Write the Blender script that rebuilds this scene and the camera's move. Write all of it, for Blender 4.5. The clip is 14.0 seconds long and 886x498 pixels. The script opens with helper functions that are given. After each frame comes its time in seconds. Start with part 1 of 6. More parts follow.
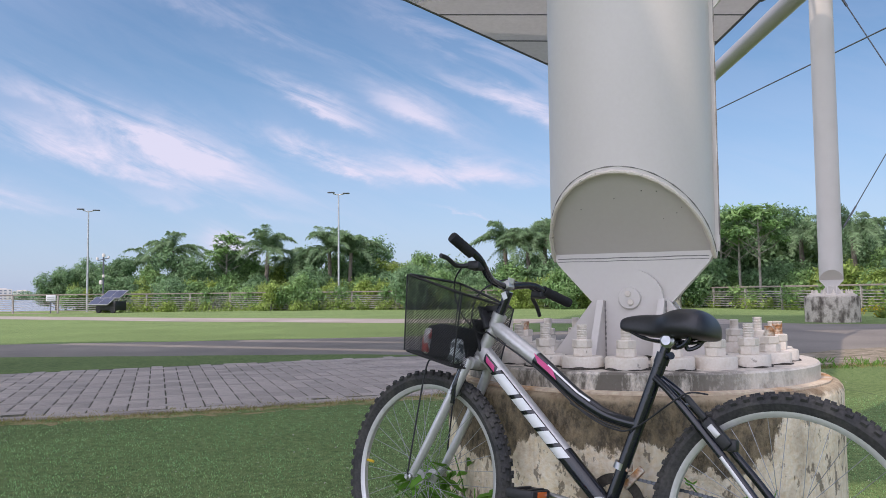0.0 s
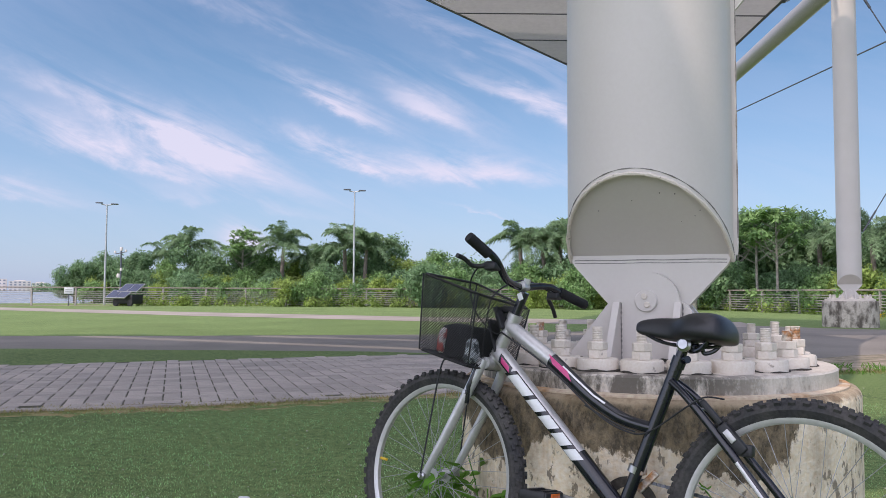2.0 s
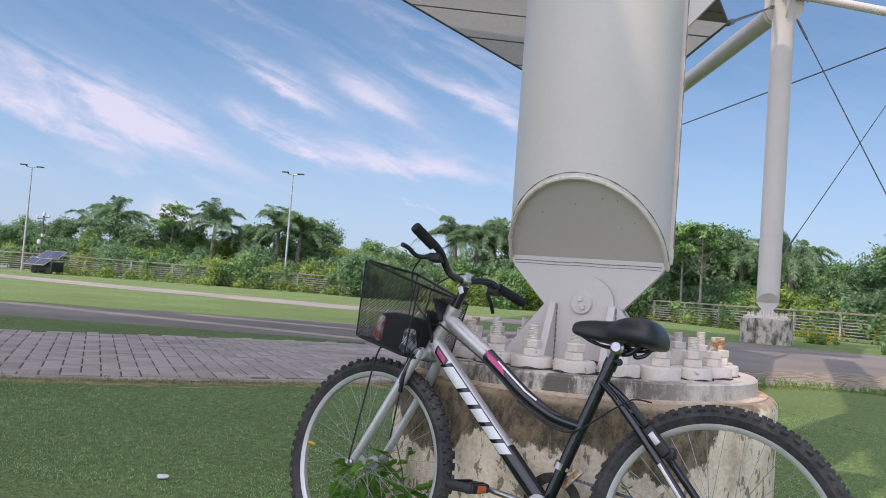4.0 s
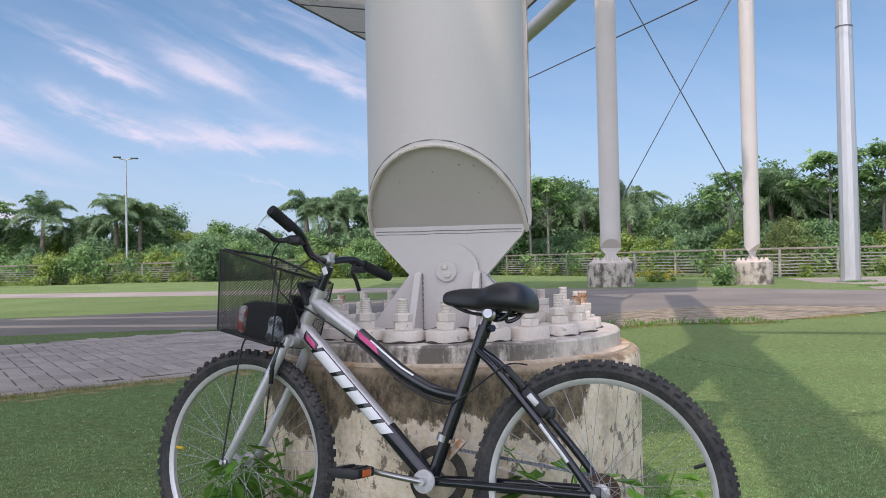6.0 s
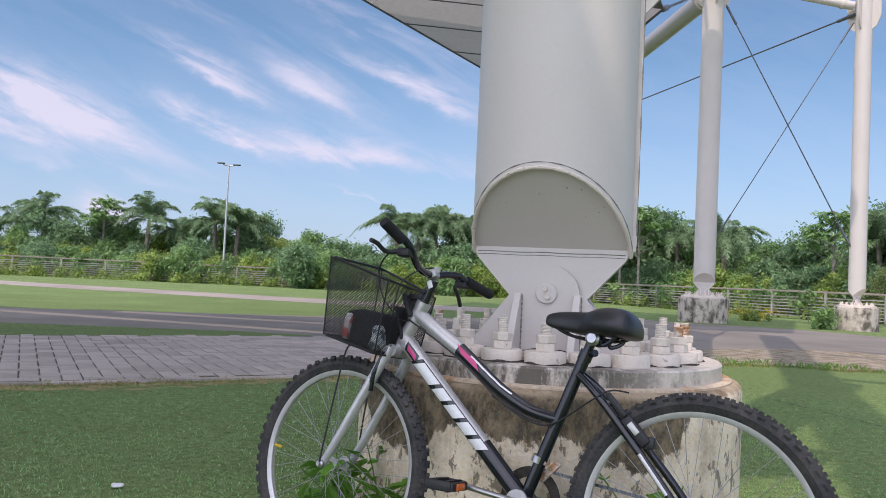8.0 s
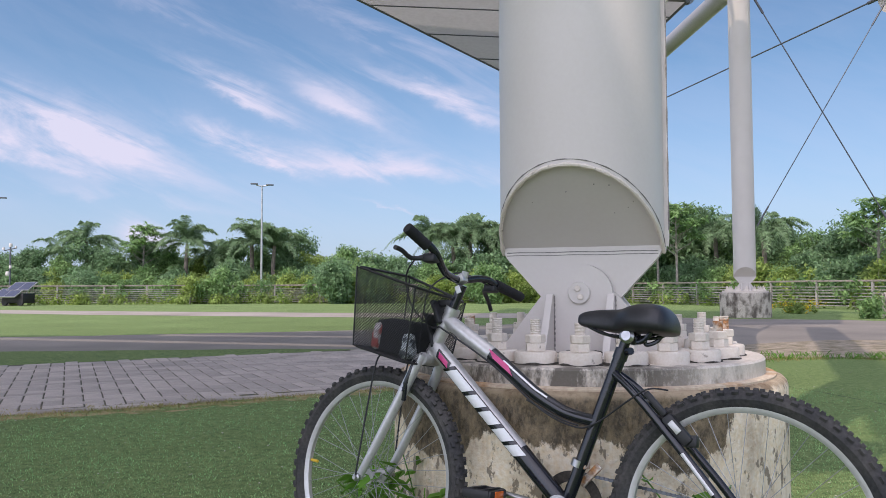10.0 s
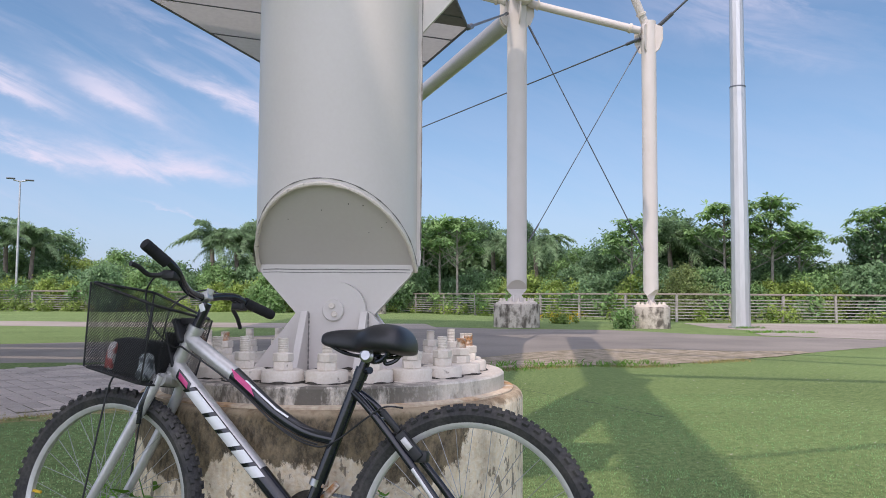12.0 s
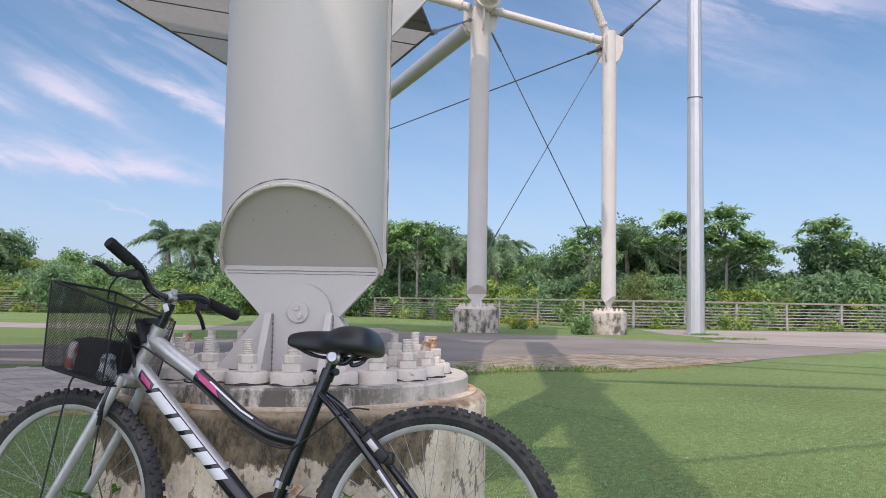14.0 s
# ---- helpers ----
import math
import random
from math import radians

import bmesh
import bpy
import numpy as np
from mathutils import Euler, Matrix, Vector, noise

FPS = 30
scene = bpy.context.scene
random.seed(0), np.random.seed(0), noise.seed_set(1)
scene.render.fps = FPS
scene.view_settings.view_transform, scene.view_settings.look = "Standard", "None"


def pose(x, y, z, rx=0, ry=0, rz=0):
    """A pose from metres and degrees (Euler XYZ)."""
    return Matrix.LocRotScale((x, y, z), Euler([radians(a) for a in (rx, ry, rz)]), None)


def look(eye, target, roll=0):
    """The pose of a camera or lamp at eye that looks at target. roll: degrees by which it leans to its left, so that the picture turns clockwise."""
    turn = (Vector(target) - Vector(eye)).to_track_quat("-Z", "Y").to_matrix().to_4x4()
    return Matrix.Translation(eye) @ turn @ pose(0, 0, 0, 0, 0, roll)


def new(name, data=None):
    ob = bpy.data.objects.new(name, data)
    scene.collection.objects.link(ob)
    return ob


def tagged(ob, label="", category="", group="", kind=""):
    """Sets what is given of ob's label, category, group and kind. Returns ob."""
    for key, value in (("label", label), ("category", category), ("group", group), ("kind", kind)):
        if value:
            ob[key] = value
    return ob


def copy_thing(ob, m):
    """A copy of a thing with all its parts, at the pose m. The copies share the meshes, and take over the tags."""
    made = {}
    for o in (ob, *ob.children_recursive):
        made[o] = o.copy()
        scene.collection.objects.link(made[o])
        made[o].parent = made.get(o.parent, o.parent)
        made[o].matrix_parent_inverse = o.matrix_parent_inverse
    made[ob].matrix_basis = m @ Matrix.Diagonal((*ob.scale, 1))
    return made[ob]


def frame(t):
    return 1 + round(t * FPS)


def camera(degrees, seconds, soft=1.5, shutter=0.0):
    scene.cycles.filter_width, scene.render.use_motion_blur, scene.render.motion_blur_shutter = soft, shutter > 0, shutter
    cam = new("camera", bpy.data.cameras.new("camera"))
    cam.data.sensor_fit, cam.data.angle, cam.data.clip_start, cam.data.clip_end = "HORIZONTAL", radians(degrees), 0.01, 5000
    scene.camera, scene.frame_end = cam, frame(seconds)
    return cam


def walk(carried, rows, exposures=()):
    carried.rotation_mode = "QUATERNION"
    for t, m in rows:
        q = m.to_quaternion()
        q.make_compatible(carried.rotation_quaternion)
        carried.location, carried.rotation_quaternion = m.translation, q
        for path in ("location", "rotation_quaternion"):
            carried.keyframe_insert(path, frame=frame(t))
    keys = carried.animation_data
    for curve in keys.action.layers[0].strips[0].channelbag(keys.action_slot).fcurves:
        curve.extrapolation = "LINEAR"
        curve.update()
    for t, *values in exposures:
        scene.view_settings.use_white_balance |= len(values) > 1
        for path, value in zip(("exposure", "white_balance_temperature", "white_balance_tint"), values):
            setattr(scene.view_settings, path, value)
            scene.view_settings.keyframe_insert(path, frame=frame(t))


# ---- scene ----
cam = camera(58.5, 14.0, soft=0.4)
PATH = [
    (0, (0.155, -0.027, 0.914), (-0.316, 1.913, 1.028), -0.6),
    (0.5, (0.149, -0.023, 0.912), (-0.327, 1.916, 1.026), -0.3),
    (1, (0.145, -0.011, 0.912), (-0.349, 1.924, 1.025), 0.1),
    (1.5, (0.148, -0.023, 0.915), (-0.35, 1.911, 1.026), 0.2),
    (2, (0.151, -0.029, 0.918), (-0.357, 1.902, 1.028), 0.3),
    (2.5, (0.145, 0.004, 0.912), (-0.363, 1.935, 1.021), 0.7),
    (2.7, (0.139, 0.022, 0.907), (-0.367, 1.954, 1.014), 1.0),
    (4.8, (0.122, -0.074, 0.912), (-0.096, 1.912, 1.007), 3.8),
    (5, (0.138, -0.057, 0.926), (-0.084, 1.931, 0.959), 1.4),
    (5.5, (0.153, 0.032, 0.93), (0.151, 2.032, 0.962), 0.6),
    (6, (0.088, 0.021, 0.931), (0.111, 2.021, 0.96), -1.2),
    (6.5, (0.048, 0.013, 0.925), (0.013, 2.012, 0.963), 0.8),
    (7, (0.049, 0.012, 0.928), (-0.051, 2.008, 0.992), 2.0),
    (7.5, (0.037, -0.006, 0.925), (-0.106, 1.988, 0.999), 2.5),
    (8, (0.03, -0.007, 0.924), (-0.165, 1.983, 1.001), 2.7),
    (8.2, (0.033, 0.0, 0.922), (-0.186, 1.986, 0.998), 2.6),
    (10.3, (0.059, 0.055, 0.907), (-0.216, 2.033, 1.007), -0.6),
    (10.5, (0.067, 0.065, 0.904), (-0.178, 2.047, 1.001), -0.6),
    (11, (0.116, 0.048, 0.917), (0.08, 2.046, 1.003), -1.0),
    (11.5, (0.141, 0.024, 0.931), (0.257, 2.018, 1.023), 0.5),
    (12, (0.17, 0.016, 0.943), (0.417, 1.997, 1.064), 0.4),
    (12.5, (0.175, 0.014, 0.943), (0.499, 1.984, 1.068), 0.4),
    (13, (0.157, 0.009, 0.942), (0.503, 1.975, 1.067), 0.8),
    (13.5, (0.155, 0.003, 0.939), (0.502, 1.969, 1.069), 0.9),
    (14, (0.146, 0.005, 0.937), (0.493, 1.97, 1.071), 1.0),
]
walk(cam, [(t, look(eye, target, roll)) for t, eye, target, roll in PATH],
     [(0.0, 0.0, 6450, 22), (14.0, 0.0, 6450, 22)])

# ---- world and sun ----
SUN_AZ, SUN_EL = 209.0, 54.0   # the sun stands behind the camera's left shoulder; azimuth clockwise from +y
world = bpy.data.worlds.new("sky")
scene.world = world
world.use_nodes = True
wt = world.node_tree
wt.nodes.clear()


def wmath(op, a, b=None, c=None):
    n = wt.nodes.new("ShaderNodeMath")
    n.operation = op
    for i, v in enumerate((a, b, c)):
        if v is None:
            continue
        if isinstance(v, (int, float)):
            n.inputs[i].default_value = v
        else:
            wt.links.new(v, n.inputs[i])
    return n.outputs[0]


sky = wt.nodes.new("ShaderNodeTexSky")
sky.sky_type = "NISHITA"
sky.sun_disc = False
sky.sun_elevation = radians(SUN_EL)
sky.sun_rotation = radians(SUN_AZ)
sky.air_density, sky.dust_density, sky.ozone_density = 1.0, 0.6, 1.6
geo = wt.nodes.new("ShaderNodeTexCoord")
sep = wt.nodes.new("ShaderNodeSeparateXYZ")
wt.links.new(geo.outputs["Generated"], sep.inputs[0])
az = wmath("ARCTAN2", sep.outputs[0], sep.outputs[1])
el = wmath("ARCSINE", sep.outputs[2])
# wispy cirrus: noise stretched along a slanting direction in azimuth and elevation
u = wmath("ADD", wmath("MULTIPLY", az, 0.93), wmath("MULTIPLY", el, -0.36))
v = wmath("ADD", wmath("MULTIPLY", az, 0.36), wmath("MULTIPLY", el, 0.93))
comb = wt.nodes.new("ShaderNodeCombineXYZ")
wt.links.new(wmath("MULTIPLY", u, 3.2), comb.inputs[0])
wt.links.new(wmath("MULTIPLY", v, 15.0), comb.inputs[1])
comb.inputs[2].default_value = 3.7
n1 = wt.nodes.new("ShaderNodeTexNoise")
n1.inputs["Scale"].default_value = 1.6
n1.inputs["Detail"].default_value = 9
n1.inputs["Roughness"].default_value = 0.62
n1.inputs["Distortion"].default_value = 0.5
wt.links.new(comb.outputs[0], n1.inputs["Vector"])
total = None
# streaks: azimuth, elevation, half length, half width, slope, strength
WISPS = [(-0.60, 0.160, 0.12, 0.022, -0.22, 0.6), (-0.60, 0.182, 0.15, 0.017, -0.36, 0.8), (-0.57, 0.180, 0.06, 0.020, -0.2, 0.35), (-0.645, 0.152, 0.12, 0.013, -0.26, 0.8),
         (-0.78, 0.112, 0.08, 0.010, -0.10, 0.7), (-0.52, 0.105, 0.10, 0.008, -0.10, 0.35), (-0.39, 0.230, 0.065, 0.012, -0.42, 0.8),
         (-0.27, 0.222, 0.062, 0.019, -0.46, 0.8), (-0.14, 0.232, 0.085, 0.014, -0.33, 0.9), (-0.395, 0.172, 0.065, 0.011, -0.32, 1.0),
         (-0.22, 0.147, 0.14, 0.013, -0.10, 0.9), (-0.195, 0.095, 0.036, 0.0022, -0.25, 0.6), (-0.52, 0.334, 0.13, 0.012, -0.26, 0.35),
         (-0.18, 0.290, 0.16, 0.016, -0.42, 0.35), (0.55, 0.345, 0.13, 0.030, -0.15, 0.8), (0.50, 0.300, 0.10, 0.02, -0.30, 0.3), (-0.505, 0.058, 0.028, 0.016, 0.0, 1.3)]
# the streaks are torn by a coarse and a fine warp
warps = []
for sc, amp, off in ((7.0, 0.030, 1.3), (7.0, 0.046, 8.9), (34.0, 0.026, 5.1)):
    cw = wt.nodes.new("ShaderNodeCombineXYZ")
    wt.links.new(az, cw.inputs[0])
    wt.links.new(wmath("MULTIPLY", el, 1.8), cw.inputs[1])
    cw.inputs[2].default_value = off
    nw = wt.nodes.new("ShaderNodeTexNoise")
    nw.inputs["Scale"].default_value, nw.inputs["Detail"].default_value, nw.inputs["Roughness"].default_value = sc, 6, 0.6
    wt.links.new(cw.outputs[0], nw.inputs["Vector"])
    warps.append(wmath("MULTIPLY", wmath("SUBTRACT", nw.outputs[0], 0.5), amp))
elw = wmath("ADD", wmath("ADD", el, warps[0]), warps[2])
azw = wmath("ADD", az, warps[1])
for a0, e0, hl, hw, sl, st in WISPS:
    da = wmath("SUBTRACT", azw, a0)
    de = wmath("SUBTRACT", wmath("SUBTRACT", elw, e0), wmath("MULTIPLY", da, sl))
    # crisp below, feathered above
    de = wmath("MULTIPLY", de, wmath("SUBTRACT", 1.5, wmath("MULTIPLY", wmath("GREATER_THAN", de, 0.0), 0.85)))
    q = wmath("ADD", wmath("POWER", wmath("ABSOLUTE", wmath("DIVIDE", da, hl)), 2.0),
              wmath("POWER", wmath("ABSOLUTE", wmath("DIVIDE", de, hw)), 2.0))
    g = wmath("MULTIPLY", wmath("EXPONENT", wmath("MULTIPLY", q, -1.0)), st)
    total = g if total is None else wmath("ADD", total, g)
ramp = wt.nodes.new("ShaderNodeMapRange")
ramp.inputs["From Min"].default_value, ramp.inputs["From Max"].default_value = 0.39, 0.58
wt.links.new(n1.outputs[0], ramp.inputs["Value"])
faint = wmath("MULTIPLY", ramp.outputs[0], 0.05)
cover = wmath("MINIMUM", wmath("ADD", wmath("MULTIPLY", total, wmath("ADD", wmath("MULTIPLY", ramp.outputs[0], 0.95), 0.10)), faint), 0.9)
cover = wmath("MULTIPLY", cover, wmath("GREATER_THAN", el, 0.0))
haze = wt.nodes.new("ShaderNodeMapRange")
haze.inputs["From Min"].default_value, haze.inputs["From Max"].default_value = 0.0, 0.27
haze.inputs["To Min"].default_value, haze.inputs["To Max"].default_value = 0.66, 0.0
wt.links.new(el, haze.inputs["Value"])
deep = wt.nodes.new("ShaderNodeMixRGB")
deep.blend_type = "MULTIPLY"
deep.inputs[0].default_value = 1.0
wt.links.new(sky.outputs[0], deep.inputs[1])
deep.inputs[2].default_value = (0.87, 1.08, 1.10, 1)
mixh = wt.nodes.new("ShaderNodeMixRGB")
wt.links.new(haze.outputs[0], mixh.inputs[0])
wt.links.new(deep.outputs[0], mixh.inputs[1])
mixh.inputs[2].default_value = (3.4, 4.4, 6.7, 1)
mixc = wt.nodes.new("ShaderNodeMixRGB")
wt.links.new(cover, mixc.inputs[0])
wt.links.new(mixh.outputs[0], mixc.inputs[1])
mixc.inputs[2].default_value = (6.3, 6.4, 7.4, 1)
# wide glow of the unseen sky round the sun, added to fill the shade
sunv = wt.nodes.new("ShaderNodeVectorMath")
sunv.operation = "DOT_PRODUCT"
wt.links.new(geo.outputs["Generated"], sunv.inputs[0])
sunv.inputs[1].default_value = (math.sin(radians(SUN_AZ)) * math.cos(radians(SUN_EL)), math.cos(radians(SUN_AZ)) * math.cos(radians(SUN_EL)), math.sin(radians(SUN_EL)))
glow = wmath("POWER", wmath("MAXIMUM", sunv.outputs["Value"], 0.0), 1.5)
mixg = wt.nodes.new("ShaderNodeMixRGB")
mixg.blend_type = "ADD"
mixg.inputs[0].default_value = 1.0
wt.links.new(mixc.outputs[0], mixg.inputs[1])
scl = wt.nodes.new("ShaderNodeVectorMath")
scl.operation = "SCALE"
scl.inputs[0].default_value = (14.2, 13.5, 13.8)
wt.links.new(wmath("MULTIPLY", glow, wmath("GREATER_THAN", el, 0.0)), scl.inputs["Scale"])
wt.links.new(scl.outputs[0], mixg.inputs[2])
bg = wt.nodes.new("ShaderNodeBackground")
bg.inputs["Strength"].default_value = 0.12
wt.links.new(mixg.outputs[0], bg.inputs[0])
wout = wt.nodes.new("ShaderNodeOutputWorld")
wt.links.new(bg.outputs[0], wout.inputs[0])

sun = new("sun", bpy.data.lights.new("sun", "SUN"))
sun.data.energy, sun.data.angle, sun.data.color = 2.2, radians(0.53), (1.0, 0.89, 0.74)
a = radians(SUN_AZ)
e = radians(SUN_EL)
toward = Vector((math.sin(a) * math.cos(e), math.cos(a) * math.cos(e), math.sin(e)))
sun.rotation_euler = toward.to_track_quat("Z", "Y").to_euler()

# ---- materials ----


def mat(name, col, rough=0.6, metal=0.0, var=0.25, scale=6.0, fine=60.0, bump=0.1, col2=None, spec=0.5, sharp=(0.35, 0.65), islands=False, dist=0.01, stretch=None, spread=(0.62, 1.35)):
    """A surface with stains at one scale and grain at a finer one."""
    m = bpy.data.materials.new(name)
    m.use_nodes = True
    t = m.node_tree
    b = t.nodes["Principled BSDF"]
    tc = t.nodes.new("ShaderNodeTexCoord")
    vec = tc.outputs["Object"]
    if stretch:
        mp = t.nodes.new("ShaderNodeMapping")
        mp.inputs["Scale"].default_value = stretch
        t.links.new(vec, mp.inputs[0])
        vec = mp.outputs[0]
    na = t.nodes.new("ShaderNodeTexNoise")
    na.inputs["Scale"].default_value, na.inputs["Detail"].default_value = scale, 6
    nb = t.nodes.new("ShaderNodeTexNoise")
    nb.inputs["Scale"].default_value, nb.inputs["Detail"].default_value = fine, 4
    t.links.new(vec, na.inputs["Vector"])
    t.links.new(vec, nb.inputs["Vector"])
    r = t.nodes.new("ShaderNodeMapRange")
    r.inputs["From Min"].default_value, r.inputs["From Max"].default_value = sharp
    t.links.new(na.outputs[0], r.inputs["Value"])
    mx = t.nodes.new("ShaderNodeMixRGB")
    t.links.new(r.outputs[0], mx.inputs[0])
    c2 = col2 or tuple(c * (1 - var) for c in col)
    mx.inputs[1].default_value, mx.inputs[2].default_value = (*col, 1), (*c2, 1)
    mg = t.nodes.new("ShaderNodeMixRGB")
    mg.blend_type = "OVERLAY"
    mg.inputs[0].default_value = min(1.0, var * 1.6)
    t.links.new(mx.outputs[0], mg.inputs[1])
    t.links.new(nb.outputs[0], mg.inputs[2])
    out = mg.outputs[0]
    if islands:
        gi = t.nodes.new("ShaderNodeNewGeometry" if islands == "islands" else "ShaderNodeObjectInfo")
        src = gi.outputs["Random Per Island"] if islands == "islands" else gi.outputs["Random"]
        hs = t.nodes.new("ShaderNodeHueSaturation")
        rr = t.nodes.new("ShaderNodeMapRange")
        rr.inputs["To Min"].default_value, rr.inputs["To Max"].default_value = spread
        t.links.new(src, rr.inputs["Value"])
        t.links.new(rr.outputs[0], hs.inputs["Value"])
        t.links.new(out, hs.inputs["Color"])
        out = hs.outputs[0]
    t.links.new(out, b.inputs["Base Color"])
    b.inputs["Roughness"].default_value, b.inputs["Metallic"].default_value = rough, metal
    b.inputs["Specular IOR Level"].default_value = spec
    if bump:
        bp = t.nodes.new("ShaderNodeBump")
        bp.inputs["Strength"].default_value, bp.inputs["Distance"].default_value = bump, dist
        t.links.new(nb.outputs[0], bp.inputs["Height"])
        t.links.new(bp.outputs[0], b.inputs["Normal"])
    return m


def leaf_mat(name, c1, c2, trans=0.45):
    m = mat(name, c1, 0.55, 0, 0.3, 0.5, 8.0, 0.0, col2=c2, spec=0.3, islands="islands")
    t = m.node_tree
    b = t.nodes["Principled BSDF"]
    tr = t.nodes.new("ShaderNodeBsdfTranslucent")
    t.links.new(b.inputs["Base Color"].links[0].from_socket, tr.inputs[0])
    ms = t.nodes.new("ShaderNodeMixShader")
    ms.inputs[0].default_value = trans
    t.links.new(b.outputs[0], ms.inputs[1])
    t.links.new(tr.outputs[0], ms.inputs[2])
    t.links.new(ms.outputs[0], t.nodes["Material Output"].inputs[0])
    return m


def turf_material():
    """Short synthetic turf: dark gaps, green pile and yellowish tips, patchy over metres."""
    m = bpy.data.materials.new("turf")
    m.use_nodes = True
    t = m.node_tree
    b = t.nodes["Principled BSDF"]
    tc = t.nodes.new("ShaderNodeTexCoord")

    def nz(scale, detail, rough):
        n = t.nodes.new("ShaderNodeTexNoise")
        n.inputs["Scale"].default_value, n.inputs["Detail"].default_value, n.inputs["Roughness"].default_value = scale, detail, rough
        t.links.new(tc.outputs["Object"], n.inputs["Vector"])
        return n.outputs[0]
    fine, mid, wide = nz(110.0, 3, 0.7), nz(20.0, 5, 0.7), nz(0.45, 5, 0.6)
    r = t.nodes.new("ShaderNodeValToRGB")
    r.color_ramp.elements[0].position, r.color_ramp.elements[0].color = 0.30, (0.042, 0.074, 0.021, 1)
    r.color_ramp.elements[1].position, r.color_ramp.elements[1].color = 0.72, (0.42, 0.46, 0.21, 1)
    for pos, c in ((0.44, (0.131, 0.202, 0.070, 1)), (0.56, (0.193, 0.270, 0.100, 1))):
        el_ = r.color_ramp.elements.new(pos)
        el_.color = c
    add = t.nodes.new("ShaderNodeMath")
    add.operation = "MULTIPLY_ADD"
    t.links.new(mid, add.inputs[0])
    add.inputs[1].default_value = 0.60
    sub = t.nodes.new("ShaderNodeMath")
    sub.operation = "SUBTRACT"
    t.links.new(fine, sub.inputs[0])
    sub.inputs[1].default_value = 0.30
    t.links.new(sub.outputs[0], add.inputs[2])
    t.links.new(add.outputs[0], r.inputs[0])
    hs = t.nodes.new("ShaderNodeHueSaturation")
    mr = t.nodes.new("ShaderNodeMapRange")
    mr.inputs["From Min"].default_value, mr.inputs["From Max"].default_value = 0.3, 0.7
    mr.inputs["To Min"].default_value, mr.inputs["To Max"].default_value = 0.84, 1.12
    t.links.new(wide, mr.inputs["Value"])
    t.links.new(mr.outputs[0], hs.inputs["Value"])
    t.links.new(r.outputs[0], hs.inputs["Color"])
    t.links.new(hs.outputs[0], b.inputs["Base Color"])
    b.inputs["Roughness"].default_value = 0.9
    b.inputs["Specular IOR Level"].default_value = 0.1
    bp = t.nodes.new("ShaderNodeBump")
    bp.inputs["Strength"].default_value, bp.inputs["Distance"].default_value = 0.55, 0.015
    t.links.new(add.outputs[0], bp.inputs["Height"])
    t.links.new(bp.outputs[0], b.inputs["Normal"])
    return m


TURF = turf_material()
PAVER = mat("paver", (0.55, 0.475, 0.425), 0.85, 0, 0.3, 1.2, 90.0, 0.4, col2=(0.41, 0.36, 0.325), spec=0.2, islands="object", dist=0.006, spread=(0.84, 1.14))
PAVER_J = mat("paver_joined", (0.55, 0.475, 0.425), 0.85, 0, 0.3, 1.2, 90.0, 0.4, col2=(0.41, 0.36, 0.325), spec=0.2, islands="islands", dist=0.006, spread=(0.84, 1.14))
JOINT = mat("joint_soil", (0.15, 0.125, 0.095), 0.95, 0, 0.6, 2.2, 30, 0.4, col2=(0.06, 0.065, 0.035))
ROADM = mat("road_paving", (0.275, 0.248, 0.215), 0.88, 0, 0.22, 0.45, 55, 0.5, col2=(0.20, 0.182, 0.162), spec=0.2, dist=0.008)
DIRT = mat("dirt", (0.40, 0.34, 0.27), 0.95, 0, 0.5, 5.0, 40, 0.8, col2=(0.20, 0.175, 0.11), spec=0.1)
PALE = mat("pale_concrete_path", (0.38, 0.335, 0.29), 0.9, 0, 0.25, 0.4, 14, 0.3, col2=(0.29, 0.255, 0.22), spec=0.2)
CONC = mat("weathered_concrete", (0.52, 0.47, 0.40), 0.9, 0, 0.4, 4.5, 40, 0.6, col2=(0.13, 0.112, 0.093), spec=0.2, sharp=(0.44, 0.62), dist=0.006, stretch=(1.2, 1.2, 0.8))
CONC_W = mat("painted_concrete", (0.60, 0.55, 0.485), 0.8, 0, 0.3, 9, 70, 0.4, col2=(0.30, 0.26, 0.21), spec=0.3, sharp=(0.47, 0.74), dist=0.004)
WHITE = mat("white_paint_steel", (0.635, 0.59, 0.545), 0.40, 0, 0.03, 1.5, 70, 0.02, col2=(0.605, 0.56, 0.515), dist=0.002)
WHITE_D = mat("worn_white_paint", (0.69, 0.62, 0.535), 0.6, 0, 0.16, 42, 130, 0.4, col2=(0.22, 0.185, 0.145), sharp=(0.66, 0.76), dist=0.003)
SEAM = mat("weld_dirt", (0.30, 0.28, 0.26), 0.8, 0, 0.4, 30, 90, 0.4, dist=0.004)
RUST = mat("rust", (0.42, 0.20, 0.08), 0.85, 0, 0.5, 40, 120, 0.6, col2=(0.60, 0.55, 0.47), sharp=(0.42, 0.62), dist=0.003)
MASTM = mat("mast_zinc", (0.60, 0.60, 0.59), 0.35, 0.6, 0.10, 1.2, 14, 0.02, spec=0.5, stretch=(1, 1, 0.15))
STEEL = mat("galvanised_steel", (0.58, 0.58, 0.57), 0.38, 0.7, 0.2, 5, 40, 0.05, spec=0.5)
DARKST = mat("dark_cable_steel", (0.16, 0.17, 0.19), 0.5, 0.6, 0.2, 8, 60, 0.05)
BLACKP = mat("black_gloss_paint", (0.013, 0.015, 0.021), 0.13, 0, 0.3, 12, 90, 0.02, spec=0.6)
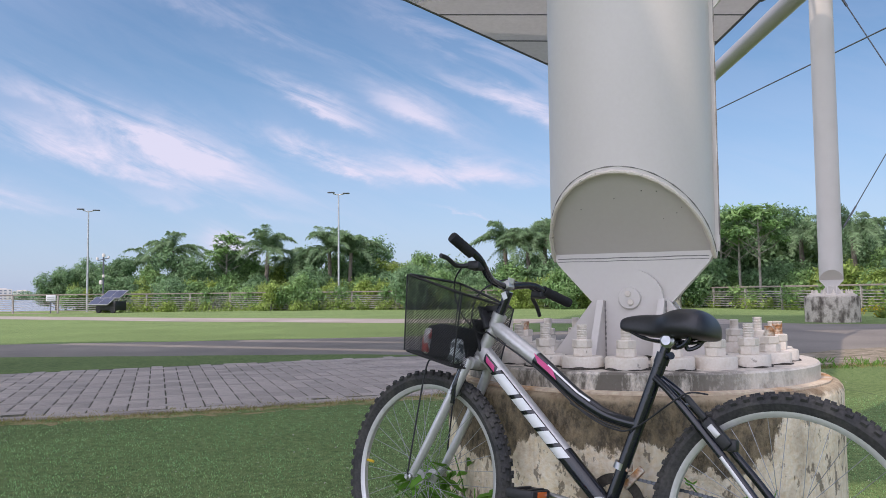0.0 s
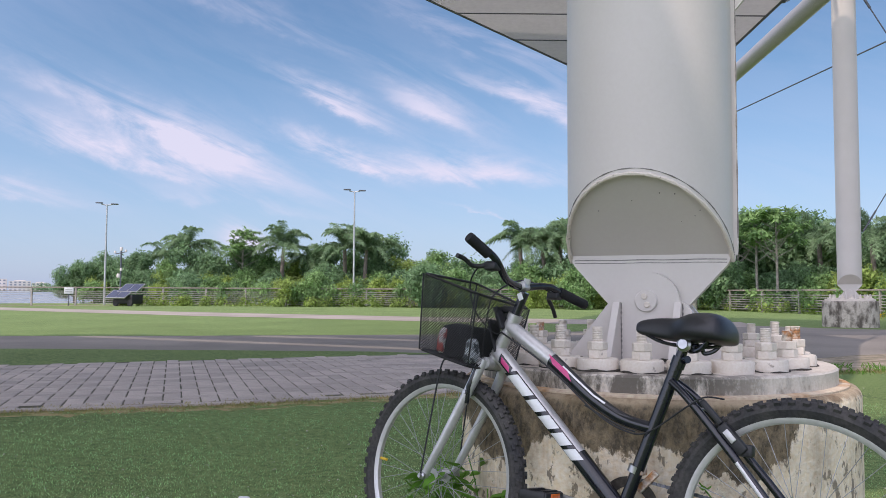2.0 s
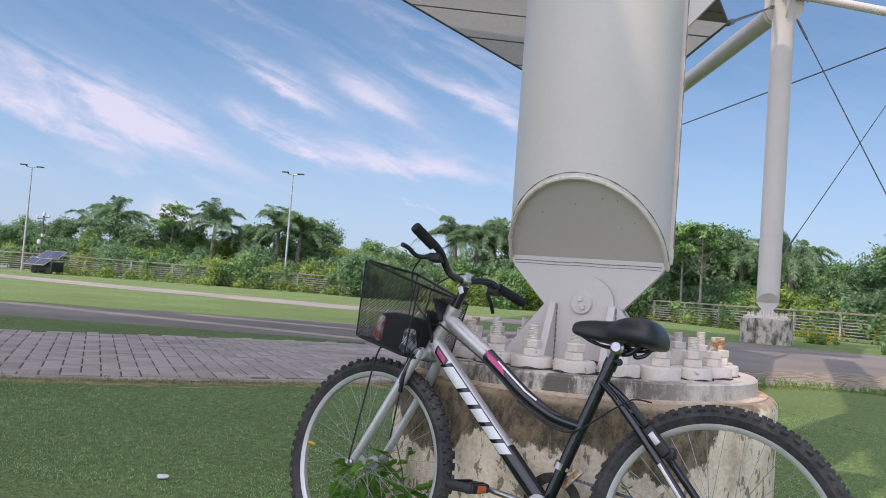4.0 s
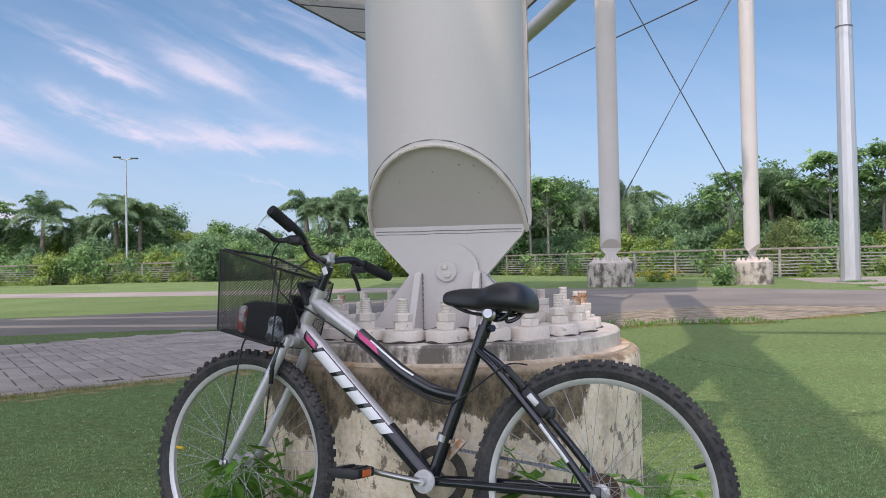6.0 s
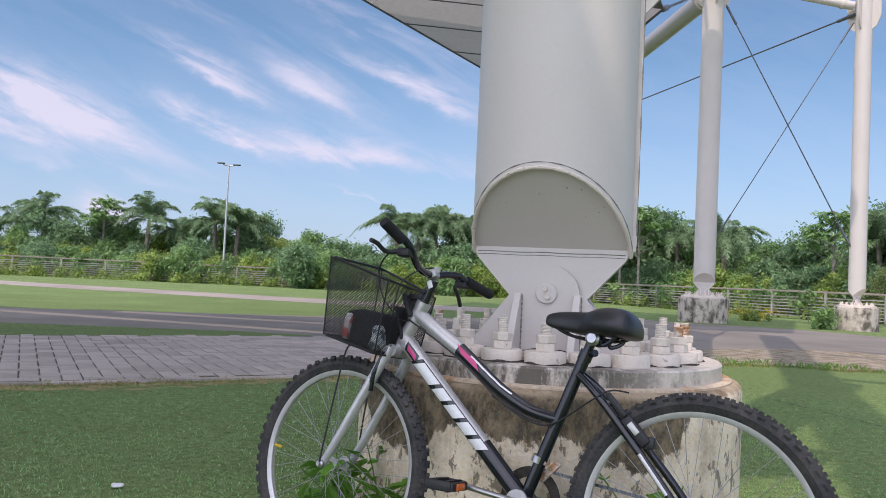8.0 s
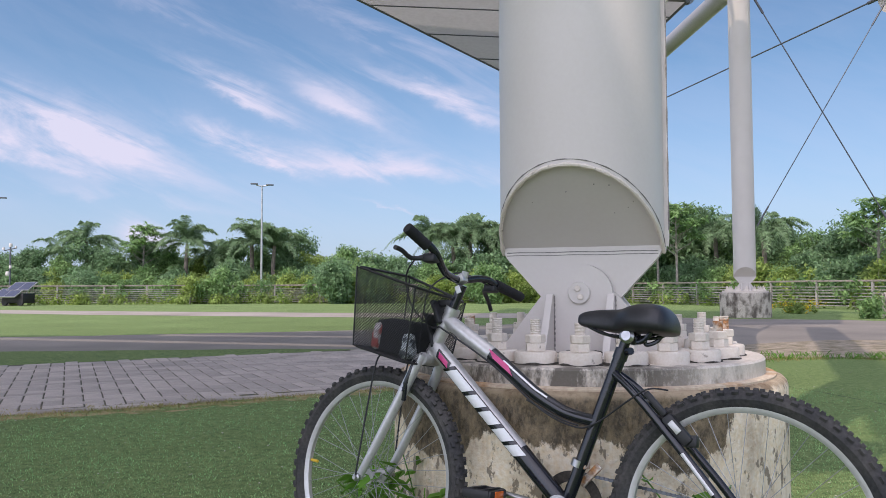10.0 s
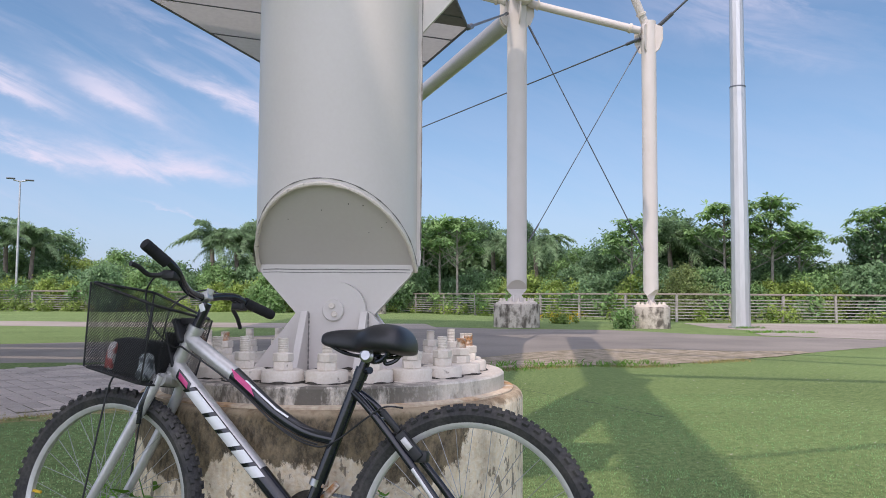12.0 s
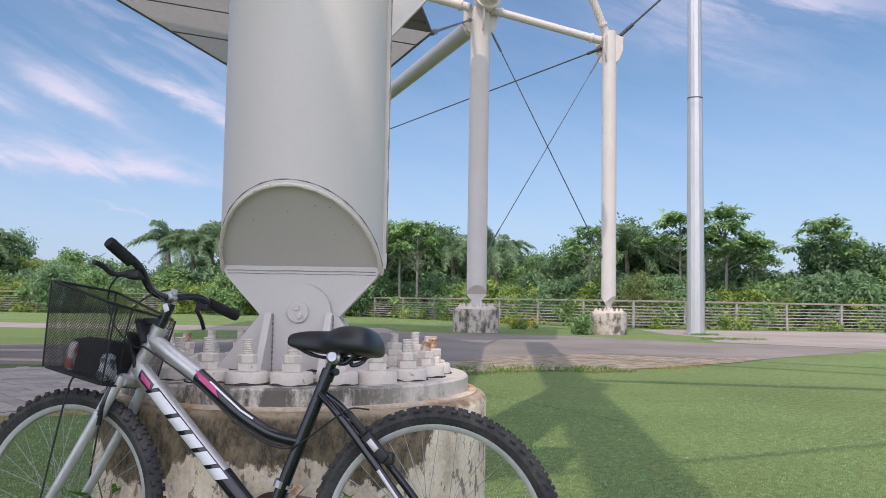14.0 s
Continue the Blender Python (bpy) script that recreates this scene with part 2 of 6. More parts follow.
SILVERP = mat("silver_paint", (0.60, 0.59, 0.58), 0.34, 0.5, 0.12, 10, 90, 0.02)
PINK = mat("pink_paint", (0.62, 0.06, 0.22), 0.3, 0, 0.15, 10, 60, 0.0)
WHITEP = mat("white_decal", (0.80, 0.80, 0.80), 0.3, 0, 0.05, 10, 60, 0.0)
RUBBER = mat("tyre_rubber", (0.040, 0.040, 0.042), 0.8, 0, 0.4, 14, 120, 0.3, col2=(0.075, 0.07, 0.065), spec=0.3, dist=0.002)
GRIPM = mat("grip_rubber", (0.022, 0.022, 0.024), 0.7, 0, 0.3, 20, 200, 0.3, spec=0.3, dist=0.001)
VINYL = mat("saddle_vinyl", (0.020, 0.020, 0.023), 0.40, 0, 0.2, 8, 150, 0.12, spec=0.5, dist=0.001)
ALU = mat("aluminium_rim", (0.60, 0.59, 0.58), 0.36, 0.45, 0.12, 9, 60, 0.03)
CHROME = mat("chrome", (0.45, 0.45, 0.46), 0.30, 1.0, 0.15, 14, 70, 0.02)
WIREB = mat("black_wire", (0.015, 0.015, 0.016), 0.45, 0.0, 0.2, 12, 70, 0.0)
ORANGE = mat("orange_reflector", (0.75, 0.16, 0.03), 0.25, 0, 0.15, 30, 120, 0.1)
YELLOW = mat("yellow_reflector", (0.75, 0.48, 0.04), 0.3, 0, 0.15, 30, 120, 0.1)
GREYPL = mat("grey_plastic", (0.50, 0.50, 0.49), 0.4, 0, 0.15, 20, 90, 0.05)
BLACKPL = mat("black_plastic", (0.020, 0.020, 0.022), 0.5, 0, 0.2, 20, 90, 0.05)
PALEBARK = mat("pale_bark", (0.33, 0.305, 0.265), 0.9, 0, 0.35, 4, 30, 0.6, dist=0.02)
BARK = mat("bark", (0.24, 0.20, 0.16), 0.9, 0, 0.4, 4, 30, 0.8, dist=0.02)
FENCEM = mat("weathered_fence", (0.42, 0.395, 0.36), 0.7, 0.1, 0.4, 3, 20, 0.2, col2=(0.27, 0.25, 0.22))
SPOKEM = mat("dull_spoke_wire", (0.40, 0.40, 0.40), 0.45, 0.6, 0.2, 30, 90, 0.0)
RAILM = mat("timber_rail", (0.34, 0.29, 0.24), 0.8, 0, 0.4, 2, 20, 0.3, col2=(0.24, 0.21, 0.18))
PANEL = mat("solar_glass", (0.035, 0.045, 0.085), 0.18, 0.1, 0.15, 4, 20, 0.0)
WATERM = mat("water", (0.30, 0.33, 0.36), 0.25, 0, 0.15, 0.05, 1.0, 0.2, dist=0.05)
FARWALL = mat("far_building_wall", (0.72, 0.68, 0.64), 0.8, 0, 0.1, 0.2, 3, 0.0)
FARWIN = mat("far_window", (0.25, 0.28, 0.32), 0.4, 0, 0.1, 0.5, 3, 0.0)
LEAF_A = leaf_mat("leaf_mid", (0.268, 0.422, 0.154), (0.188, 0.322, 0.128))
LEAF_B = leaf_mat("leaf_dark", (0.221, 0.355, 0.167), (0.161, 0.275, 0.141))
LEAF_C = leaf_mat("leaf_bright", (0.322, 0.428, 0.102), (0.216, 0.305, 0.086))
LEAF_P = leaf_mat("leaf_palm", (0.268, 0.390, 0.201), (0.201, 0.311, 0.165))
LEAF_O = leaf_mat("leaf_olive", (0.25, 0.32, 0.115), (0.19, 0.25, 0.095))
FLOWER = leaf_mat("yellow_petal", (0.75, 0.55, 0.03), (0.65, 0.42, 0.03))
WEED = leaf_mat("weed_leaf", (0.17, 0.37, 0.05), (0.11, 0.26, 0.035), 0.35)
DRYG = leaf_mat("dry_grass", (0.42, 0.34, 0.14), (0.22, 0.23, 0.08), 0.3)

FAB = mat("membrane_fabric", (0.53, 0.52, 0.51), 0.7, 0, 0.12, 0.6, 12, 0.05)
_t = FAB.node_tree
_tr = _t.nodes.new("ShaderNodeBsdfTranslucent")
_tr.inputs[0].default_value = (0.66, 0.65, 0.66, 1)
_ms = _t.nodes.new("ShaderNodeMixShader")
_ms.inputs[0].default_value = 0.25
_t.links.new(_t.nodes["Principled BSDF"].outputs[0], _ms.inputs[1])
_t.links.new(_tr.outputs[0], _ms.inputs[2])
_t.links.new(_ms.outputs[0], _t.nodes["Material Output"].inputs[0])

# canopy fabric again, darker: the corner's shade is put into the colour
FAB_D = mat("shaded_corner_fabric", (0.17, 0.165, 0.165), 0.7, 0, 0.15, 0.8, 12, 0.05)
# white tube's paint with its shade, and some grime, put into the grey
WHITE_SHADED = mat("shaded_white_paint", (0.39, 0.37, 0.365), 0.32, 0.0, 0.2, 1.2, 30, 0.04, col2=(0.36, 0.345, 0.34))

# ---- mesh helpers ----


def part(name, bm, material, parent=None, label="", smooth=True, m=None):
    me = bpy.data.meshes.new(name)
    bm.normal_update()
    bm.to_mesh(me)
    bm.free()
    if smooth:
        for p in me.polygons:
            p.use_smooth = True
        me.set_sharp_from_angle(angle=radians(38))
    me.materials.append(material)
    ob = new(name, me)
    if parent is not None:
        ob.parent = parent
    if m is not None:
        ob.matrix_basis = m
    if label:
        ob["label"] = label
    return ob


def empty(name, m=None):
    ob = new(name)
    ob.empty_display_size = 0.1
    if m is not None:
        ob.matrix_basis = m
    return ob


def raw(name, verts, faces, material, parent=None, label="", smooth=False):
    me = bpy.data.meshes.new(name)
    me.from_pydata([tuple(map(float, p)) for p in verts], [], faces)
    me.materials.append(material)
    if smooth:
        for p in me.polygons:
            p.use_smooth = True
    ob = new(name, me)
    if parent is not None:
        ob.parent = parent
    if label:
        ob["label"] = label
    return ob


def box(bm, cx, cy, cz, sx, sy, sz, bevel=0.0, m=None):
    r = bmesh.ops.create_cube(bm, size=1.0)
    vs = r["verts"]
    bmesh.ops.scale(bm, vec=(sx, sy, sz), verts=vs)
    if bevel:
        es = list({ed for q in vs for ed in q.link_edges})
        out = bmesh.ops.bevel(bm, geom=es, offset=bevel, segments=2, profile=0.5, affect="EDGES")
        vs = list({q for f in out["faces"] for q in f.verts} | {q for q in vs if q.is_valid})
    mm = Matrix.Translation((cx, cy, cz)) @ (m or Matrix.Identity(4))
    bmesh.ops.transform(bm, matrix=mm, verts=vs)
    return vs


def tube(bm, pts, rad, seg=12, cap=True, closed=False):
    """A round pipe along points; rad is a number or one radius a point."""
    pts = [Vector(p) for p in pts]
    n = len(pts)
    rads = [rad] * n if isinstance(rad, (int, float)) else list(rad)
    rings = []
    up = None
    for i, p in enumerate(pts):
        if closed:
            d = (pts[(i + 1) % n] - pts[i - 1]).normalized()
        else:
            d = (pts[min(i + 1, n - 1)] - pts[max(i - 1, 0)]).normalized()
        if up is None:
            up = d.orthogonal().normalized()
        up = (up - d * up.dot(d)).normalized()
        side = d.cross(up)
        rings.append([bm.verts.new(p + (up * math.cos(2 * math.pi * k / seg) + side * math.sin(2 * math.pi * k / seg)) * rads[i]) for k in range(seg)])
    for i in range(n if closed else n - 1):
        a_, b_ = rings[i], rings[(i + 1) % n]
        for k in range(seg):
            bm.faces.new((a_[k], a_[(k + 1) % seg], b_[(k + 1) % seg], b_[k]))
    if cap and not closed:
        bm.faces.new(list(reversed(rings[0])))
        bm.faces.new(rings[-1])
    return rings


def curve(pts, n=8):
    """Smooth points through the given ones."""
    P = [Vector(p) for p in pts]
    out = []
    for i in range(len(P) - 1):
        p0, p1, p2, p3 = P[max(i - 1, 0)], P[i], P[i + 1], P[min(i + 2, len(P) - 1)]
        for k in range(n):
            t = k / n
            out.append(0.5 * ((2 * p1) + (p2 - p0) * t + (2 * p0 - 5 * p1 + 4 * p2 - p3) * t * t + (3 * p1 - p0 - 3 * p2 + p3) * t ** 3))
    out.append(P[-1])
    return out


def lathe(bm, prof, seg=64, m=None, cap=True):
    """Turns a profile of (radius, z) round the z axis."""
    m = m or Matrix.Identity(4)
    rings = [[bm.verts.new(m @ Vector((r * math.cos(2 * math.pi * k / seg), r * math.sin(2 * math.pi * k / seg), z))) for k in range(seg)] for r, z in prof]
    for a_, b_ in zip(rings, rings[1:]):
        for k in range(seg):
            bm.faces.new((a_[k], a_[(k + 1) % seg], b_[(k + 1) % seg], b_[k]))
    if cap:
        bm.faces.new(list(reversed(rings[0])))
        bm.faces.new(rings[-1])


def prism(bm, poly, t0, t1, m=None):
    """A polygon in the xz plane, given thickness along y from t0 to t1."""
    m = m or Matrix.Identity(4)
    a_ = [bm.verts.new(m @ Vector((x, t0, z))) for x, z in poly]
    b_ = [bm.verts.new(m @ Vector((x, t1, z))) for x, z in poly]
    n = len(poly)
    bm.faces.new(a_)
    bm.faces.new(list(reversed(b_)))
    for k in range(n):
        bm.faces.new((a_[k], b_[k], b_[(k + 1) % n], a_[(k + 1) % n]))
    bmesh.ops.recalc_face_normals(bm, faces=bm.faces[:])


def sheet(name, poly, z, material, jit=0.05, step=0.5, seed=1):
    """A flat patch of ground with an uneven edge."""
    rng = random.Random(seed)
    pts = []
    for (x0, y0), (x1, y1) in zip(poly, poly[1:] + poly[:1]):
        n = max(1, int(math.hypot(x1 - x0, y1 - y0) / step))
        for k in range(n):
            f = k / n
            pts.append((x0 + (x1 - x0) * f + rng.uniform(-jit, jit), y0 + (y1 - y0) * f + rng.uniform(-jit, jit)))
    bm = bmesh.new()
    f = bm.faces.new([bm.verts.new((x, y, z)) for x, y in pts])
    bmesh.ops.triangulate(bm, faces=[f])
    bmesh.ops.recalc_face_normals(bm, faces=bm.faces[:])
    if sum(q.normal.z for q in bm.faces) < 0:
        bmesh.ops.reverse_faces(bm, faces=bm.faces[:])
    return part(name, bm, material, smooth=False)

# ---- ground, roads and paths ----
bm = bmesh.new()
bm.faces.new([bm.verts.new(p) for p in ((-900, -300, 0), (900, -300, 0), (900, 2200, 0), (-900, 2200, 0))])
tagged(part("ground", bm, TURF, smooth=False), "flat green artificial turf and grass field", "ground", kind="structure")

NEAR_EDGE = [(-13, -3.2), (-9.0, 1.2), (-6.2, 3.75), (-4.5, 5.05), (-3.47, 5.64), (-2.24, 6.6), (-1.2, 7.5), (0.5, 8.9), (1.6, 10.0), (2.58, 10.55), (3.52, 10.9), (4.2, 10.7), (5.36, 11.3), (6.65, 12.0), (8.49, 13.3), (11.29, 15.0), (13.45, 16.4)]
FAR_EDGE = [(12.9, 17.0), (12.1, 18.1), (10.46, 19.0), (9.34, 20.3), (8.65, 21.8), (7.58, 22.8), (6.2, 23.1), (4.6, 23.5), (3.0, 24.6), (0.5, 21.6), (-2.5, 18.2), (-4.8, 16.5), (-5.6, 16.1), (-9.1, 14.4), (-12.2, 13.2), (-20, 8.5), (-28, 1.5)]
tagged(sheet("road", NEAR_EDGE + FAR_EDGE, 0.004, ROADM, 0.06, 0.4, 3), "grey worn paved road with dusty edges", "road", kind="structure")
tagged(sheet("dirt_verge", [(1.0, 9.6), (1.6, 9.95), (2.58, 10.5), (3.52, 10.8), (4.2, 10.6), (5.4, 11.2), (6.65, 11.9), (8.5, 13.2), (8.3, 13.6), (7.1, 13.6), (5.9, 14.2), (4.6, 14.2), (3.2, 13.2), (1.6, 11.4)], 0.008, DIRT, 0.05, 0.3, 5), "bare dusty soil along the road edge", "soil", kind="structure")
tagged(sheet("grass_island", [(-7.25, 8.0), (-6.0, 9.0), (-4.7, 9.95), (-3.7, 10.75), (-2.7, 11.45), (-3.95, 11.5), (-6.8, 10.85), (-9.4, 10.3), (-14, 8.0), (-20, 3), (-22, -2), (-14, 1.5)], 0.012, TURF, 0.04, 0.4, 7), "strip of green turf between two paths", "grass", kind="structure")
tagged(sheet("pale_path", [(-60, 44), (-32, 34.6), (-20, 31.0), (-8.8, 28.7), (3, 27.6), (3, 23.4), (-7.4, 24.4), (-16.8, 26.4), (-28, 30.0), (-60, 37.5)], 0.005, PALE, 0.05, 1.0, 9), "pale beige concrete path across the grass", "path", kind="structure")
tagged(sheet("concrete_plaza", [(12.0, 24.5), (12.3, 22.6), (10.9, 19.4), (12.5, 17.9), (13.3, 16.9), (14.0, 16.8), (18, 19.0), (30, 23.5), (60, 27), (60, 30), (30, 28.3), (23, 28.7), (13, 28.9)], 0.006, PALE, 0.05, 0.6, 11), "pale dusty concrete plaza beside the fence", "paving", kind="structure")

# ---- columns and pedestals ----


def rotz(d):
    return Matrix.Rotation(radians(d), 4, "Z")


def chisel_tube(bm, R, z0, zc, z1, seg=96):
    """A tube whose foot is cut to a chisel: the edge lies along x at height z0, the cut reaches height zc in front and behind."""
    bot, top = [], []
    for k in range(seg):
        t = 2 * math.pi * k / seg
        x, y = R * math.cos(t), R * math.sin(t)
        bot.append(bm.verts.new((x, y, z0 + (zc - z0) * abs(y) / R)))
        top.append(bm.verts.new((x, y, z1)))
    for k in range(seg):
        bm.faces.new((bot[k], bot[(k + 1) % seg], top[(k + 1) % seg], top[k]))
    bm.faces.new(top)


def cut_plate(bm, R, z0, zc, side, th=0.012, seg=48):
    """The half-ellipse plate that closes one side of the chisel foot."""
    rim = []
    for k in range(seg + 1):
        t = math.pi * k / seg
        x, y = R * math.cos(t), side * R * math.sin(t)
        rim.append((x, y, z0 + (zc - z0) * abs(y) / R))
    n = Vector((0, side * (zc - z0), -R)).normalized() * th
    a_ = [bm.verts.new(p) for p in rim]
    b_ = [bm.verts.new(Vector(p) - n) for p in rim]
    bm.faces.new(a_)
    bm.faces.new(list(reversed(b_)))
    m = len(rim)
    for k in range(m):
        bm.faces.new((a_[k], b_[k], b_[(k + 1) % m], a_[(k + 1) % m]))
    bmesh.ops.recalc_face_normals(bm, faces=bm.faces[:])


def anchor_bolt(bm_w, bm_n, bm_b, x, y, z, rw, rn, rb, hb, turn):
    m = Matrix.Translation((x, y, z)) @ Matrix.Rotation(turn, 4, "Z")
    lathe(bm_w, [(rw * 1.0, 0), (rw, rw * 0.50), (rw * 0.95, rw * 0.57)], 28, m)
    h0 = rw * 0.57
    lathe(bm_n, [(rn * 0.94, h0), (rn, h0 + rn * 0.06), (rn, h0 + rn * 0.72), (rn * 0.93, h0 + rn * 0.80)], 6, m)
    lathe(bm_n, [(rn * 0.93, h0 + rn * 0.82), (rn * 0.99, h0 + rn * 0.88), (rn * 0.99, h0 + rn * 1.52), (rn * 0.90, h0 + rn * 1.60)], 6, m @ Matrix.Rotation(0.4, 4, "Z"))
    k, z1 = 9, h0 + rn * 1.60
    prof = []
    for i in range(k):
        f = z1 + (hb - z1) * i / (k - 1)
        prof += [(rb, f), (rb * 0.9, f + (hb - z1) / k * 0.5)]
    lathe(bm_b, prof, 14, m)


def plate_material():
    """White paint on the base plate, with black grime where water stands and runs down."""
    m = mat("grimy_plate_paint", (0.66, 0.595, 0.515), 0.6, 0, 0.2, 26, 120, 0.4, col2=(0.46, 0.40, 0.32), sharp=(0.58, 0.72), dist=0.003)
    t = m.node_tree
    b = t.nodes["Principled BSDF"]
    base = b.inputs["Base Color"].links[0].from_socket
    tc = t.nodes.new("ShaderNodeTexCoord")
    mp = t.nodes.new("ShaderNodeMapping")
    mp.inputs["Scale"].default_value = (1.0, 1.0, 0.45)
    t.links.new(tc.outputs["Object"], mp.inputs[0])
    na = t.nodes.new("ShaderNodeTexNoise")
    na.inputs["Scale"].default_value, na.inputs["Detail"].default_value, na.inputs["Roughness"].default_value = 11.0, 9, 0.72
    t.links.new(mp.outputs[0], na.inputs["Vector"])
    r = t.nodes.new("ShaderNodeMapRange")
    r.inputs["From Min"].default_value, r.inputs["From Max"].default_value = 0.43, 0.55
    t.links.new(na.outputs[0], r.inputs["Value"])
    sp = t.nodes.new("ShaderNodeSeparateXYZ")
    t.links.new(tc.outputs["Object"], sp.inputs[0])
    # less grime towards +x, so the sunlit side is put into the paint
    side = t.nodes.new("ShaderNodeMapRange")
    side.inputs["From Min"].default_value, side.inputs["From Max"].default_value = 0.28, 0.58
    side.inputs["To Min"].default_value, side.inputs["To Max"].default_value = 0.9, 0.12
    t.links.new(sp.outputs[0], side.inputs["Value"])
    f = t.nodes.new("ShaderNodeMath")
    f.operation = "MULTIPLY"
    t.links.new(r.outputs[0], f.inputs[0])
    t.links.new(side.outputs[0], f.inputs[1])
    mx = t.nodes.new("ShaderNodeMixRGB")
    t.links.new(f.outputs[0], mx.inputs[0])
    t.links.new(base, mx.inputs[1])
    mx.inputs[2].default_value = (0.085, 0.073, 0.056, 1)
    t.links.new(mx.outputs[0], b.inputs["Base Color"])
    return m


PLATE = plate_material()
GRIME = mat("black_grime", (0.060, 0.052, 0.042), 0.9, 0, 0.4, 60, 140, 0.4, dist=0.003)
GROUT = mat("stained_grout", (0.60, 0.49, 0.36), 0.9, 0, 0.35, 9, 60, 0.5, col2=(0.50, 0.27, 0.11), sharp=(0.50, 0.68), dist=0.004)


def column_foot(root, R, RP, HP, z_top, bolts, near, phase=0.0):
    """Pedestal, base plate, clevis, pin and the tubular column above it."""
    ph = HP
    k = 1.0 if near else R / 0.302
    # base plate
    bm = bmesh.new()
    RB = RP * 0.9
    lathe(bm, [(RB, ph), (RB, ph + 0.046), (RB - 0.006, ph + 0.052)], 96 if near else 32)
    part("base_plate", bm, PLATE if near else WHITE_D, root, "round white-painted steel base plate")
    zt = ph + 0.052
    RBolt = RP * 0.71
    for i in range(bolts):
        t = -math.pi / 2 + phase + 2 * math.pi * i / bolts
        rng = random.Random(i * 7 + 3)
        bw, bn, bb = bmesh.new(), bmesh.new(), bmesh.new()
        x, y = RBolt * math.cos(t), RBolt * math.sin(t)
        anchor_bolt(bw, bn, bb, x, y, zt, 0.066 * k, 0.0325 * k, 0.0170 * k, (0.127 + rng.uniform(-0.006, 0.010)) * k, rng.random())
        w = part("washer", bw, WHITE_D, root)
        if near and rng.random() < 0.75:
            bg_ = bmesh.new()
            rr_ = [0.0685 + 0.006 * noise.noise(Vector((q * 0.5, i * 3.1, 0))) for q in range(28)]
            pts_ = [(x + rr_[q] * math.cos(2 * math.pi * q / 28), y + rr_[q] * math.sin(2 * math.pi * q / 28), zt + 0.001) for q in range(28)]
            tube(bg_, pts_, [max(0.0006, 0.0030 + 0.009 * noise.noise(Vector((q * 0.35, i * 1.7, 4)))) for q in range(28)], 6, False, True)
            part("grime_ring", bg_, GRIME, w, "black grime round the washer")
        part("nut", bn, WHITE_D, w)
        rusty = near and i in (4, 5, 11, 15, 17, 18)
        part("bolt", bb, RUST if rusty else WHITE_D, w, "rusty threaded rod" if rusty else "")
    z0, zc = HP + (0.416 if near else 0.424) * k, HP + (0.703 if near else 0.706) * k
    bm = bmesh.new()
    chisel_tube(bm, R, z0, zc, z_top, 96 if near else 40)
    part("tube", bm, WHITE, root, "white-painted tubular steel column")
    for side in (-1, 1):
        bm = bmesh.new()
        cut_plate(bm, R * 0.992, z0, zc, side, 0.012)
        part("end_plate", bm, WHITE, root)
        if near:
            bm = bmesh.new()
            pts = [(R * 0.985 * math.cos(math.pi * q / 40), side * (R * 0.985 * math.sin(math.pi * q / 40) + 0.010), z0 - 0.004 + (zc - z0) * math.sin(math.pi * q / 40)) for q in range(41)]
            tube(bm, pts, [0.0075 + 0.002 * math.sin(q * 2.3) for q in range(41)], 8)
            part("rim_weld", bm, WHITE_D, root)
            bm = bmesh.new()
            pts = [(R * 1.003 * math.cos(math.pi * q / 40), side * R * 1.003 * math.sin(math.pi * q / 40), z0 + 0.016 + (zc - z0) * math.sin(math.pi * q / 40)) for q in range(41)]
            tube(bm, pts, [0.0016 + 0.0010 * math.sin(q * 1.9) for q in range(41)], 6)
            part("weld_line", bm, SEAM, root, "thin dirty weld line")
            bm = bmesh.new()
            for dz, rr in ((0.002, 0.0018), (-0.009, 0.0014)):
                tube(bm, [(-R * 0.93 + q * R * 0.186, side * 0.0262, z0 + dz + 0.001 * math.sin(q * 1.7)) for q in range(11)], rr, 6)
            part("weld_line", bm, SEAM, root, "thin dirty weld line")
    # centre plate under the chisel edge
    bm = bmesh.new()
    hp = 0.026 * k
    prism(bm, [(-R, z0 + 0.02 * k), (-R * 0.93, z0 - 0.02 * k), (-0.135 * k, HP + 0.24 * k), (-0.06 * k, HP + 0.18 * k), (0.06 * k, HP + 0.18 * k), (0.135 * k, HP + 0.24 * k), (R * 0.93, z0 - 0.02 * k), (R, z0 + 0.02 * k)], -hp, hp)
    part("centre_plate", bm, WHITE, root)
    # clevis plates with a rounded head round the pin
    zp = HP + 0.268 * k
    for side in (-1, 1):
        bm = bmesh.new()
        arc = [(0.118 * k * math.cos(math.pi * q / 20), zp + 0.105 * k * math.sin(math.pi * q / 20)) for q in range(21)]
        poly = [(0.30 * k, zt), (0.14 * k, zp - 0.01 * k)] + arc + [(-0.14 * k, zp - 0.01 * k), (-0.30 * k, zt)]
        prism(bm, poly, side * 0.030 * k, side * 0.056 * k)
        part("clevis_plate", bm, WHITE, root)
        for gx in (-0.105, 0.115):
            bm = bmesh.new()
            y0, y1 = side * 0.056 * k, side * 0.20 * k
            vs = []
            for dx in (-0.012 * k, 0.012 * k):
                vs.append([bm.verts.new((gx * k + dx, y, z)) for y, z in ((y0, zt), (y1, zt), (y1, zt + 0.02 * k), (y0 + side * 0.02 * k, zp - 0.005), (y0, zp - 0.005))])
            bm.faces.new(vs[0])
            bm.faces.new(list(reversed(vs[1])))
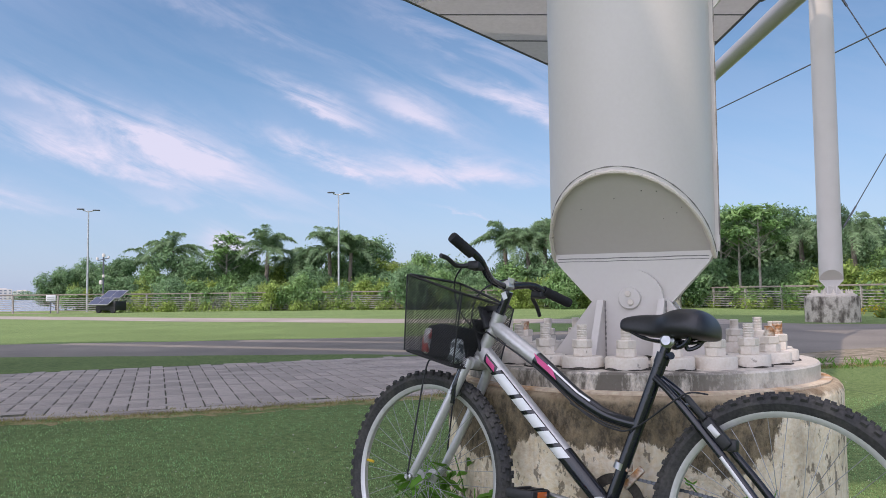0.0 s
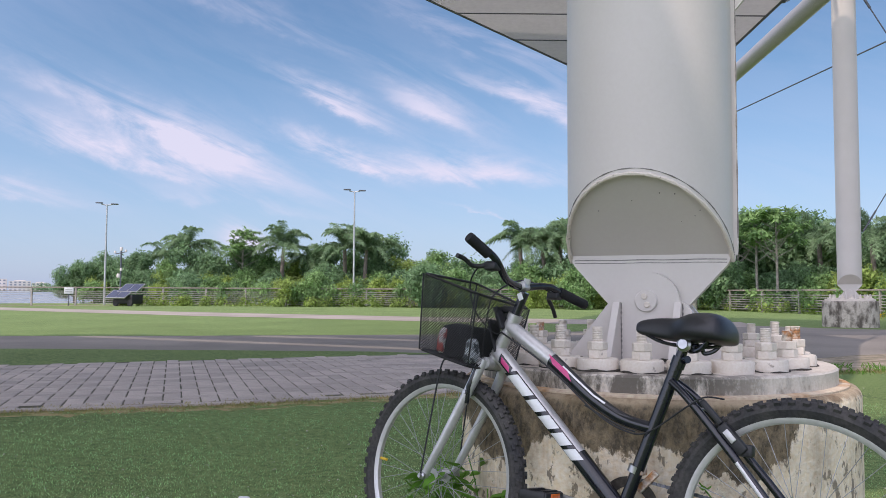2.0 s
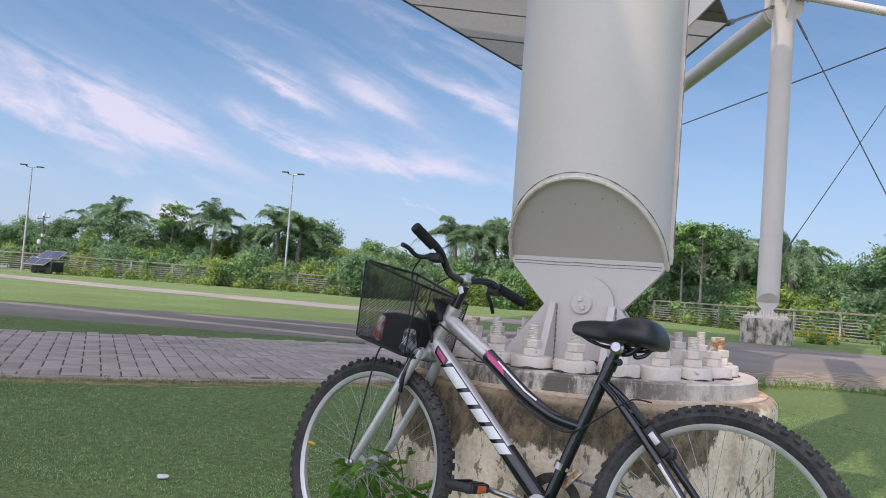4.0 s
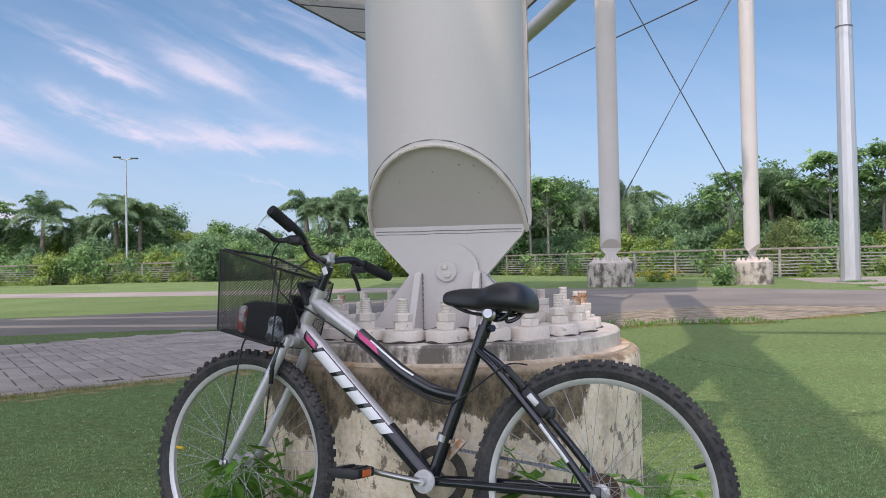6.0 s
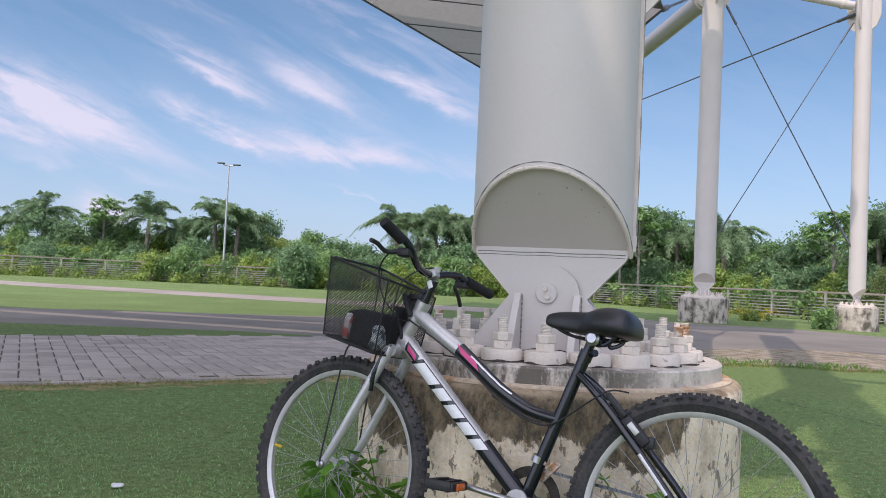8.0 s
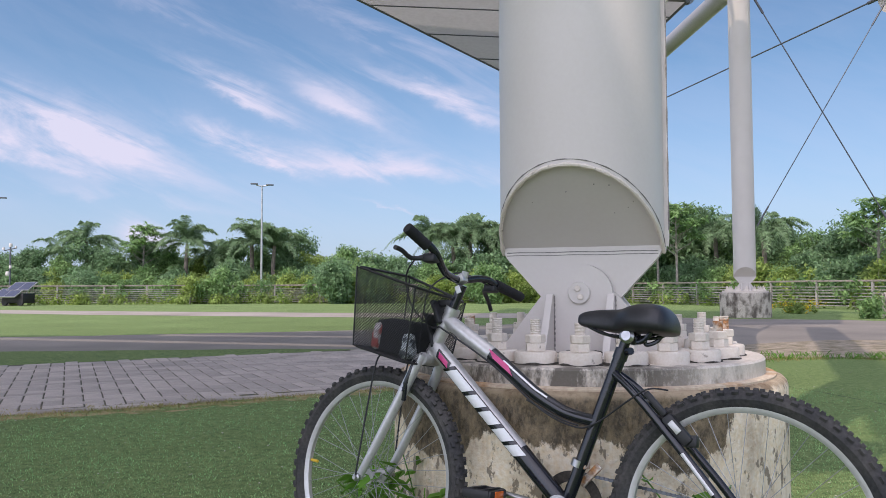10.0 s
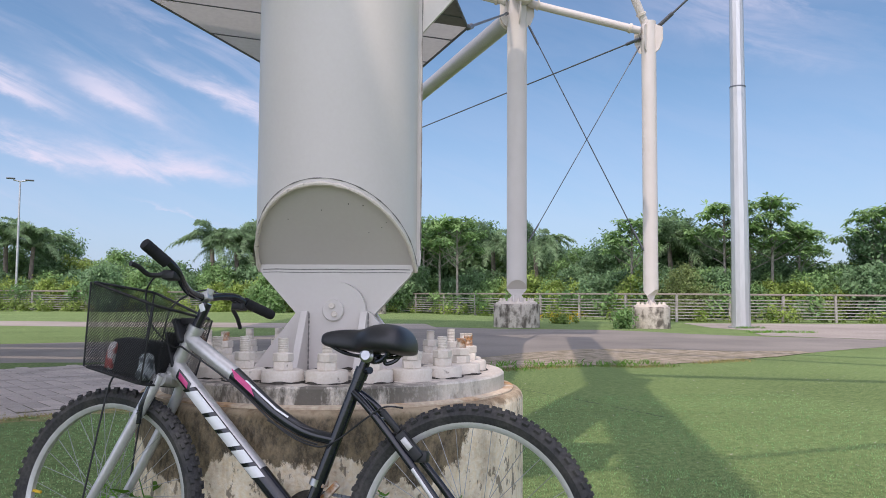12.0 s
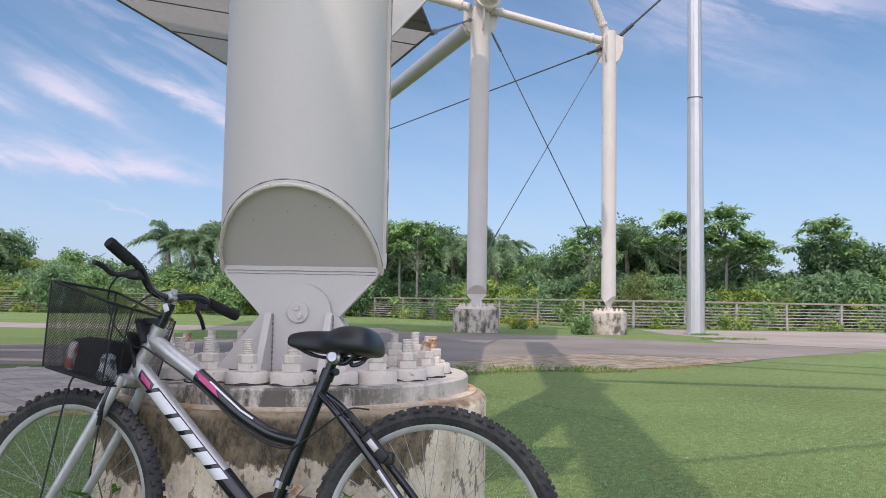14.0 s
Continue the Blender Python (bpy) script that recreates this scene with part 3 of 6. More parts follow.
            for q in range(5):
                bm.faces.new((vs[0][q], vs[1][q], vs[1][(q + 1) % 5], vs[0][(q + 1) % 5]))
            bmesh.ops.recalc_face_normals(bm, faces=bm.faces[:])
            gus = part("gusset", bm, WHITE, root)
            if near:
                for dx in (-0.014, 0.014):
                    bm = bmesh.new()
                    zs = [zt + (zp - 0.01 - zt) * q / 24 for q in range(25)]
                    tube(bm, [(gx * k + dx, y0 + side * 0.001, z) for z in zs], [0.0026 + 0.0016 * math.sin(q * 2.6 + gx) for q in range(25)], 6)
                    part("weld_bead", bm, SEAM, gus, "rough grey weld bead")
        if near:
            bm = bmesh.new()
            pts = [(-0.285 + 0.57 * q / 40, side * (0.057 + 0.003 * noise.noise(Vector((q * 0.7, side, 2)))), zt + 0.001) for q in range(41)]
            tube(bm, pts, [max(0.0008, 0.005 + 0.012 * noise.noise(Vector((q * 0.31, side * 3.0, 7)))) for q in range(41)], 6)
            part("grime_line", bm, GRIME, root, "black grime along the plate foot")
        mp = Matrix.Translation((0, 0, zp)) @ Matrix.Rotation(radians(90), 4, "X")
        bm = bmesh.new()
        lathe(bm, [(0.040 * k, -side * 0.056 * k), (0.040 * k, -side * 0.066 * k), (0.037 * k, -side * 0.069 * k)], 32, mp)
        bmesh.ops.recalc_face_normals(bm, faces=bm.faces[:])
        pin = part("pin_cap", bm, WHITE, root, "round white pin cover")
        if near:
            for dx, dz in ((-0.004, 0.016), (0.006, -0.014)):
                bm = bmesh.new()
                lathe(bm, [(0.011, -side * 0.066), (0.011, -side * 0.076), (0.009, -side * 0.078)], 12, Matrix.Translation((dx, 0, dz)) @ mp)
                bmesh.ops.recalc_face_normals(bm, faces=bm.faces[:])
                part("pin_bolt", bm, WHITE_D, pin)


def pedestal(name, x, y, R, H, label, near=False):
    root = empty(name, pose(x, y, 0))
    tagged(root, label, "pedestal")
    bm = bmesh.new()
    lathe(bm, [(R, -0.1), (R, H * 0.25), (R, H * 0.5), (R, H * 0.75), (R, H - 0.030), (R - 0.004, H - 0.016), (R - 0.013, H - 0.005), (R - 0.028, H)], 128 if near else 48)
    part("body", bm, PED_NEAR if near else CONC, root)
    return root


def ped_material():
    """Concrete with a dark damp crust hanging from the top edge, peeling pale render below."""
    m = mat("stained_concrete", (0.86, 0.73, 0.55), 0.92, 0, 0.35, 10, 75, 0.7, col2=(0.63, 0.515, 0.375), spec=0.2, sharp=(0.45, 0.68), dist=0.008)
    t = m.node_tree
    b = t.nodes["Principled BSDF"]
    base = b.inputs["Base Color"].links[0].from_socket
    tc = t.nodes.new("ShaderNodeTexCoord")
    sp = t.nodes.new("ShaderNodeSeparateXYZ")
    t.links.new(tc.outputs["Object"], sp.inputs[0])
    mp = t.nodes.new("ShaderNodeMapping")
    mp.inputs["Scale"].default_value = (1.0, 1.0, 0.55)
    t.links.new(tc.outputs["Object"], mp.inputs[0])

    def nz(scale, detail, rough=0.6, vec=None):
        n = t.nodes.new("ShaderNodeTexNoise")
        n.inputs["Scale"].default_value, n.inputs["Detail"].default_value, n.inputs["Roughness"].default_value = scale, detail, rough
        t.links.new(vec or mp.outputs[0], n.inputs["Vector"])
        return n.outputs[0]

    def mth(op, p, q):
        n = t.nodes.new("ShaderNodeMath")
        n.operation = op
        for i, val in enumerate((p, q)):
            if isinstance(val, (int, float)):
                n.inputs[i].default_value = val
            else:
                t.links.new(val, n.inputs[i])
        return n.outputs[0]
    # crust edge wanders with height
    wav = mth("ADD", mth("MULTIPLY", nz(3.0, 3), 0.50), mth("MULTIPLY", nz(30, 6, 0.75), 0.12))
    bare = t.nodes.new("ShaderNodeMapRange")   # no crust towards +x; the sunlit side is put into the colour
    bare.inputs["From Min"].default_value, bare.inputs["From Max"].default_value = 0.36, 0.56
    bare.inputs["To Min"].default_value, bare.inputs["To Max"].default_value = 0.0, 0.34
    t.links.new(sp.outputs[0], bare.inputs["Value"])
    lim = mth("SUBTRACT", mth("SUBTRACT", mth("ADD", sp.outputs[2], wav), bare.outputs[0]), 0.755)
    r = t.nodes.new("ShaderNodeMapRange")
    r.inputs["From Min"].default_value, r.inputs["From Max"].default_value = -0.004, 0.006
    t.links.new(lim, r.inputs["Value"])
    st = t.nodes.new("ShaderNodeMapping")
    st.inputs["Scale"].default_value = (16, 16, 1.6)
    t.links.new(tc.outputs["Object"], st.inputs[0])
    drip = t.nodes.new("ShaderNodeMapRange")
    drip.inputs["From Min"].default_value, drip.inputs["From Max"].default_value = 0.50, 0.66
    t.links.new(nz(1.0, 5, 0.6, st.outputs[0]), drip.inputs["Value"])
    spot = t.nodes.new("ShaderNodeMapRange")
    spot.inputs["From Min"].default_value, spot.inputs["From Max"].default_value = 0.565, 0.60
    t.links.new(nz(26, 6, 0.65), spot.inputs["Value"])
    crustcol = t.nodes.new("ShaderNodeMixRGB")
    crustcol.inputs[1].default_value, crustcol.inputs[2].default_value = (0.24, 0.18, 0.108, 1), (0.046, 0.038, 0.027, 1)
    cr = t.nodes.new("ShaderNodeMapRange")
    cr.inputs["From Min"].default_value, cr.inputs["From Max"].default_value = 0.40, 0.60
    t.links.new(nz(34, 9, 0.80), cr.inputs["Value"])
    t.links.new(cr.outputs[0], crustcol.inputs[0])
    m1 = t.nodes.new("ShaderNodeMixRGB")
    t.links.new(mth("MULTIPLY", mth("MAXIMUM", mth("MULTIPLY", drip.outputs[0], 0.35), spot.outputs[0]), 0.8), m1.inputs[0])
    t.links.new(base, m1.inputs[1])
    m1.inputs[2].default_value = (0.16, 0.125, 0.09, 1)
    m2 = t.nodes.new("ShaderNodeMixRGB")
    t.links.new(mth("MULTIPLY", r.outputs[0], 0.93), m2.inputs[0])
    t.links.new(m1.outputs[0], m2.inputs[1])
    t.links.new(crustcol.outputs[0], m2.inputs[2])
    # bare cream lip with rust runs above the crust
    lip = t.nodes.new("ShaderNodeMapRange")
    lip.inputs["From Min"].default_value, lip.inputs["From Max"].default_value = 0.592, 0.606
    t.links.new(mth("ADD", sp.outputs[2], mth("MULTIPLY", mth("SUBTRACT", nz(14, 6, 0.7), 0.5), 0.05)), lip.inputs["Value"])
    rust = t.nodes.new("ShaderNodeMapRange")
    rust.inputs["From Min"].default_value, rust.inputs["From Max"].default_value = 0.46, 0.62
    t.links.new(nz(7, 7, 0.7), rust.inputs["Value"])
    lipcol = t.nodes.new("ShaderNodeMixRGB")
    t.links.new(rust.outputs[0], lipcol.inputs[0])
    lipcol.inputs[1].default_value, lipcol.inputs[2].default_value = (0.44, 0.35, 0.235, 1), (0.20, 0.14, 0.085, 1)
    m3 = t.nodes.new("ShaderNodeMixRGB")
    t.links.new(mth("MULTIPLY", lip.outputs[0], 0.9), m3.inputs[0])
    t.links.new(m2.outputs[0], m3.inputs[1])
    t.links.new(lipcol.outputs[0], m3.inputs[2])
    t.links.new(m3.outputs[0], b.inputs["Base Color"])
    return m


PED_NEAR = ped_material()
CX, CY, HP = 0.145, 3.0, 0.615
ped = pedestal("concrete_pedestal", CX, CY, 0.69, HP, "round stained concrete pedestal with peeling damp crust", True)
bm = bmesh.new()
lathe(bm, [(0.655, HP), (0.655, HP + 0.006), (0.645, HP + 0.009)], 96)
part("grout_lip", bm, GROUT, ped, "rust-stained grout under the base plate")
col = tagged(empty("steel_column", pose(CX, CY, 0, 0, 0, -12.0)), "large white-painted steel column on a bolted pin foot", "column")
column_foot(col, 0.298, 0.69, HP + 0.009, 9.4, 22, True, radians(-2.7 + 12.0))
rngs = random.Random(6)
for q in range(14):
    px_, f_ = rngs.uniform(-0.8, 0.8) * 0.29, rngs.uniform(0.08, 0.9)
    y_ = -0.302 * 0.992 * f_
    if px_ * px_ + y_ * y_ > 0.08:
        continue
    bm = bmesh.new()
    z_ = HP + 0.009 + 0.425 + (0.700 - 0.425) * f_
    lathe(bm, [(0.0028 * rngs.uniform(0.6, 1.3), -0.001), (0.002, 0.0015)], 7, Matrix.Translation((px_, y_, z_)) @ Matrix.Rotation(radians(137), 4, "X"))
    part("rust_spot", bm, SEAM, col, "small dark rust spot")
# fin along the side of the near column
bm = bmesh.new()
prism(bm, [(0.290, HP + 0.45), (0.310, HP + 0.44), (0.313, HP + 0.47), (0.313, 1.935), (0.40, 2.03), (0.62, 2.27), (0.66, 2.36), (0.66, 3.4), (0.290, 3.4)], -0.008, 0.008)
part("side_fin", bm, WHITE, col, "thin welded steel fin")
bm = bmesh.new()
tube(bm, [(0.313, -0.009, HP + 0.5 + q * 0.06 ) for q in range(20)], [0.0022 + 0.0012 * math.sin(q * 2.1) for q in range(20)], 6)
part("weld_line", bm, SEAM, col, "thin dirty weld line")

ped1 = pedestal("concrete_pedestal", 5.66, 24.9, 0.735, 0.74, "round stained concrete pedestal on the grass verge")
col1 = tagged(empty("steel_column", pose(5.66, 24.9, 0, 0, 0, -8)), "white-painted steel column with shaded lower half", "column")
column_foot(col1, 0.322, 0.735, 0.74, 10.6, 14, False)
ped2 = pedestal("concrete_pedestal", 9.86, 24.2, 0.59, 0.68, "round pale concrete pedestal beside a bush")
col2 = tagged(empty("steel_column", pose(9.86, 24.2, 0, 0, 0, 40)), "slender white steel column in full sun", "column")
column_foot(col2, 0.235, 0.59, 0.68, 9.9, 14, False)
ped3 = pedestal("concrete_pedestal", 1.75, 44.0, 0.75, 0.75, "round pale concrete pedestal near the fence")
col3 = tagged(empty("steel_column", pose(1.75, 44.0, 0)), "distant white steel column under the canopy tip", "column")
column_foot(col3, 0.30, 0.75, 0.75, 10.3, 12, False)

# ---- roof frame and membrane ----
NODE0, NODE1, NODE2, NODE3 = Vector((CX, CY, 9.4)), Vector((5.66, 24.85, 10.5)), Vector((9.86, 24.2, 9.6)), Vector((1.75, 44.0, 10.1))


def pipe_thing(name, pts, r, material, label, cat, seg=24, flange=False, fork=False):
    root = tagged(empty(name), label, cat)
    bm = bmesh.new()
    tube(bm, pts, r, seg)
    part("pipe" if r > 0.04 else "rope", bm, material, root)
    d = (Vector(pts[-1]) - Vector(pts[0])).normalized()
    for e_, s_ in ((Vector(pts[0]), 1), (Vector(pts[-1]), -1)):
        if flange:
            bm = bmesh.new()
            tube(bm, [e_ + d * s_ * 0.28, e_ + d * s_ * 0.36], r * 1.25, seg)
            part("flange", bm, WHITE_D, root)
        if fork:
            bm = bmesh.new()
            tube(bm, [e_ + d * s_ * 0.05, e_ + d * s_ * 0.7], r * 1.9, 10)
            part("turnbuckle", bm, DARKST, root)
    return root


pipe_thing("roof_beam", [NODE0 + Vector((-2.2, -7.5, 0.2)), NODE0 + Vector((2.3, 9.5, 0.0))], 0.30, WHITE, "thick white steel roof tube overhead", "beam")
pipe_thing("roof_beam", [NODE1 + Vector((-0.1, 0.1, -0.35)), NODE3], 0.30, WHITE_SHADED, "thick white roof tube between two columns, shaded in its colour", "beam", flange=True)
pipe_thing("roof_beam", [NODE1 + Vector((0.1, -0.1, 0.25)), NODE1 + Vector((0.6, -6.5, 2.1))], 0.36, WHITE, "thick white steel roof tube rising from the column", "beam", flange=True)
pipe_thing("roof_strut", [NODE1 + Vector((0.35, -0.05, 0.05)), NODE2 + Vector((-0.3, 0, 0.0))], 0.13, WHITE, "white steel strut between column heads", "beam", flange=True)
pipe_thing("roof_strut", [NODE1 + Vector((-0.35, 0.05, 0.1)), NODE1 + Vector((-4.2, 1.0, 1.25))], 0.15, WHITE, "white steel strut at the column head", "beam", flange=True)
pipe_thing("roof_strut", [NODE2 + Vector((-0.12, 0, 0.25)), NODE2 + Vector((-1.7, -0.6, 3.2))], 0.13, WHITE, "white steel strut rising from the column head", "beam", flange=True)
for p_, q_, r_ in (((0.0, 3.6, 9.4), (11.0, -0.2, 9.4), 0.12), ((1.2, 7.9, 9.4), (9.0, 0.5, 9.4), 0.09), ((2.6, 8.6, 9.4), (9.5, 2.2, 9.4), 0.10)):
    pipe_thing("roof_strut", [Vector(p_), Vector(q_)], r_, WHITE, "slim white steel strut overhead", "beam")
CABLE = "dark twisted steel bracing rope with turnbuckles"
pipe_thing("bracing_cable", [Vector((-3.0, -2.0, 9.4)), Vector((9.0, 1.08, 9.4))], 0.036, DARKST, CABLE, "cable", 8)
pipe_thing("bracing_cable", [NODE1 + Vector((0.36, -0.05, -0.7)), (9.62, 24.15, 2.45)], 0.019, DARKST, CABLE, "cable", 8, fork=True)
pipe_thing("bracing_cable", [NODE2 + Vector((-0.3, 0, -0.5)), (6.0, 24.75, 2.7)], 0.014, DARKST, CABLE, "cable", 8, fork=True)
pipe_thing("bracing_cable", [NODE2 + Vector((-0.25, 0, -0.25)), NODE3 + Vector((0.2, 0, -0.7))], 0.027, DARKST, CABLE, "cable", 8, fork=True)
pipe_thing("bracing_cable", [NODE2 + Vector((0.25, 0, 0.1)), NODE2 + Vector((2.6, -3.0, 2.4))], 0.035, DARKST, CABLE, "cable", 8, fork=True)
for c_, n_, r_ in ((col1, NODE1, 0.33), (col2, NODE2, 0.235)):
    for ang in range(4):
        bm = bmesh.new()
        prism(bm, [(r_ * 0.9, n_.z - 0.75), (r_ + 0.12, n_.z - 0.65), (r_ + 0.24, n_.z - 0.35), (r_ + 0.24, n_.z + 0.05), (r_ * 0.9, n_.z + 0.2)], -0.02, 0.02, rotz(ang * 90 + 8))
        part("lug", bm, WHITE, c_)

T_, P1_, RC = Vector((0.55, 20.0, 5.43)), Vector((-3.77, 13.4, 6.22)), Vector((2.35, 14.1, 5.88))
BACKL, BACKR = Vector((-22, -8, 9.2)), Vector((-2.0, -5.5, 9.4))
canopy = tagged(empty("membrane_canopy"), "taut grey-white fabric canopy seen from below", "canopy")


def lerp_curve(a_, b_, sag, n):
    """An edge from a to b, drawn in sideways by sag metres."""
    d = (b_ - a_)
    side = Vector((-d.y, d.x, 0)).normalized()
    return [a_.lerp(b_, i / n) + side * sag * 4 * (i / n) * (1 - i / n) for i in range(n + 1)]


left_edge = lerp_curve(T_, P1_, 0.0, 10) + curve([P1_, (-8, 11.5, 7.0), (-14.8, 8.9, 8.0), (-22, 5, 8.6), BACKL], 4)[1:]
right_edge = lerp_curve(T_, RC, 0.0, 10) + curve([RC, (1.5, 11.6, 6.3), (-0.15, 6.0, 8.0), (-2.4, -1.6, 9.3), BACKR], 4)[1:]
# unseen gaps cut in the fabric, added to let sun streaks reach the road
for k in (19, 17):
    left_edge.insert(k, left_edge[k - 1] + Vector((0, -0.5, 0)))
    right_edge.insert(k, right_edge[k - 1].lerp(right_edge[k], 0.2))
rows_ = len(left_edge)
bm = bmesh.new()
grid = []
NV = 14
for i in range(rows_):
    l_, r_ = left_edge[i], right_edge[min(i, len(right_edge) - 1)]
    grid.append([bm.verts.new(l_.lerp(r_, j / NV) + Vector((0, 0, 0.35 * math.sin(math.pi * j / NV) * max(0, min(1, (i - 10) / 8))))) for j in range(NV + 1)])
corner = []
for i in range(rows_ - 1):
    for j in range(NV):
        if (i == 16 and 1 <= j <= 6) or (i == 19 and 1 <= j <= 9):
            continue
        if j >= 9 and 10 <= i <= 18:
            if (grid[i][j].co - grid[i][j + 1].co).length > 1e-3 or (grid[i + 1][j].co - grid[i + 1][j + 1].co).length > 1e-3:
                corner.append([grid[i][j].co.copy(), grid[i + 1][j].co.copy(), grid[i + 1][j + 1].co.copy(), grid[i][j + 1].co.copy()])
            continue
        if (grid[i][j].co - grid[i + 1][j].co).length + (grid[i][j + 1].co - grid[i + 1][j + 1].co).length > 1e-3:
            bm.faces.new((grid[i][j], grid[i + 1][j], grid[i + 1][j + 1], grid[i][j + 1]))
seams = [[grid[i][j].co.copy() + Vector((0, 0, -0.012)) for j in range(NV + 1)] for i in range(3, rows_ - 2, 2)]
edgel, edger = [g_[0].co.copy() for g_ in grid], [g_[-1].co.copy() for g_ in grid]
bmesh.ops.remove_doubles(bm, verts=bm.verts[:], dist=0.001)
part("fabric", bm, FAB, canopy)
# corner faces kept apart to carry the painted shade
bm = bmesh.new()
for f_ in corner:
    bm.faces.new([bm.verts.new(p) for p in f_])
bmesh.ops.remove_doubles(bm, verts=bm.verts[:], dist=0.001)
part("corner_panel", bm, FAB_D, canopy, "fabric corner with its shade put into the grey")
for sm in seams:
    bm = bmesh.new()
    tube(bm, sm, 0.011, 6)
    part("seam", bm, DARKST, canopy, "dark stitched seam")
for ed in (edgel, edger):
    bm = bmesh.new()
    tube(bm, ed, 0.026, 8)
    part("edge_rope", bm, DARKST, canopy, "dark edge rope in its pocket")

# unseen fabric added out of view to shade the tall column and its foot
shade_panel = tagged(empty("membrane_canopy"), "unseen fabric panel added to shade the tall column", "canopy")
bm = bmesh.new()
g0 = [Vector((-8.0, 10.0, 13.0)), Vector((-7.0, 26.0, 14.2)), Vector((3.3, 21.9, 13.5)), Vector((5.3, 21.3, 13.4)), Vector((2.2, 12.0, 13.0))]
bm.faces.new([bm.verts.new(p) for p in g0])
part("fabric", bm, FAB, shade_panel)
for k in range(5):
    bm = bmesh.new()
    tube(bm, [g0[k], g0[(k + 1) % 5]], 0.03, 8)
    part("edge_rope", bm, DARKST, shade_panel, "dark edge rope in its pocket")
# unseen props, added to hold that fabric up
for k, q_ in ((3, NODE1 + Vector((0, -0.25, 0.2))), (2, NODE1 + Vector((0, 0.25, 0.2))), (0, Vector((-1.0, 9.4, 9.9)))):
    pipe_thing("added_prop", [q_, g0[k]], 0.09, WHITE, "unseen white steel prop added under the shading fabric", "prop", 12)
pipe_thing("bracing_cable", [RC, NODE1 + Vector((-0.35, -0.1, -0.35))], 0.03, DARKST, CABLE, "cable", 8, fork=True)

# tall galvanised mast
mast = tagged(empty("mast", pose(13.09, 24.6, 0)), "tall tapered galvanised steel mast with a joint ring", "mast")
bm = bmesh.new()
lathe(bm, [(0.30, 0), (0.275, 4), (0.25, 8.0)], 12)
part("lower_shaft", bm, MASTM, mast, smooth=False)
bm = bmesh.new()
lathe(bm, [(0.235, 8.0), (0.20, 20.0)], 12)
part("upper_shaft", bm, MASTM, mast, smooth=False)
bm = bmesh.new()
lathe(bm, [(0.257, 7.97), (0.257, 8.01)], 24)
part("joint_ring", bm, DARKST, mast)
bm = bmesh.new()
lathe(bm, [(0.42, 0), (0.42, 0.04)], 24)
part("foot_plate", bm, STEEL, mast)


def street_lamp(x, y, h, turn):
    root = tagged(empty("street_lamp", pose(x, y, 0, 0, 0, turn)), "tall thin grey lamp post with two flat lamp heads", "street lamp", "lamps along the path")
    bm = bmesh.new()
    lathe(bm, [(0.075, 0), (0.065, h * 0.5), (0.045, h)], 12)
    part("pole", bm, STEEL, root)
    for s_ in (-1, 1):
        bm = bmesh.new()
        tube(bm, [(0, 0, h - 0.05), (s_ * 0.35, 0, h + 0.02)], 0.035, 8)
        arm = part("arm", bm, STEEL, root)
        bm = bmesh.new()
        box(bm, s_ * 0.48, 0, h + 0.05 + 0.05 * (s_ < 0), 0.46, 0.28, 0.07, 0.025)
        part("lamp_head", bm, DARKST, root, "flat dark lamp head")
    return root


street_lamp(-18.25, 47.5, 7.4, 20)
street_lamp(-35.0, 45.2, 6.68, 35)

# ---- fence ----
FENCE = [(-62, 30), (-52, 34.5), (-44, 38), (-37, 41), (-27, 44.5), (-17, 46.5), (-6, 48), (3, 48.5), (7, 41), (10.5, 34), (13.5, 30.6), (20, 30.0), (27, 29.2), (36, 28.5), (50, 28)]


def fence_points():
    out = []
    for (x0, y0), (x1, y1) in zip(FENCE, FENCE[1:]):
        n = max(1, round(math.hypot(x1 - x0, y1 - y0) / 2.5))
        for k in range(n):
            out.append((x0 + (x1 - x0) * k / n, y0 + (y1 - y0) * k / n))
    out.append(FENCE[-1])
    return out


FP = fence_points()
for k in range(len(FP) - 1):
    (x0, y0), (x1, y1) = FP[k], FP[k + 1]
    ln = math.hypot(x1 - x0, y1 - y0)
    root = tagged(empty("fence", pose(x0, y0, 0, 0, 0, math.degrees(math.atan2(y1 - y0, x1 - x0)))), "weathered pale slatted fence bay with a timber top rail", "fence", "fence bays")
    rng = random.Random(k)
    bm = bmesh.new()
    box(bm, 0, 0, 0.56, 0.09, 0.09, 1.12, 0.0, pose(0, 0, 0, rng.uniform(-2, 2), rng.uniform(-2, 2), 0))
    part("post", bm, FENCEM, root)
    bm = bmesh.new()
    box(bm, ln / 2, 0, 1.12, ln, 0.11, 0.075, 0.01)
    part("top_rail", bm, RAILM, root)
    for q in range(7):
        bm = bmesh.new()
        box(bm, ln / 2, rng.uniform(-0.01, 0.01), 0.14 + q * 0.125, ln - 0.08, 0.022, 0.040, 0.0, pose(0, 0, 0, 0, rng.uniform(-0.5, 0.5), 0))
        part("slat", bm, FENCEM, root)

# ---- vegetation ----


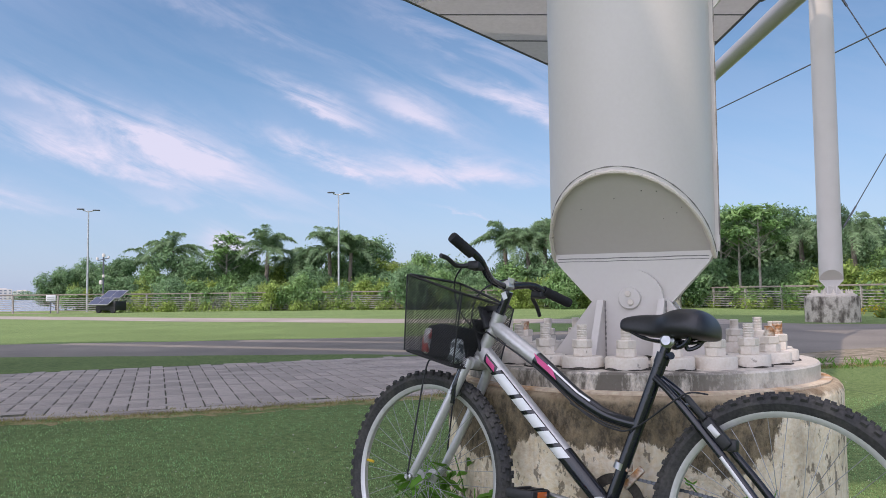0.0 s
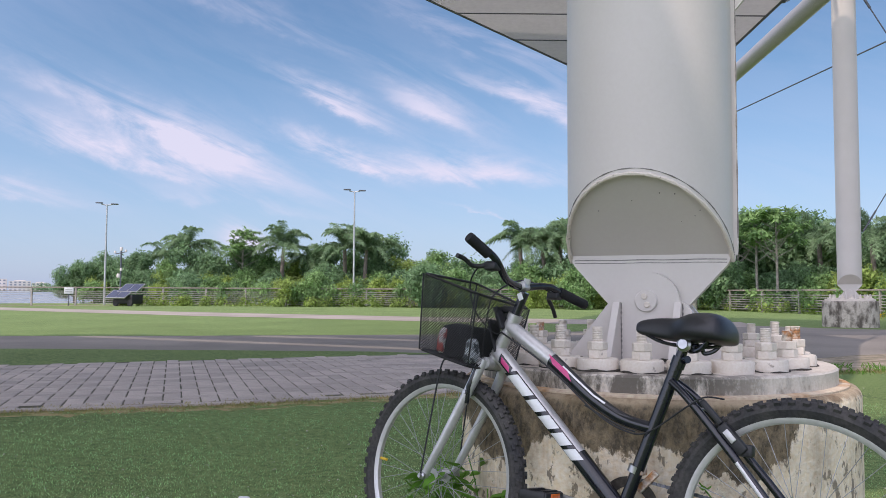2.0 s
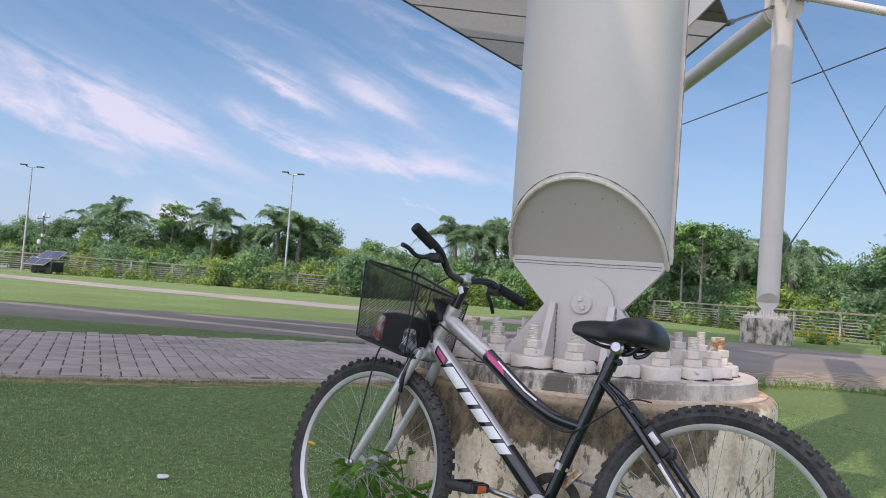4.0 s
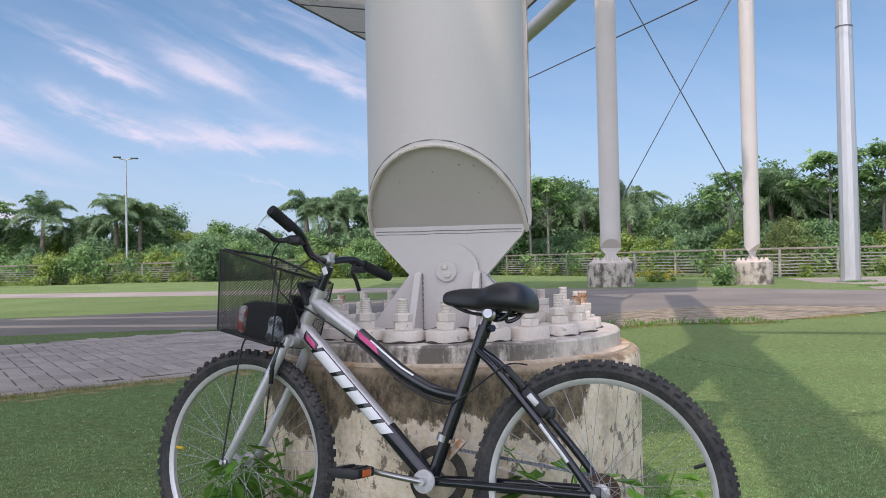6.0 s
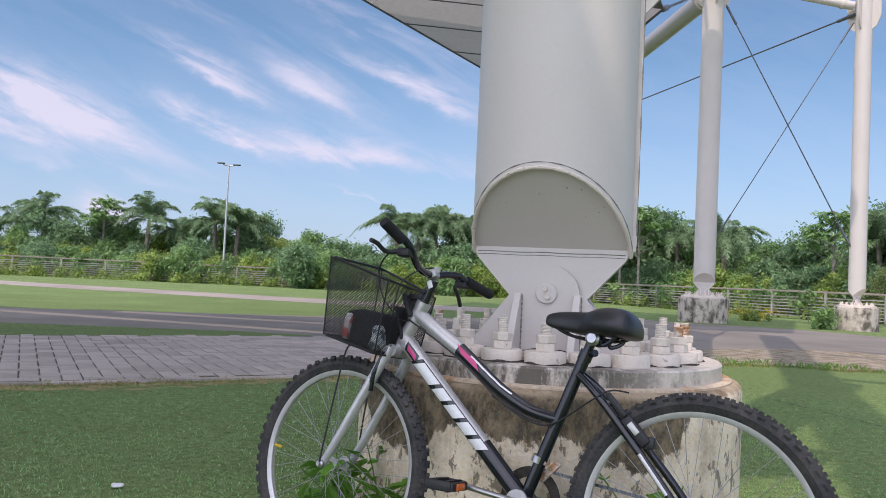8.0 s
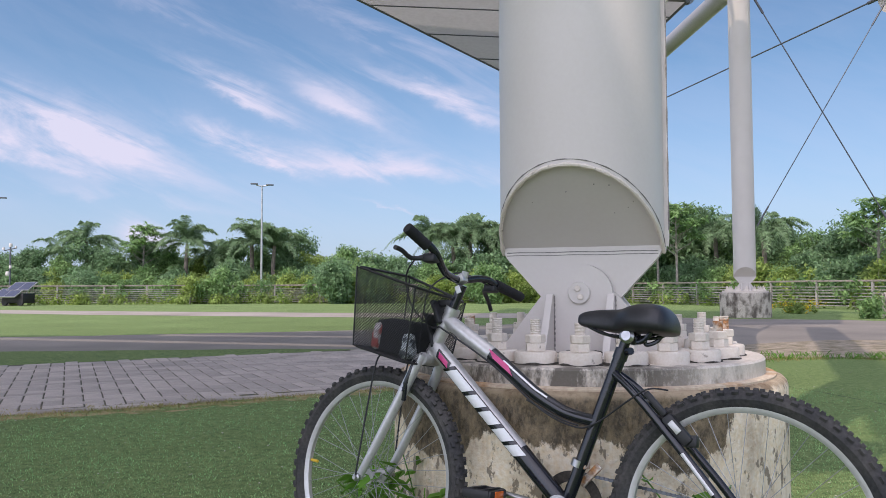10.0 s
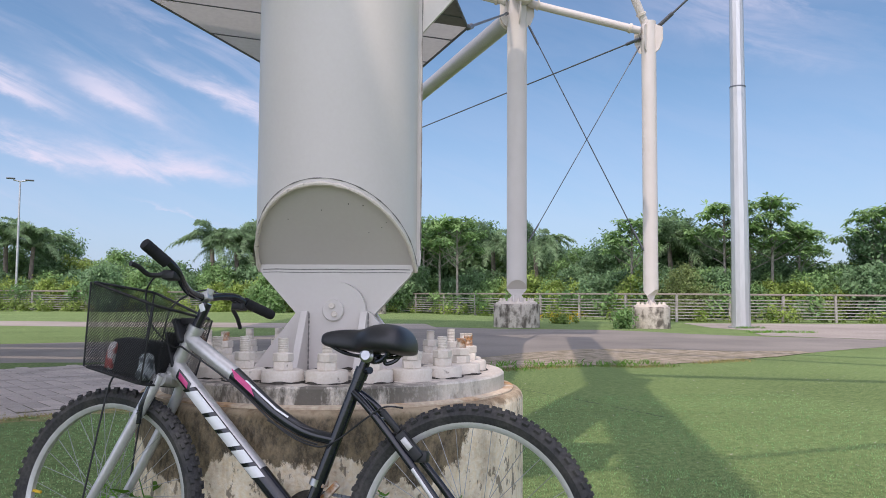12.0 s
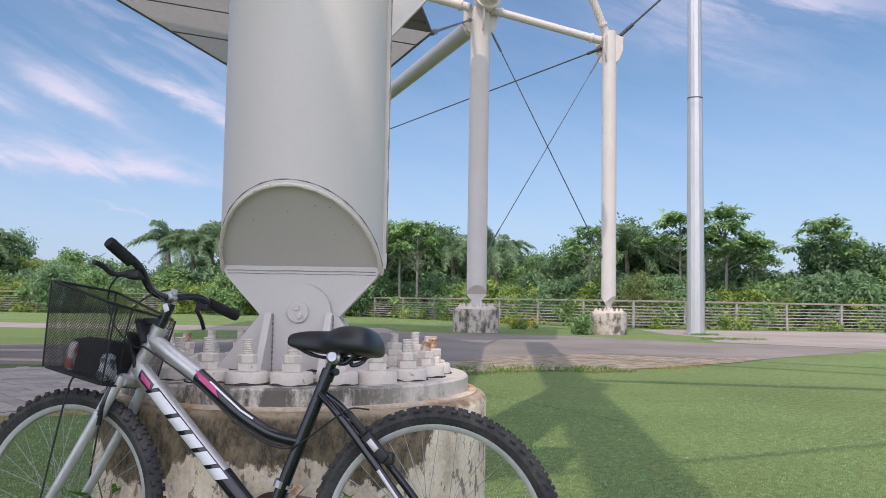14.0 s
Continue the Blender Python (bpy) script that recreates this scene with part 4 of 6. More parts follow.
def leaf_cloud(rng, blobs, n, size, droop=0.3, squash=1.0):
    """Many small folded leaves in clumps over the shells of some blobs (x, y, z, radius)."""
    tot = sum(b_[3] ** 2 for b_ in blobs)
    V, Fc = [], []
    for bx, by, bz, br in blobs:
        k = int(n * br * br / tot)
        nc = max(3, int(k / 20))
        d = rng.normal(size=(nc, 3))
        d /= np.linalg.norm(d, axis=1)[:, None]
        cen = np.array((bx, by, bz)) + d * br * rng.uniform(0.55, 1.05, (nc, 1)) * np.array((1, 1, squash))
        idx = rng.integers(0, nc, k)
        pos = cen[idx] + rng.normal(size=(k, 3)) * size * 1.7
        nor = d[idx] * 0.7 + rng.normal(size=(k, 3)) * 0.55 + np.array((0, 0, 0.55))
        nor /= np.linalg.norm(nor, axis=1)[:, None]
        t = np.cross(nor, rng.normal(size=(k, 3)))
        t /= np.linalg.norm(t, axis=1)[:, None] + 1e-9
        t[:, 2] -= droop
        w = np.cross(nor, t)
        s = size * rng.uniform(0.6, 1.5, (k, 1))
        base = len(V)
        p0, p1, p2, p3 = pos - t * s, pos + w * s * 0.45, pos + t * s, pos - w * s * 0.45
        V.extend(np.stack([p0, p1, p2, p3], 1).reshape(-1, 3).tolist())
        Fc.extend([(base + 4 * q, base + 4 * q + 1, base + 4 * q + 2, base + 4 * q + 3) for q in range(k)])
    return V, Fc


def trunk_mesh(rng, h, r, limbs, spread, blobs=None):
    bm = bmesh.new()
    lean = rng.uniform(-0.4, 0.4, 2)
    top = Vector((lean[0], lean[1], h))
    tube(bm, curve([(0, 0, -0.1), (lean[0] * 0.2, lean[1] * 0.4, h * 0.4), top], 4), [r * (1 - 0.55 * i / 8) for i in range(9)], 8)
    for q in range(limbs):
        f = rng.uniform(0.35, 0.95)
        b0 = Vector((lean[0] * f, lean[1] * f, h * f))
        if blobs:
            bx, by, bz, br = blobs[int(rng.integers(0, len(blobs)))]
            end = Vector((bx, by, bz))
        else:
            a_ = rng.uniform(0, 6.28)
            end = b0 + Vector((math.cos(a_) * spread, math.sin(a_) * spread, rng.uniform(0.3, 1.0) * spread))
        mid = b0.lerp(end, 0.5) + Vector((0, 0, 0.15 * spread))
        tube(bm, curve([b0, mid, end], 3), [r * 0.4 * (1 - 0.12 * i) for i in range(7)], 6)
    return bm


def broad_tree(seed, h, w, leaf, n, size, label, name="tree"):
    rng = np.random.default_rng(seed)
    root = tagged(empty(name), label, "tree", "trees behind the fence")
    blobs = []
    for q in range(11):
        a_, rr = rng.uniform(0, 6.28), rng.uniform(0, 0.62) * w / 2
        z = rng.uniform(0.32, 0.86) * h
        blobs.append((rr * math.cos(a_), rr * math.sin(a_), z, rng.uniform(0.16, 0.30) * w * (1.15 - 0.45 * z / h)))
    part("trunk", trunk_mesh(rng, h * 0.7, 0.03 * h, 8, w * 0.3, blobs), BARK, root)
    V, Fc = leaf_cloud(rng, blobs, n, size)
    raw("crown", V, Fc, leaf, root)
    return root


def shrub(seed, h, w, leaf, n, size, label, name="shrub", group="shrubs along the fence"):
    rng = np.random.default_rng(seed)
    root = tagged(empty(name), label, "shrub", group)
    blobs = []
    for q in range(10):
        a_, rr = rng.uniform(0, 6.28), rng.uniform(0, 0.7) * w / 2
        blobs.append((rr * math.cos(a_), rr * math.sin(a_) * 0.7, rng.uniform(0.15, 0.7) * h, rng.uniform(0.2, 0.34) * h))
    part("stem", trunk_mesh(rng, h * 0.5, 0.02 * h, 6, w * 0.3, blobs), BARK, root)
    V, Fc = leaf_cloud(rng, blobs, n, size)
    raw("foliage", V, Fc, leaf, root)
    return root


def palm(seed, h, fronds, length, label, droop=1.0):
    rng = np.random.default_rng(seed)
    root = tagged(empty("palm_tree"), label, "palm", "palms behind the fence")
    bm = bmesh.new()
    tube(bm, curve([(0, 0, -0.1), (0.15, 0.1, h * 0.5), (0.1, 0, h)], 6), [0.17 - 0.004 * i for i in range(13)], 10)
    part("trunk", bm, BARK, root)
    for q in range(fronds):
        V, Fc = [], []
        a_ = 2 * math.pi * q / fronds + rng.uniform(-0.25, 0.25)
        up = rng.uniform(0.05, 1.45)
        ln = length * rng.uniform(0.75, 1.1)
        d = np.array((math.cos(a_), math.sin(a_), 0))
        side = np.array((-math.sin(a_), math.cos(a_), 0))
        N = 24
        pts = []
        curl = rng.uniform(0.45, 1.0) * droop
        for i in range(N + 1):
            f = i / N
            out = math.cos(up) * f + 0.26 * f * f * math.sin(up)
            zz = math.sin(up) * f - curl * (0.30 * f * f + 0.62 * f ** 3) * (0.35 + 0.65 * math.cos(up) + 0.35 * math.sin(up))
            pts.append(np.array((0.1, 0, h)) + d * out * ln + np.array((0, 0, zz * ln)))
        for i in range(N):
            p, p2 = pts[i], pts[i + 1]
            c = len(V)
            V += [p + side * 0.02, p - side * 0.02, p2 - side * 0.014, p2 + side * 0.014]
            Fc.append((c, c + 1, c + 2, c + 3))
            if i < 2:
                continue
            f = i / N
            ax = (p2 - p) / np.linalg.norm(p2 - p)
            ll = ln * 0.25 * math.sin(math.pi * min(1, 0.22 + f * 0.70)) + 0.06
            for s_ in (-1, 1):
                for rep in range(4):
                    q0 = p + (p2 - p) * rng.random()
                    tw = rng.uniform(-0.5, 0.9)
                    dirv = side * s_ * math.cos(tw) * rng.uniform(0.5, 0.95) + np.array((0, 0, math.sin(tw) * 0.5)) + ax * rng.uniform(0.35, 0.75)
                    lk = ll * rng.uniform(0.7, 1.15)
                    mid = q0 + dirv * lk * 0.55
                    tip = q0 + dirv * lk * 0.85 + np.array((0, 0, -lk * rng.uniform(0.12, 0.5) * droop))
                    wv = ax * 0.016
                    c = len(V)
                    V += [q0 - wv, q0 + wv, mid + wv, tip, mid - wv]
                    Fc.append((c, c + 1, c + 2, c + 3, c + 4))
        raw("frond", V, Fc, LEAF_P, root)
    return root


def cecropia(seed, h, w, label):
    """A thin open tree with tiers of large hand-shaped leaves at the ends of few limbs."""
    rng = np.random.default_rng(seed)
    root = tagged(empty("tree"), label, "tree", "open-crowned trees")
    bm = bmesh.new()
    tube(bm, [(0, 0, -0.1), (0.05, 0, h * 0.5), (0, 0.05, h * 0.95)], [0.085, 0.065, 0.03], 8)
    V, Fc = [], []
    for q in range(17):
        f = 0.5 + 0.5 * (q / 16)
        a_ = q * 2.4 + rng.uniform(-0.3, 0.3)
        ln = w / 2 * (0.95 - 0.70 * (f - 0.5) / 0.5) * rng.uniform(0.7, 1.15)
        b0 = Vector((0, 0, h * f * 0.92))
        e_ = b0 + Vector((math.cos(a_) * ln, math.sin(a_) * ln, 0.70 * ln))
        tube(bm, [b0, b0.lerp(e_, 0.6) + Vector((0, 0, -0.10 * ln)), e_], [0.028, 0.02, 0.014], 6)
        for k in range(13):
            ro = k * 2.4 + rng.uniform(-0.4, 0.4)
            c_ = np.array(e_) + np.array((math.cos(ro), math.sin(ro), 0.0)) * rng.uniform(0.15, 0.55) + np.array((0, 0, rng.uniform(-0.12, 0.22)))
            nb = 7
            r_ = rng.uniform(0.24, 0.38)
            tilt = rng.normal(size=2) * 0.35
            for j in range(nb):
                t = 2 * math.pi * j / nb + rng.uniform(0, 0.3)
                dv = np.array((math.cos(t), math.sin(t), tilt[0] * math.cos(t) + tilt[1] * math.sin(t) - 0.35))
                sv = np.array((-math.sin(t), math.cos(t), 0))
                n0 = len(V)
                V += [c_, c_ + dv * r_ * 0.6 + sv * r_ * 0.23, c_ + dv * r_, c_ + dv * r_ * 0.6 - sv * r_ * 0.23]
                Fc.append((n0, n0 + 1, n0 + 2, n0 + 3))
    part("trunk", bm, PALEBARK, root)
    raw("crown", V, Fc, LEAF_A, root)
    return root


def at(ob, x, y, rz=0, s=1.0, z=0):
    ob.matrix_basis = pose(x, y, z, 0, 0, rz) @ Matrix.Scale(s, 4)
    return ob


def again(ob, x, y, rz=0, s=1.0):
    c = copy_thing(ob, pose(x, y, 0, 0, 0, rz))
    c.scale = (s, s, s)
    return c


LB = "dense dark green broadleaf tree behind the fence"
trees = [broad_tree(11, 4.6, 4.6, LEAF_A, 16000, 0.098, "dense mid-green broadleaf tree behind the fence"),
         broad_tree(12, 5.4, 5.0, LEAF_B, 16000, 0.104, LB),
         broad_tree(13, 3.8, 4.8, LEAF_C, 16000, 0.094, "bright green rounded tree behind the fence"),
         broad_tree(14, 5.0, 4.2, LEAF_B, 16000, 0.100, LB)]
shrubs = [shrub(21, 2.0, 3.4, LEAF_A, 9500, 0.076, "mid-green tangled shrub along the fence"),
          shrub(22, 1.6, 3.2, LEAF_C, 9500, 0.066, "bright green leafy shrub along the fence"),
          shrub(23, 2.4, 3.6, LEAF_B, 9500, 0.082, "dark green shrub behind the fence")]
palms = [palm(31, 4.4, 20, 2.9, "palm tree with long drooping fronds"),
         palm(32, 3.9, 22, 2.8, "bushy palm tree with feathery fronds", 0.9)]
cecs = [cecropia(41, 5.6, 3.6, "slender open tree with large hand-shaped leaves")]


def polar(t, d):
    """A plan place from the tangent of its bearing (right positive) and its depth."""
    return 0.15 + t * d, d


first = set()


def put(ob, t, d, rz=0, s=1.0):
    x, y = polar(t, d)
    if ob.name not in first:
        first.add(ob.name)
        return at(ob, x, y, rz, s)
    return again(ob, x, y, rz, s)


rng0 = random.Random(5)
# a long hedge of trees on the far side, thinning out towards the water
SKYLINE = [(-0.83, 50, 1, .72), (-0.795, 50, 3, .78), (-0.765, 51, 1, .86), (-0.72, 52, 3, .98), (-0.67, 52, 0, .95), (-0.625, 52, 1, 1.0),
           (-0.59, 53, 0, 1.0), (-0.55, 54, 3, 1.1), (-0.51, 54, 0, 1.1), (-0.47, 55, 2, 1.1), (-0.43, 54, 3, 1.1), (-0.39, 55, 0, 1.1),
           (-0.35, 55, 1, 1.15), (-0.31, 55, 2, 1.1), (-0.275, 54, 0, 1.1), (-0.24, 54, 2, 1.0), (-0.20, 56, 0, .9), (-0.16, 57, 1, .8),
           (-0.12, 56, 3, .95), (-0.08, 55, 1, 1.2), (-0.04, 55, 0, 1.2), (0.0, 55, 1, 1.25), (0.04, 54, 3, 1.2), (0.08, 54, 1, 1.3),
           (0.12, 54, 1, 1.3), (0.155, 54, 3, 1.36), (0.19, 53, 1, 1.2), (0.225, 52, 0, 1.2), (0.26, 50, 3, 1.1), (0.295, 48, 0, 1.05),
           (0.33, 46, 3, 1.0), (0.365, 44, 1, 1.05), (0.40, 42, 0, 1.1), (0.44, 41, 1, 1.05), (0.48, 40, 3, .9), (0.53, 40, 0, .95), (0.575, 39, 1, .9),
           (0.62, 38, 0, .85), (0.67, 38, 2, .9), (0.72, 37, 1, 1.05), (0.77, 37, 3, 1.1), (0.83, 36, 0, 1.1), (0.90, 36, 1, 1.15), (0.98, 36, 0, 1.1)]
for t, d, k, s in SKYLINE:
    f_ = 0.80 if t < -0.1 else 0.86 if t < 0.1 else 0.88 if t < 0.3 else 0.8 if t < 0.42 else 0.95 if t < 0.6 else 0.82
    put(trees[k], t, d, rng0.uniform(0, 360), s * f_)
for q in range(46):
    t = -0.80 + q * 0.0395
    d = 47.5 + 2.5 * math.sin(q * 1.3) if t < 0.1 else (47.5 - (t - 0.1) * 40 if t < 0.45 else 34.5 - (t - 0.45) * 4)
    put(shrubs[(q * 7 + q // 3) % 3], t, d + 0.8, rng0.uniform(0, 360), rng0.uniform(0.8, 1.25) * (1.0 if t < 0.1 else 1.2 if d > 36 else 1.0))
for t, d, k, s in ((-0.640, 53, 0, 1.15), (-0.675, 54, 0, .95), (-0.489, 52, 1, 1.2), (-0.455, 54, 0, .9), (-0.403, 52, 1, 1.2), (-0.370, 52, 1, 1.15), (-0.162, 53, 0, 1.15), (-0.134, 53, 1, 1.2), (-0.108, 53, 0, 1.2), (-0.05, 53, 1, 1.2), (0.005, 53, 0, 1.05),
                   (0.245, 45, 0, 1.0), (0.19, 49, 0, 1.05), (0.425, 39, 0, .95), (0.46, 39, 1, .95)):
    put(palms[k], t, d, rng0.uniform(0, 360), s * (0.86 if t < 0.1 else 0.92))
for t, d, s in ((-0.553, 52, .98), (0.144, 43.8, 0.98), (0.122, 45.5, 0.98), (0.10, 50, 1.0), (0.375, 36, .85), (0.505, 36, 1.0), (0.57, 35.5, 1.05), (0.61, 36, .8), (0.54, 36, .85), (0.73, 36, 1.0)):
    put(cecs[0], t, d, rng0.uniform(0, 360), s)
olive = shrub(27, 2.9, 3.6, LEAF_O, 16000, 0.045, "rounded olive-green fine-leaved bush behind the fence", group="single bush")
at(olive, *polar(0.442, 33.0), 20)
bush2 = shrub(28, 0.6, 0.5, LEAF_A, 800, 0.06, "small leafy bush beside the pedestal", group="single bush")
at(bush2, 8.75, 23.75, 0)
flow = shrub(29, 0.34, 2.1, LEAF_C, 1300, 0.05, "low bed of yellow flowers on the grass", name="flower_bed", group="single bush")
at(flow, 7.95, 28.4, 0)
rngf = np.random.default_rng(4)
V, Fc = leaf_cloud(rngf, [(q * 0.2 - 0.9, rngf.uniform(-.2, .2), 0.26, 0.16) for q in range(10)], 420, 0.035)
raw("blossom", V, Fc, FLOWER, flow, "small bright yellow flowers")

# weeds and creepers over the fence
rngc = np.random.default_rng(51)
bl, bh = [], []
for k in range(len(FP) - 1):
    (x0, y0), (x1, y1) = FP[k], FP[k + 1]
    nx, ny = (y1 - y0), -(x1 - x0)
    ln = math.hypot(nx, ny)
    nx, ny = nx / ln, ny / ln
    far = x0 < 3
    if x0 < -33 or x0 > 40:
        continue
    for q in range(9 if far else 4):
        f = rngc.random()
        off = rngc.uniform(0.15, 1.3) if far else rngc.uniform(-0.5, 0.35)
        z = rngc.uniform(0.1, 0.35)
        bl.append((x0 + (x1 - x0) * f + nx * off, y0 + (y1 - y0) * f + ny * off, z, rngc.uniform(0.16, 0.36)))
    for q in range(7 if far else 4):
        f = rngc.random()
        off = rngc.uniform(-0.35, 0.12)
        if noise.noise(Vector((x0 * 0.21, y0 * 0.21, q * 0.1))) > -0.15:
            bh.append((x0 + (x1 - x0) * f + nx * off, y0 + (y1 - y0) * f + ny * off, rngc.uniform(0.5, 1.2), rngc.uniform(0.14, 0.34)))
V, Fc = leaf_cloud(rngc, bl, 15000, 0.085)
tagged(raw("tall_weeds", V, Fc, LEAF_C), "bright tangled weeds along the foot of the fence", "weeds", kind="stuff")
V, Fc = leaf_cloud(rngc, bh, 13000, 0.085)
tagged(raw("creepers", V, Fc, LEAF_A), "green creepers climbing over the fence", "creeper", kind="stuff")
again(shrubs[1], -10.5, 46.6, 40, 0.95)
again(shrubs[1], -12.2, 46.3, 200, 0.8)
# an inner row that closes the gaps between the trunks
for q in range(52):
    t = -0.78 + q * 0.0335
    d = 51 if t < 0.12 else (51 - (t - 0.12) * 42 if t < 0.45 else 37.5 - (t - 0.45) * 4)
    put(shrubs[(q * 5 + 1) % 3], t + rng0.uniform(-.01, .01), d + rng0.uniform(-1, 1), rng0.uniform(0, 360), rng0.uniform(1.1, 1.5) * (1 if t < 0.12 else 0.85))

# ---- far shore, water and small installations ----
tagged(sheet("water", [(-120, -60), (-64, 31), (-52, 37), (-44, 42), (-42, 52), (-60, 80), (-300, 380), (-900, 900), (-900, -60)], 0.006, WATERM, 0.0, 50, 2), "grey river water beyond the fence", "water", kind="structure")
tagged(sheet("soil_strip", [(-70, 24), (-46, 35.5), (-37, 39.5), (-30.5, 41.6), (-30.5, 42.6), (-37, 41.2), (-46, 37.4), (-70, 27)], 0.01, DIRT, 0.15, 0.8, 4), "bare brown soil along the fence", "soil", kind="structure")
rngw = np.random.default_rng(77)
V, Fc = leaf_cloud(rngw, [(-378 + q * 2.4, 420 + 10 * math.sin(q), 0.8 + 1.0 * math.sin(q * 1.7), 3.0) for q in range(24)], 4000, 0.6)
tagged(raw("far_woods", V, Fc, LEAF_B), "distant dark green woods on the far shore", "woods", kind="stuff")


def apartment(x, y, w, d, h, floors, cols):
    root = tagged(empty("apartment_building", pose(x, y, 0, 0, 0, 42)), "distant pale apartment block across the water", "building", "far buildings")
    bm_ = bmesh.new()
    box(bm_, 0, 0, h / 2, w, d, h)
    part("wall", bm_, FARWALL, root, smooth=False)
    bm_ = bmesh.new()
    box(bm_, 0, 0, h + 0.4, w * 0.5, d * 0.5, 0.9)
    part("roof", bm_, FARWALL, root, smooth=False)
    me = None
    for i in range(floors):
        for j in range(cols):
            if me is None:
                bm_ = bmesh.new()
                box(bm_, 0, 0, 0, w / cols * 0.5, 0.3, h / floors * 0.45)
                o = part("window", bm_, FARWIN, root, smooth=False)
                me = o.data
            else:
                o = new("window", me)
                o.parent = root
            o.location = (-w / 2 + w * (j + 0.5) / cols, -d / 2 - 0.05, h * (i + 0.5) / floors)


apartment(-586, 600, 22, 14, 11.5, 4, 6)
apartment(-560, 604, 18, 14, 9.5, 4, 5)
apartment(-545, 612, 14, 12, 8.0, 3, 4)

station = tagged(empty("solar_station", pose(-30.6, 41.4, 0, 0, 0, -8)), "mobile power unit with two tilted solar panels", "solar panel")
bm = bmesh.new()
box(bm, 0, 0.25, 0.42, 1.5, 0.9, 0.55, 0.05)
part("body", bm, BLACKPL, station)
for x in (-0.55, 0.55):
    bm = bmesh.new()
    lathe(bm, [(0.2, -0.06), (0.2, 0.06)], 16, Matrix.Translation((x, -0.15, 0.2)) @ Matrix.Rotation(radians(90), 4, "X"))
    part("wheel", bm, RUBBER, station)
for x, y, z in ((0.18, 0.30, 1.10), (-0.22, -0.25, 0.72)):
    mm = pose(x, y, z, 33, 0, 0)
    bm = bmesh.new()
    box(bm, 0, 0, 0, 1.55, 0.86, 0.05, 0.0)
    pn = part("panel_frame", bm, STEEL, station, m=mm)
    for i in range(2):
        bm = bmesh.new()
        box(bm, -0.38 + 0.76 * i, 0, 0.028, 0.72, 0.78, 0.01)
        part("solar_cell", bm, PANEL, pn, "dark blue solar glass")
for x in (-0.5, 0.5):
    bm = bmesh.new()
    tube(bm, [(x, 0.3, 0.6), (x + 0.1, 0.35, 1.05)], 0.03, 8)
    part("strut", bm, STEEL, station)

wx = tagged(empty("weather_mast", pose(-32.9, 44.0, 0)), "thin dark instrument mast with white sensors", "weather station")
bm = bmesh.new()
tube(bm, [(0, 0, 0), (0, 0, 3.5)], 0.05, 8)
part("pole", bm, DARKST, wx)
bm = bmesh.new()
tube(bm, [(-0.42, 0, 3.3), (0.42, 0, 3.45)], 0.03, 8)
part("crossbar", bm, DARKST, wx)
for x, z, s_ in ((-0.42, 3.42, 0.16), (0.05, 3.62, 0.22), (0.40, 3.5, 0.14), (-0.12, 1.9, 0.26), (0.06, 2.3, 0.18)):
    bm = bmesh.new()
    lathe(bm, [(s_ * 0.4, z - s_ / 2), (s_ * 0.5, z), (s_ * 0.35, z + s_ / 2)], 10, Matrix.Translation((x, -0.05, 0)))
    part("sensor", bm, FARWALL, wx, "white sensor housing")
sign = tagged(empty("sign_board", pose(-34.2, 40.9, 0, 0, 0, 38)), "small white notice board on a post", "sign")
bm = bmesh.new()
tube(bm, [(0, 0, 0), (0, 0, 0.95)], 0.03, 8)
part("post", bm, DARKST, sign)
bm = bmesh.new()
box(bm, 0, -0.04, 0.92, 0.52, 0.03, 0.38, 0.005)
part("board", bm, WHITEP, sign)
for q in range(2):
    bm = bmesh.new()
    box(bm, 0, -0.058, 0.98 - q * 0.12, 0.38, 0.006, 0.05)
    part("text_bar", bm, GREYPL, sign)

# ---- bicycle, leaning on the pedestal ----
LEAN = radians(8.5)
FWD = Vector((-0.985, 0.43, 0)).normalized()
LFT = Vector((-FWD.y, FWD.x, 0))
UPV = Vector((0, 0, 1)) * math.cos(LEAN) - LFT * math.sin(LEAN)
SIDE = LFT * math.cos(LEAN) + Vector((0, 0, 1)) * math.sin(LEAN)
BM_ = Matrix(((FWD.x, SIDE.x, UPV.x, 0.49), (FWD.y, SIDE.y, UPV.y, 1.96), (FWD.z, SIDE.z, UPV.z, 0.0), (0, 0, 0, 1)))
bike = tagged(empty("bicycle", BM_), "black and silver bicycle with wire basket, leaning on a pedestal", "bicycle")


def bpart(name, material, parent, make, label="", smooth=True):
    bm_ = bmesh.new()
    make(bm_)
    return part(name, bm_, material, parent, label, smooth)


def btube(name, pts, r, material, parent, label="", seg=16, n=6, smooth_path=True):
    return bpart(name, material, parent, lambda b_: tube(b_, curve(pts, n) if smooth_path and len(pts) > 2 else pts, r, seg), label)


RW, RIM = 0.338, 0.286


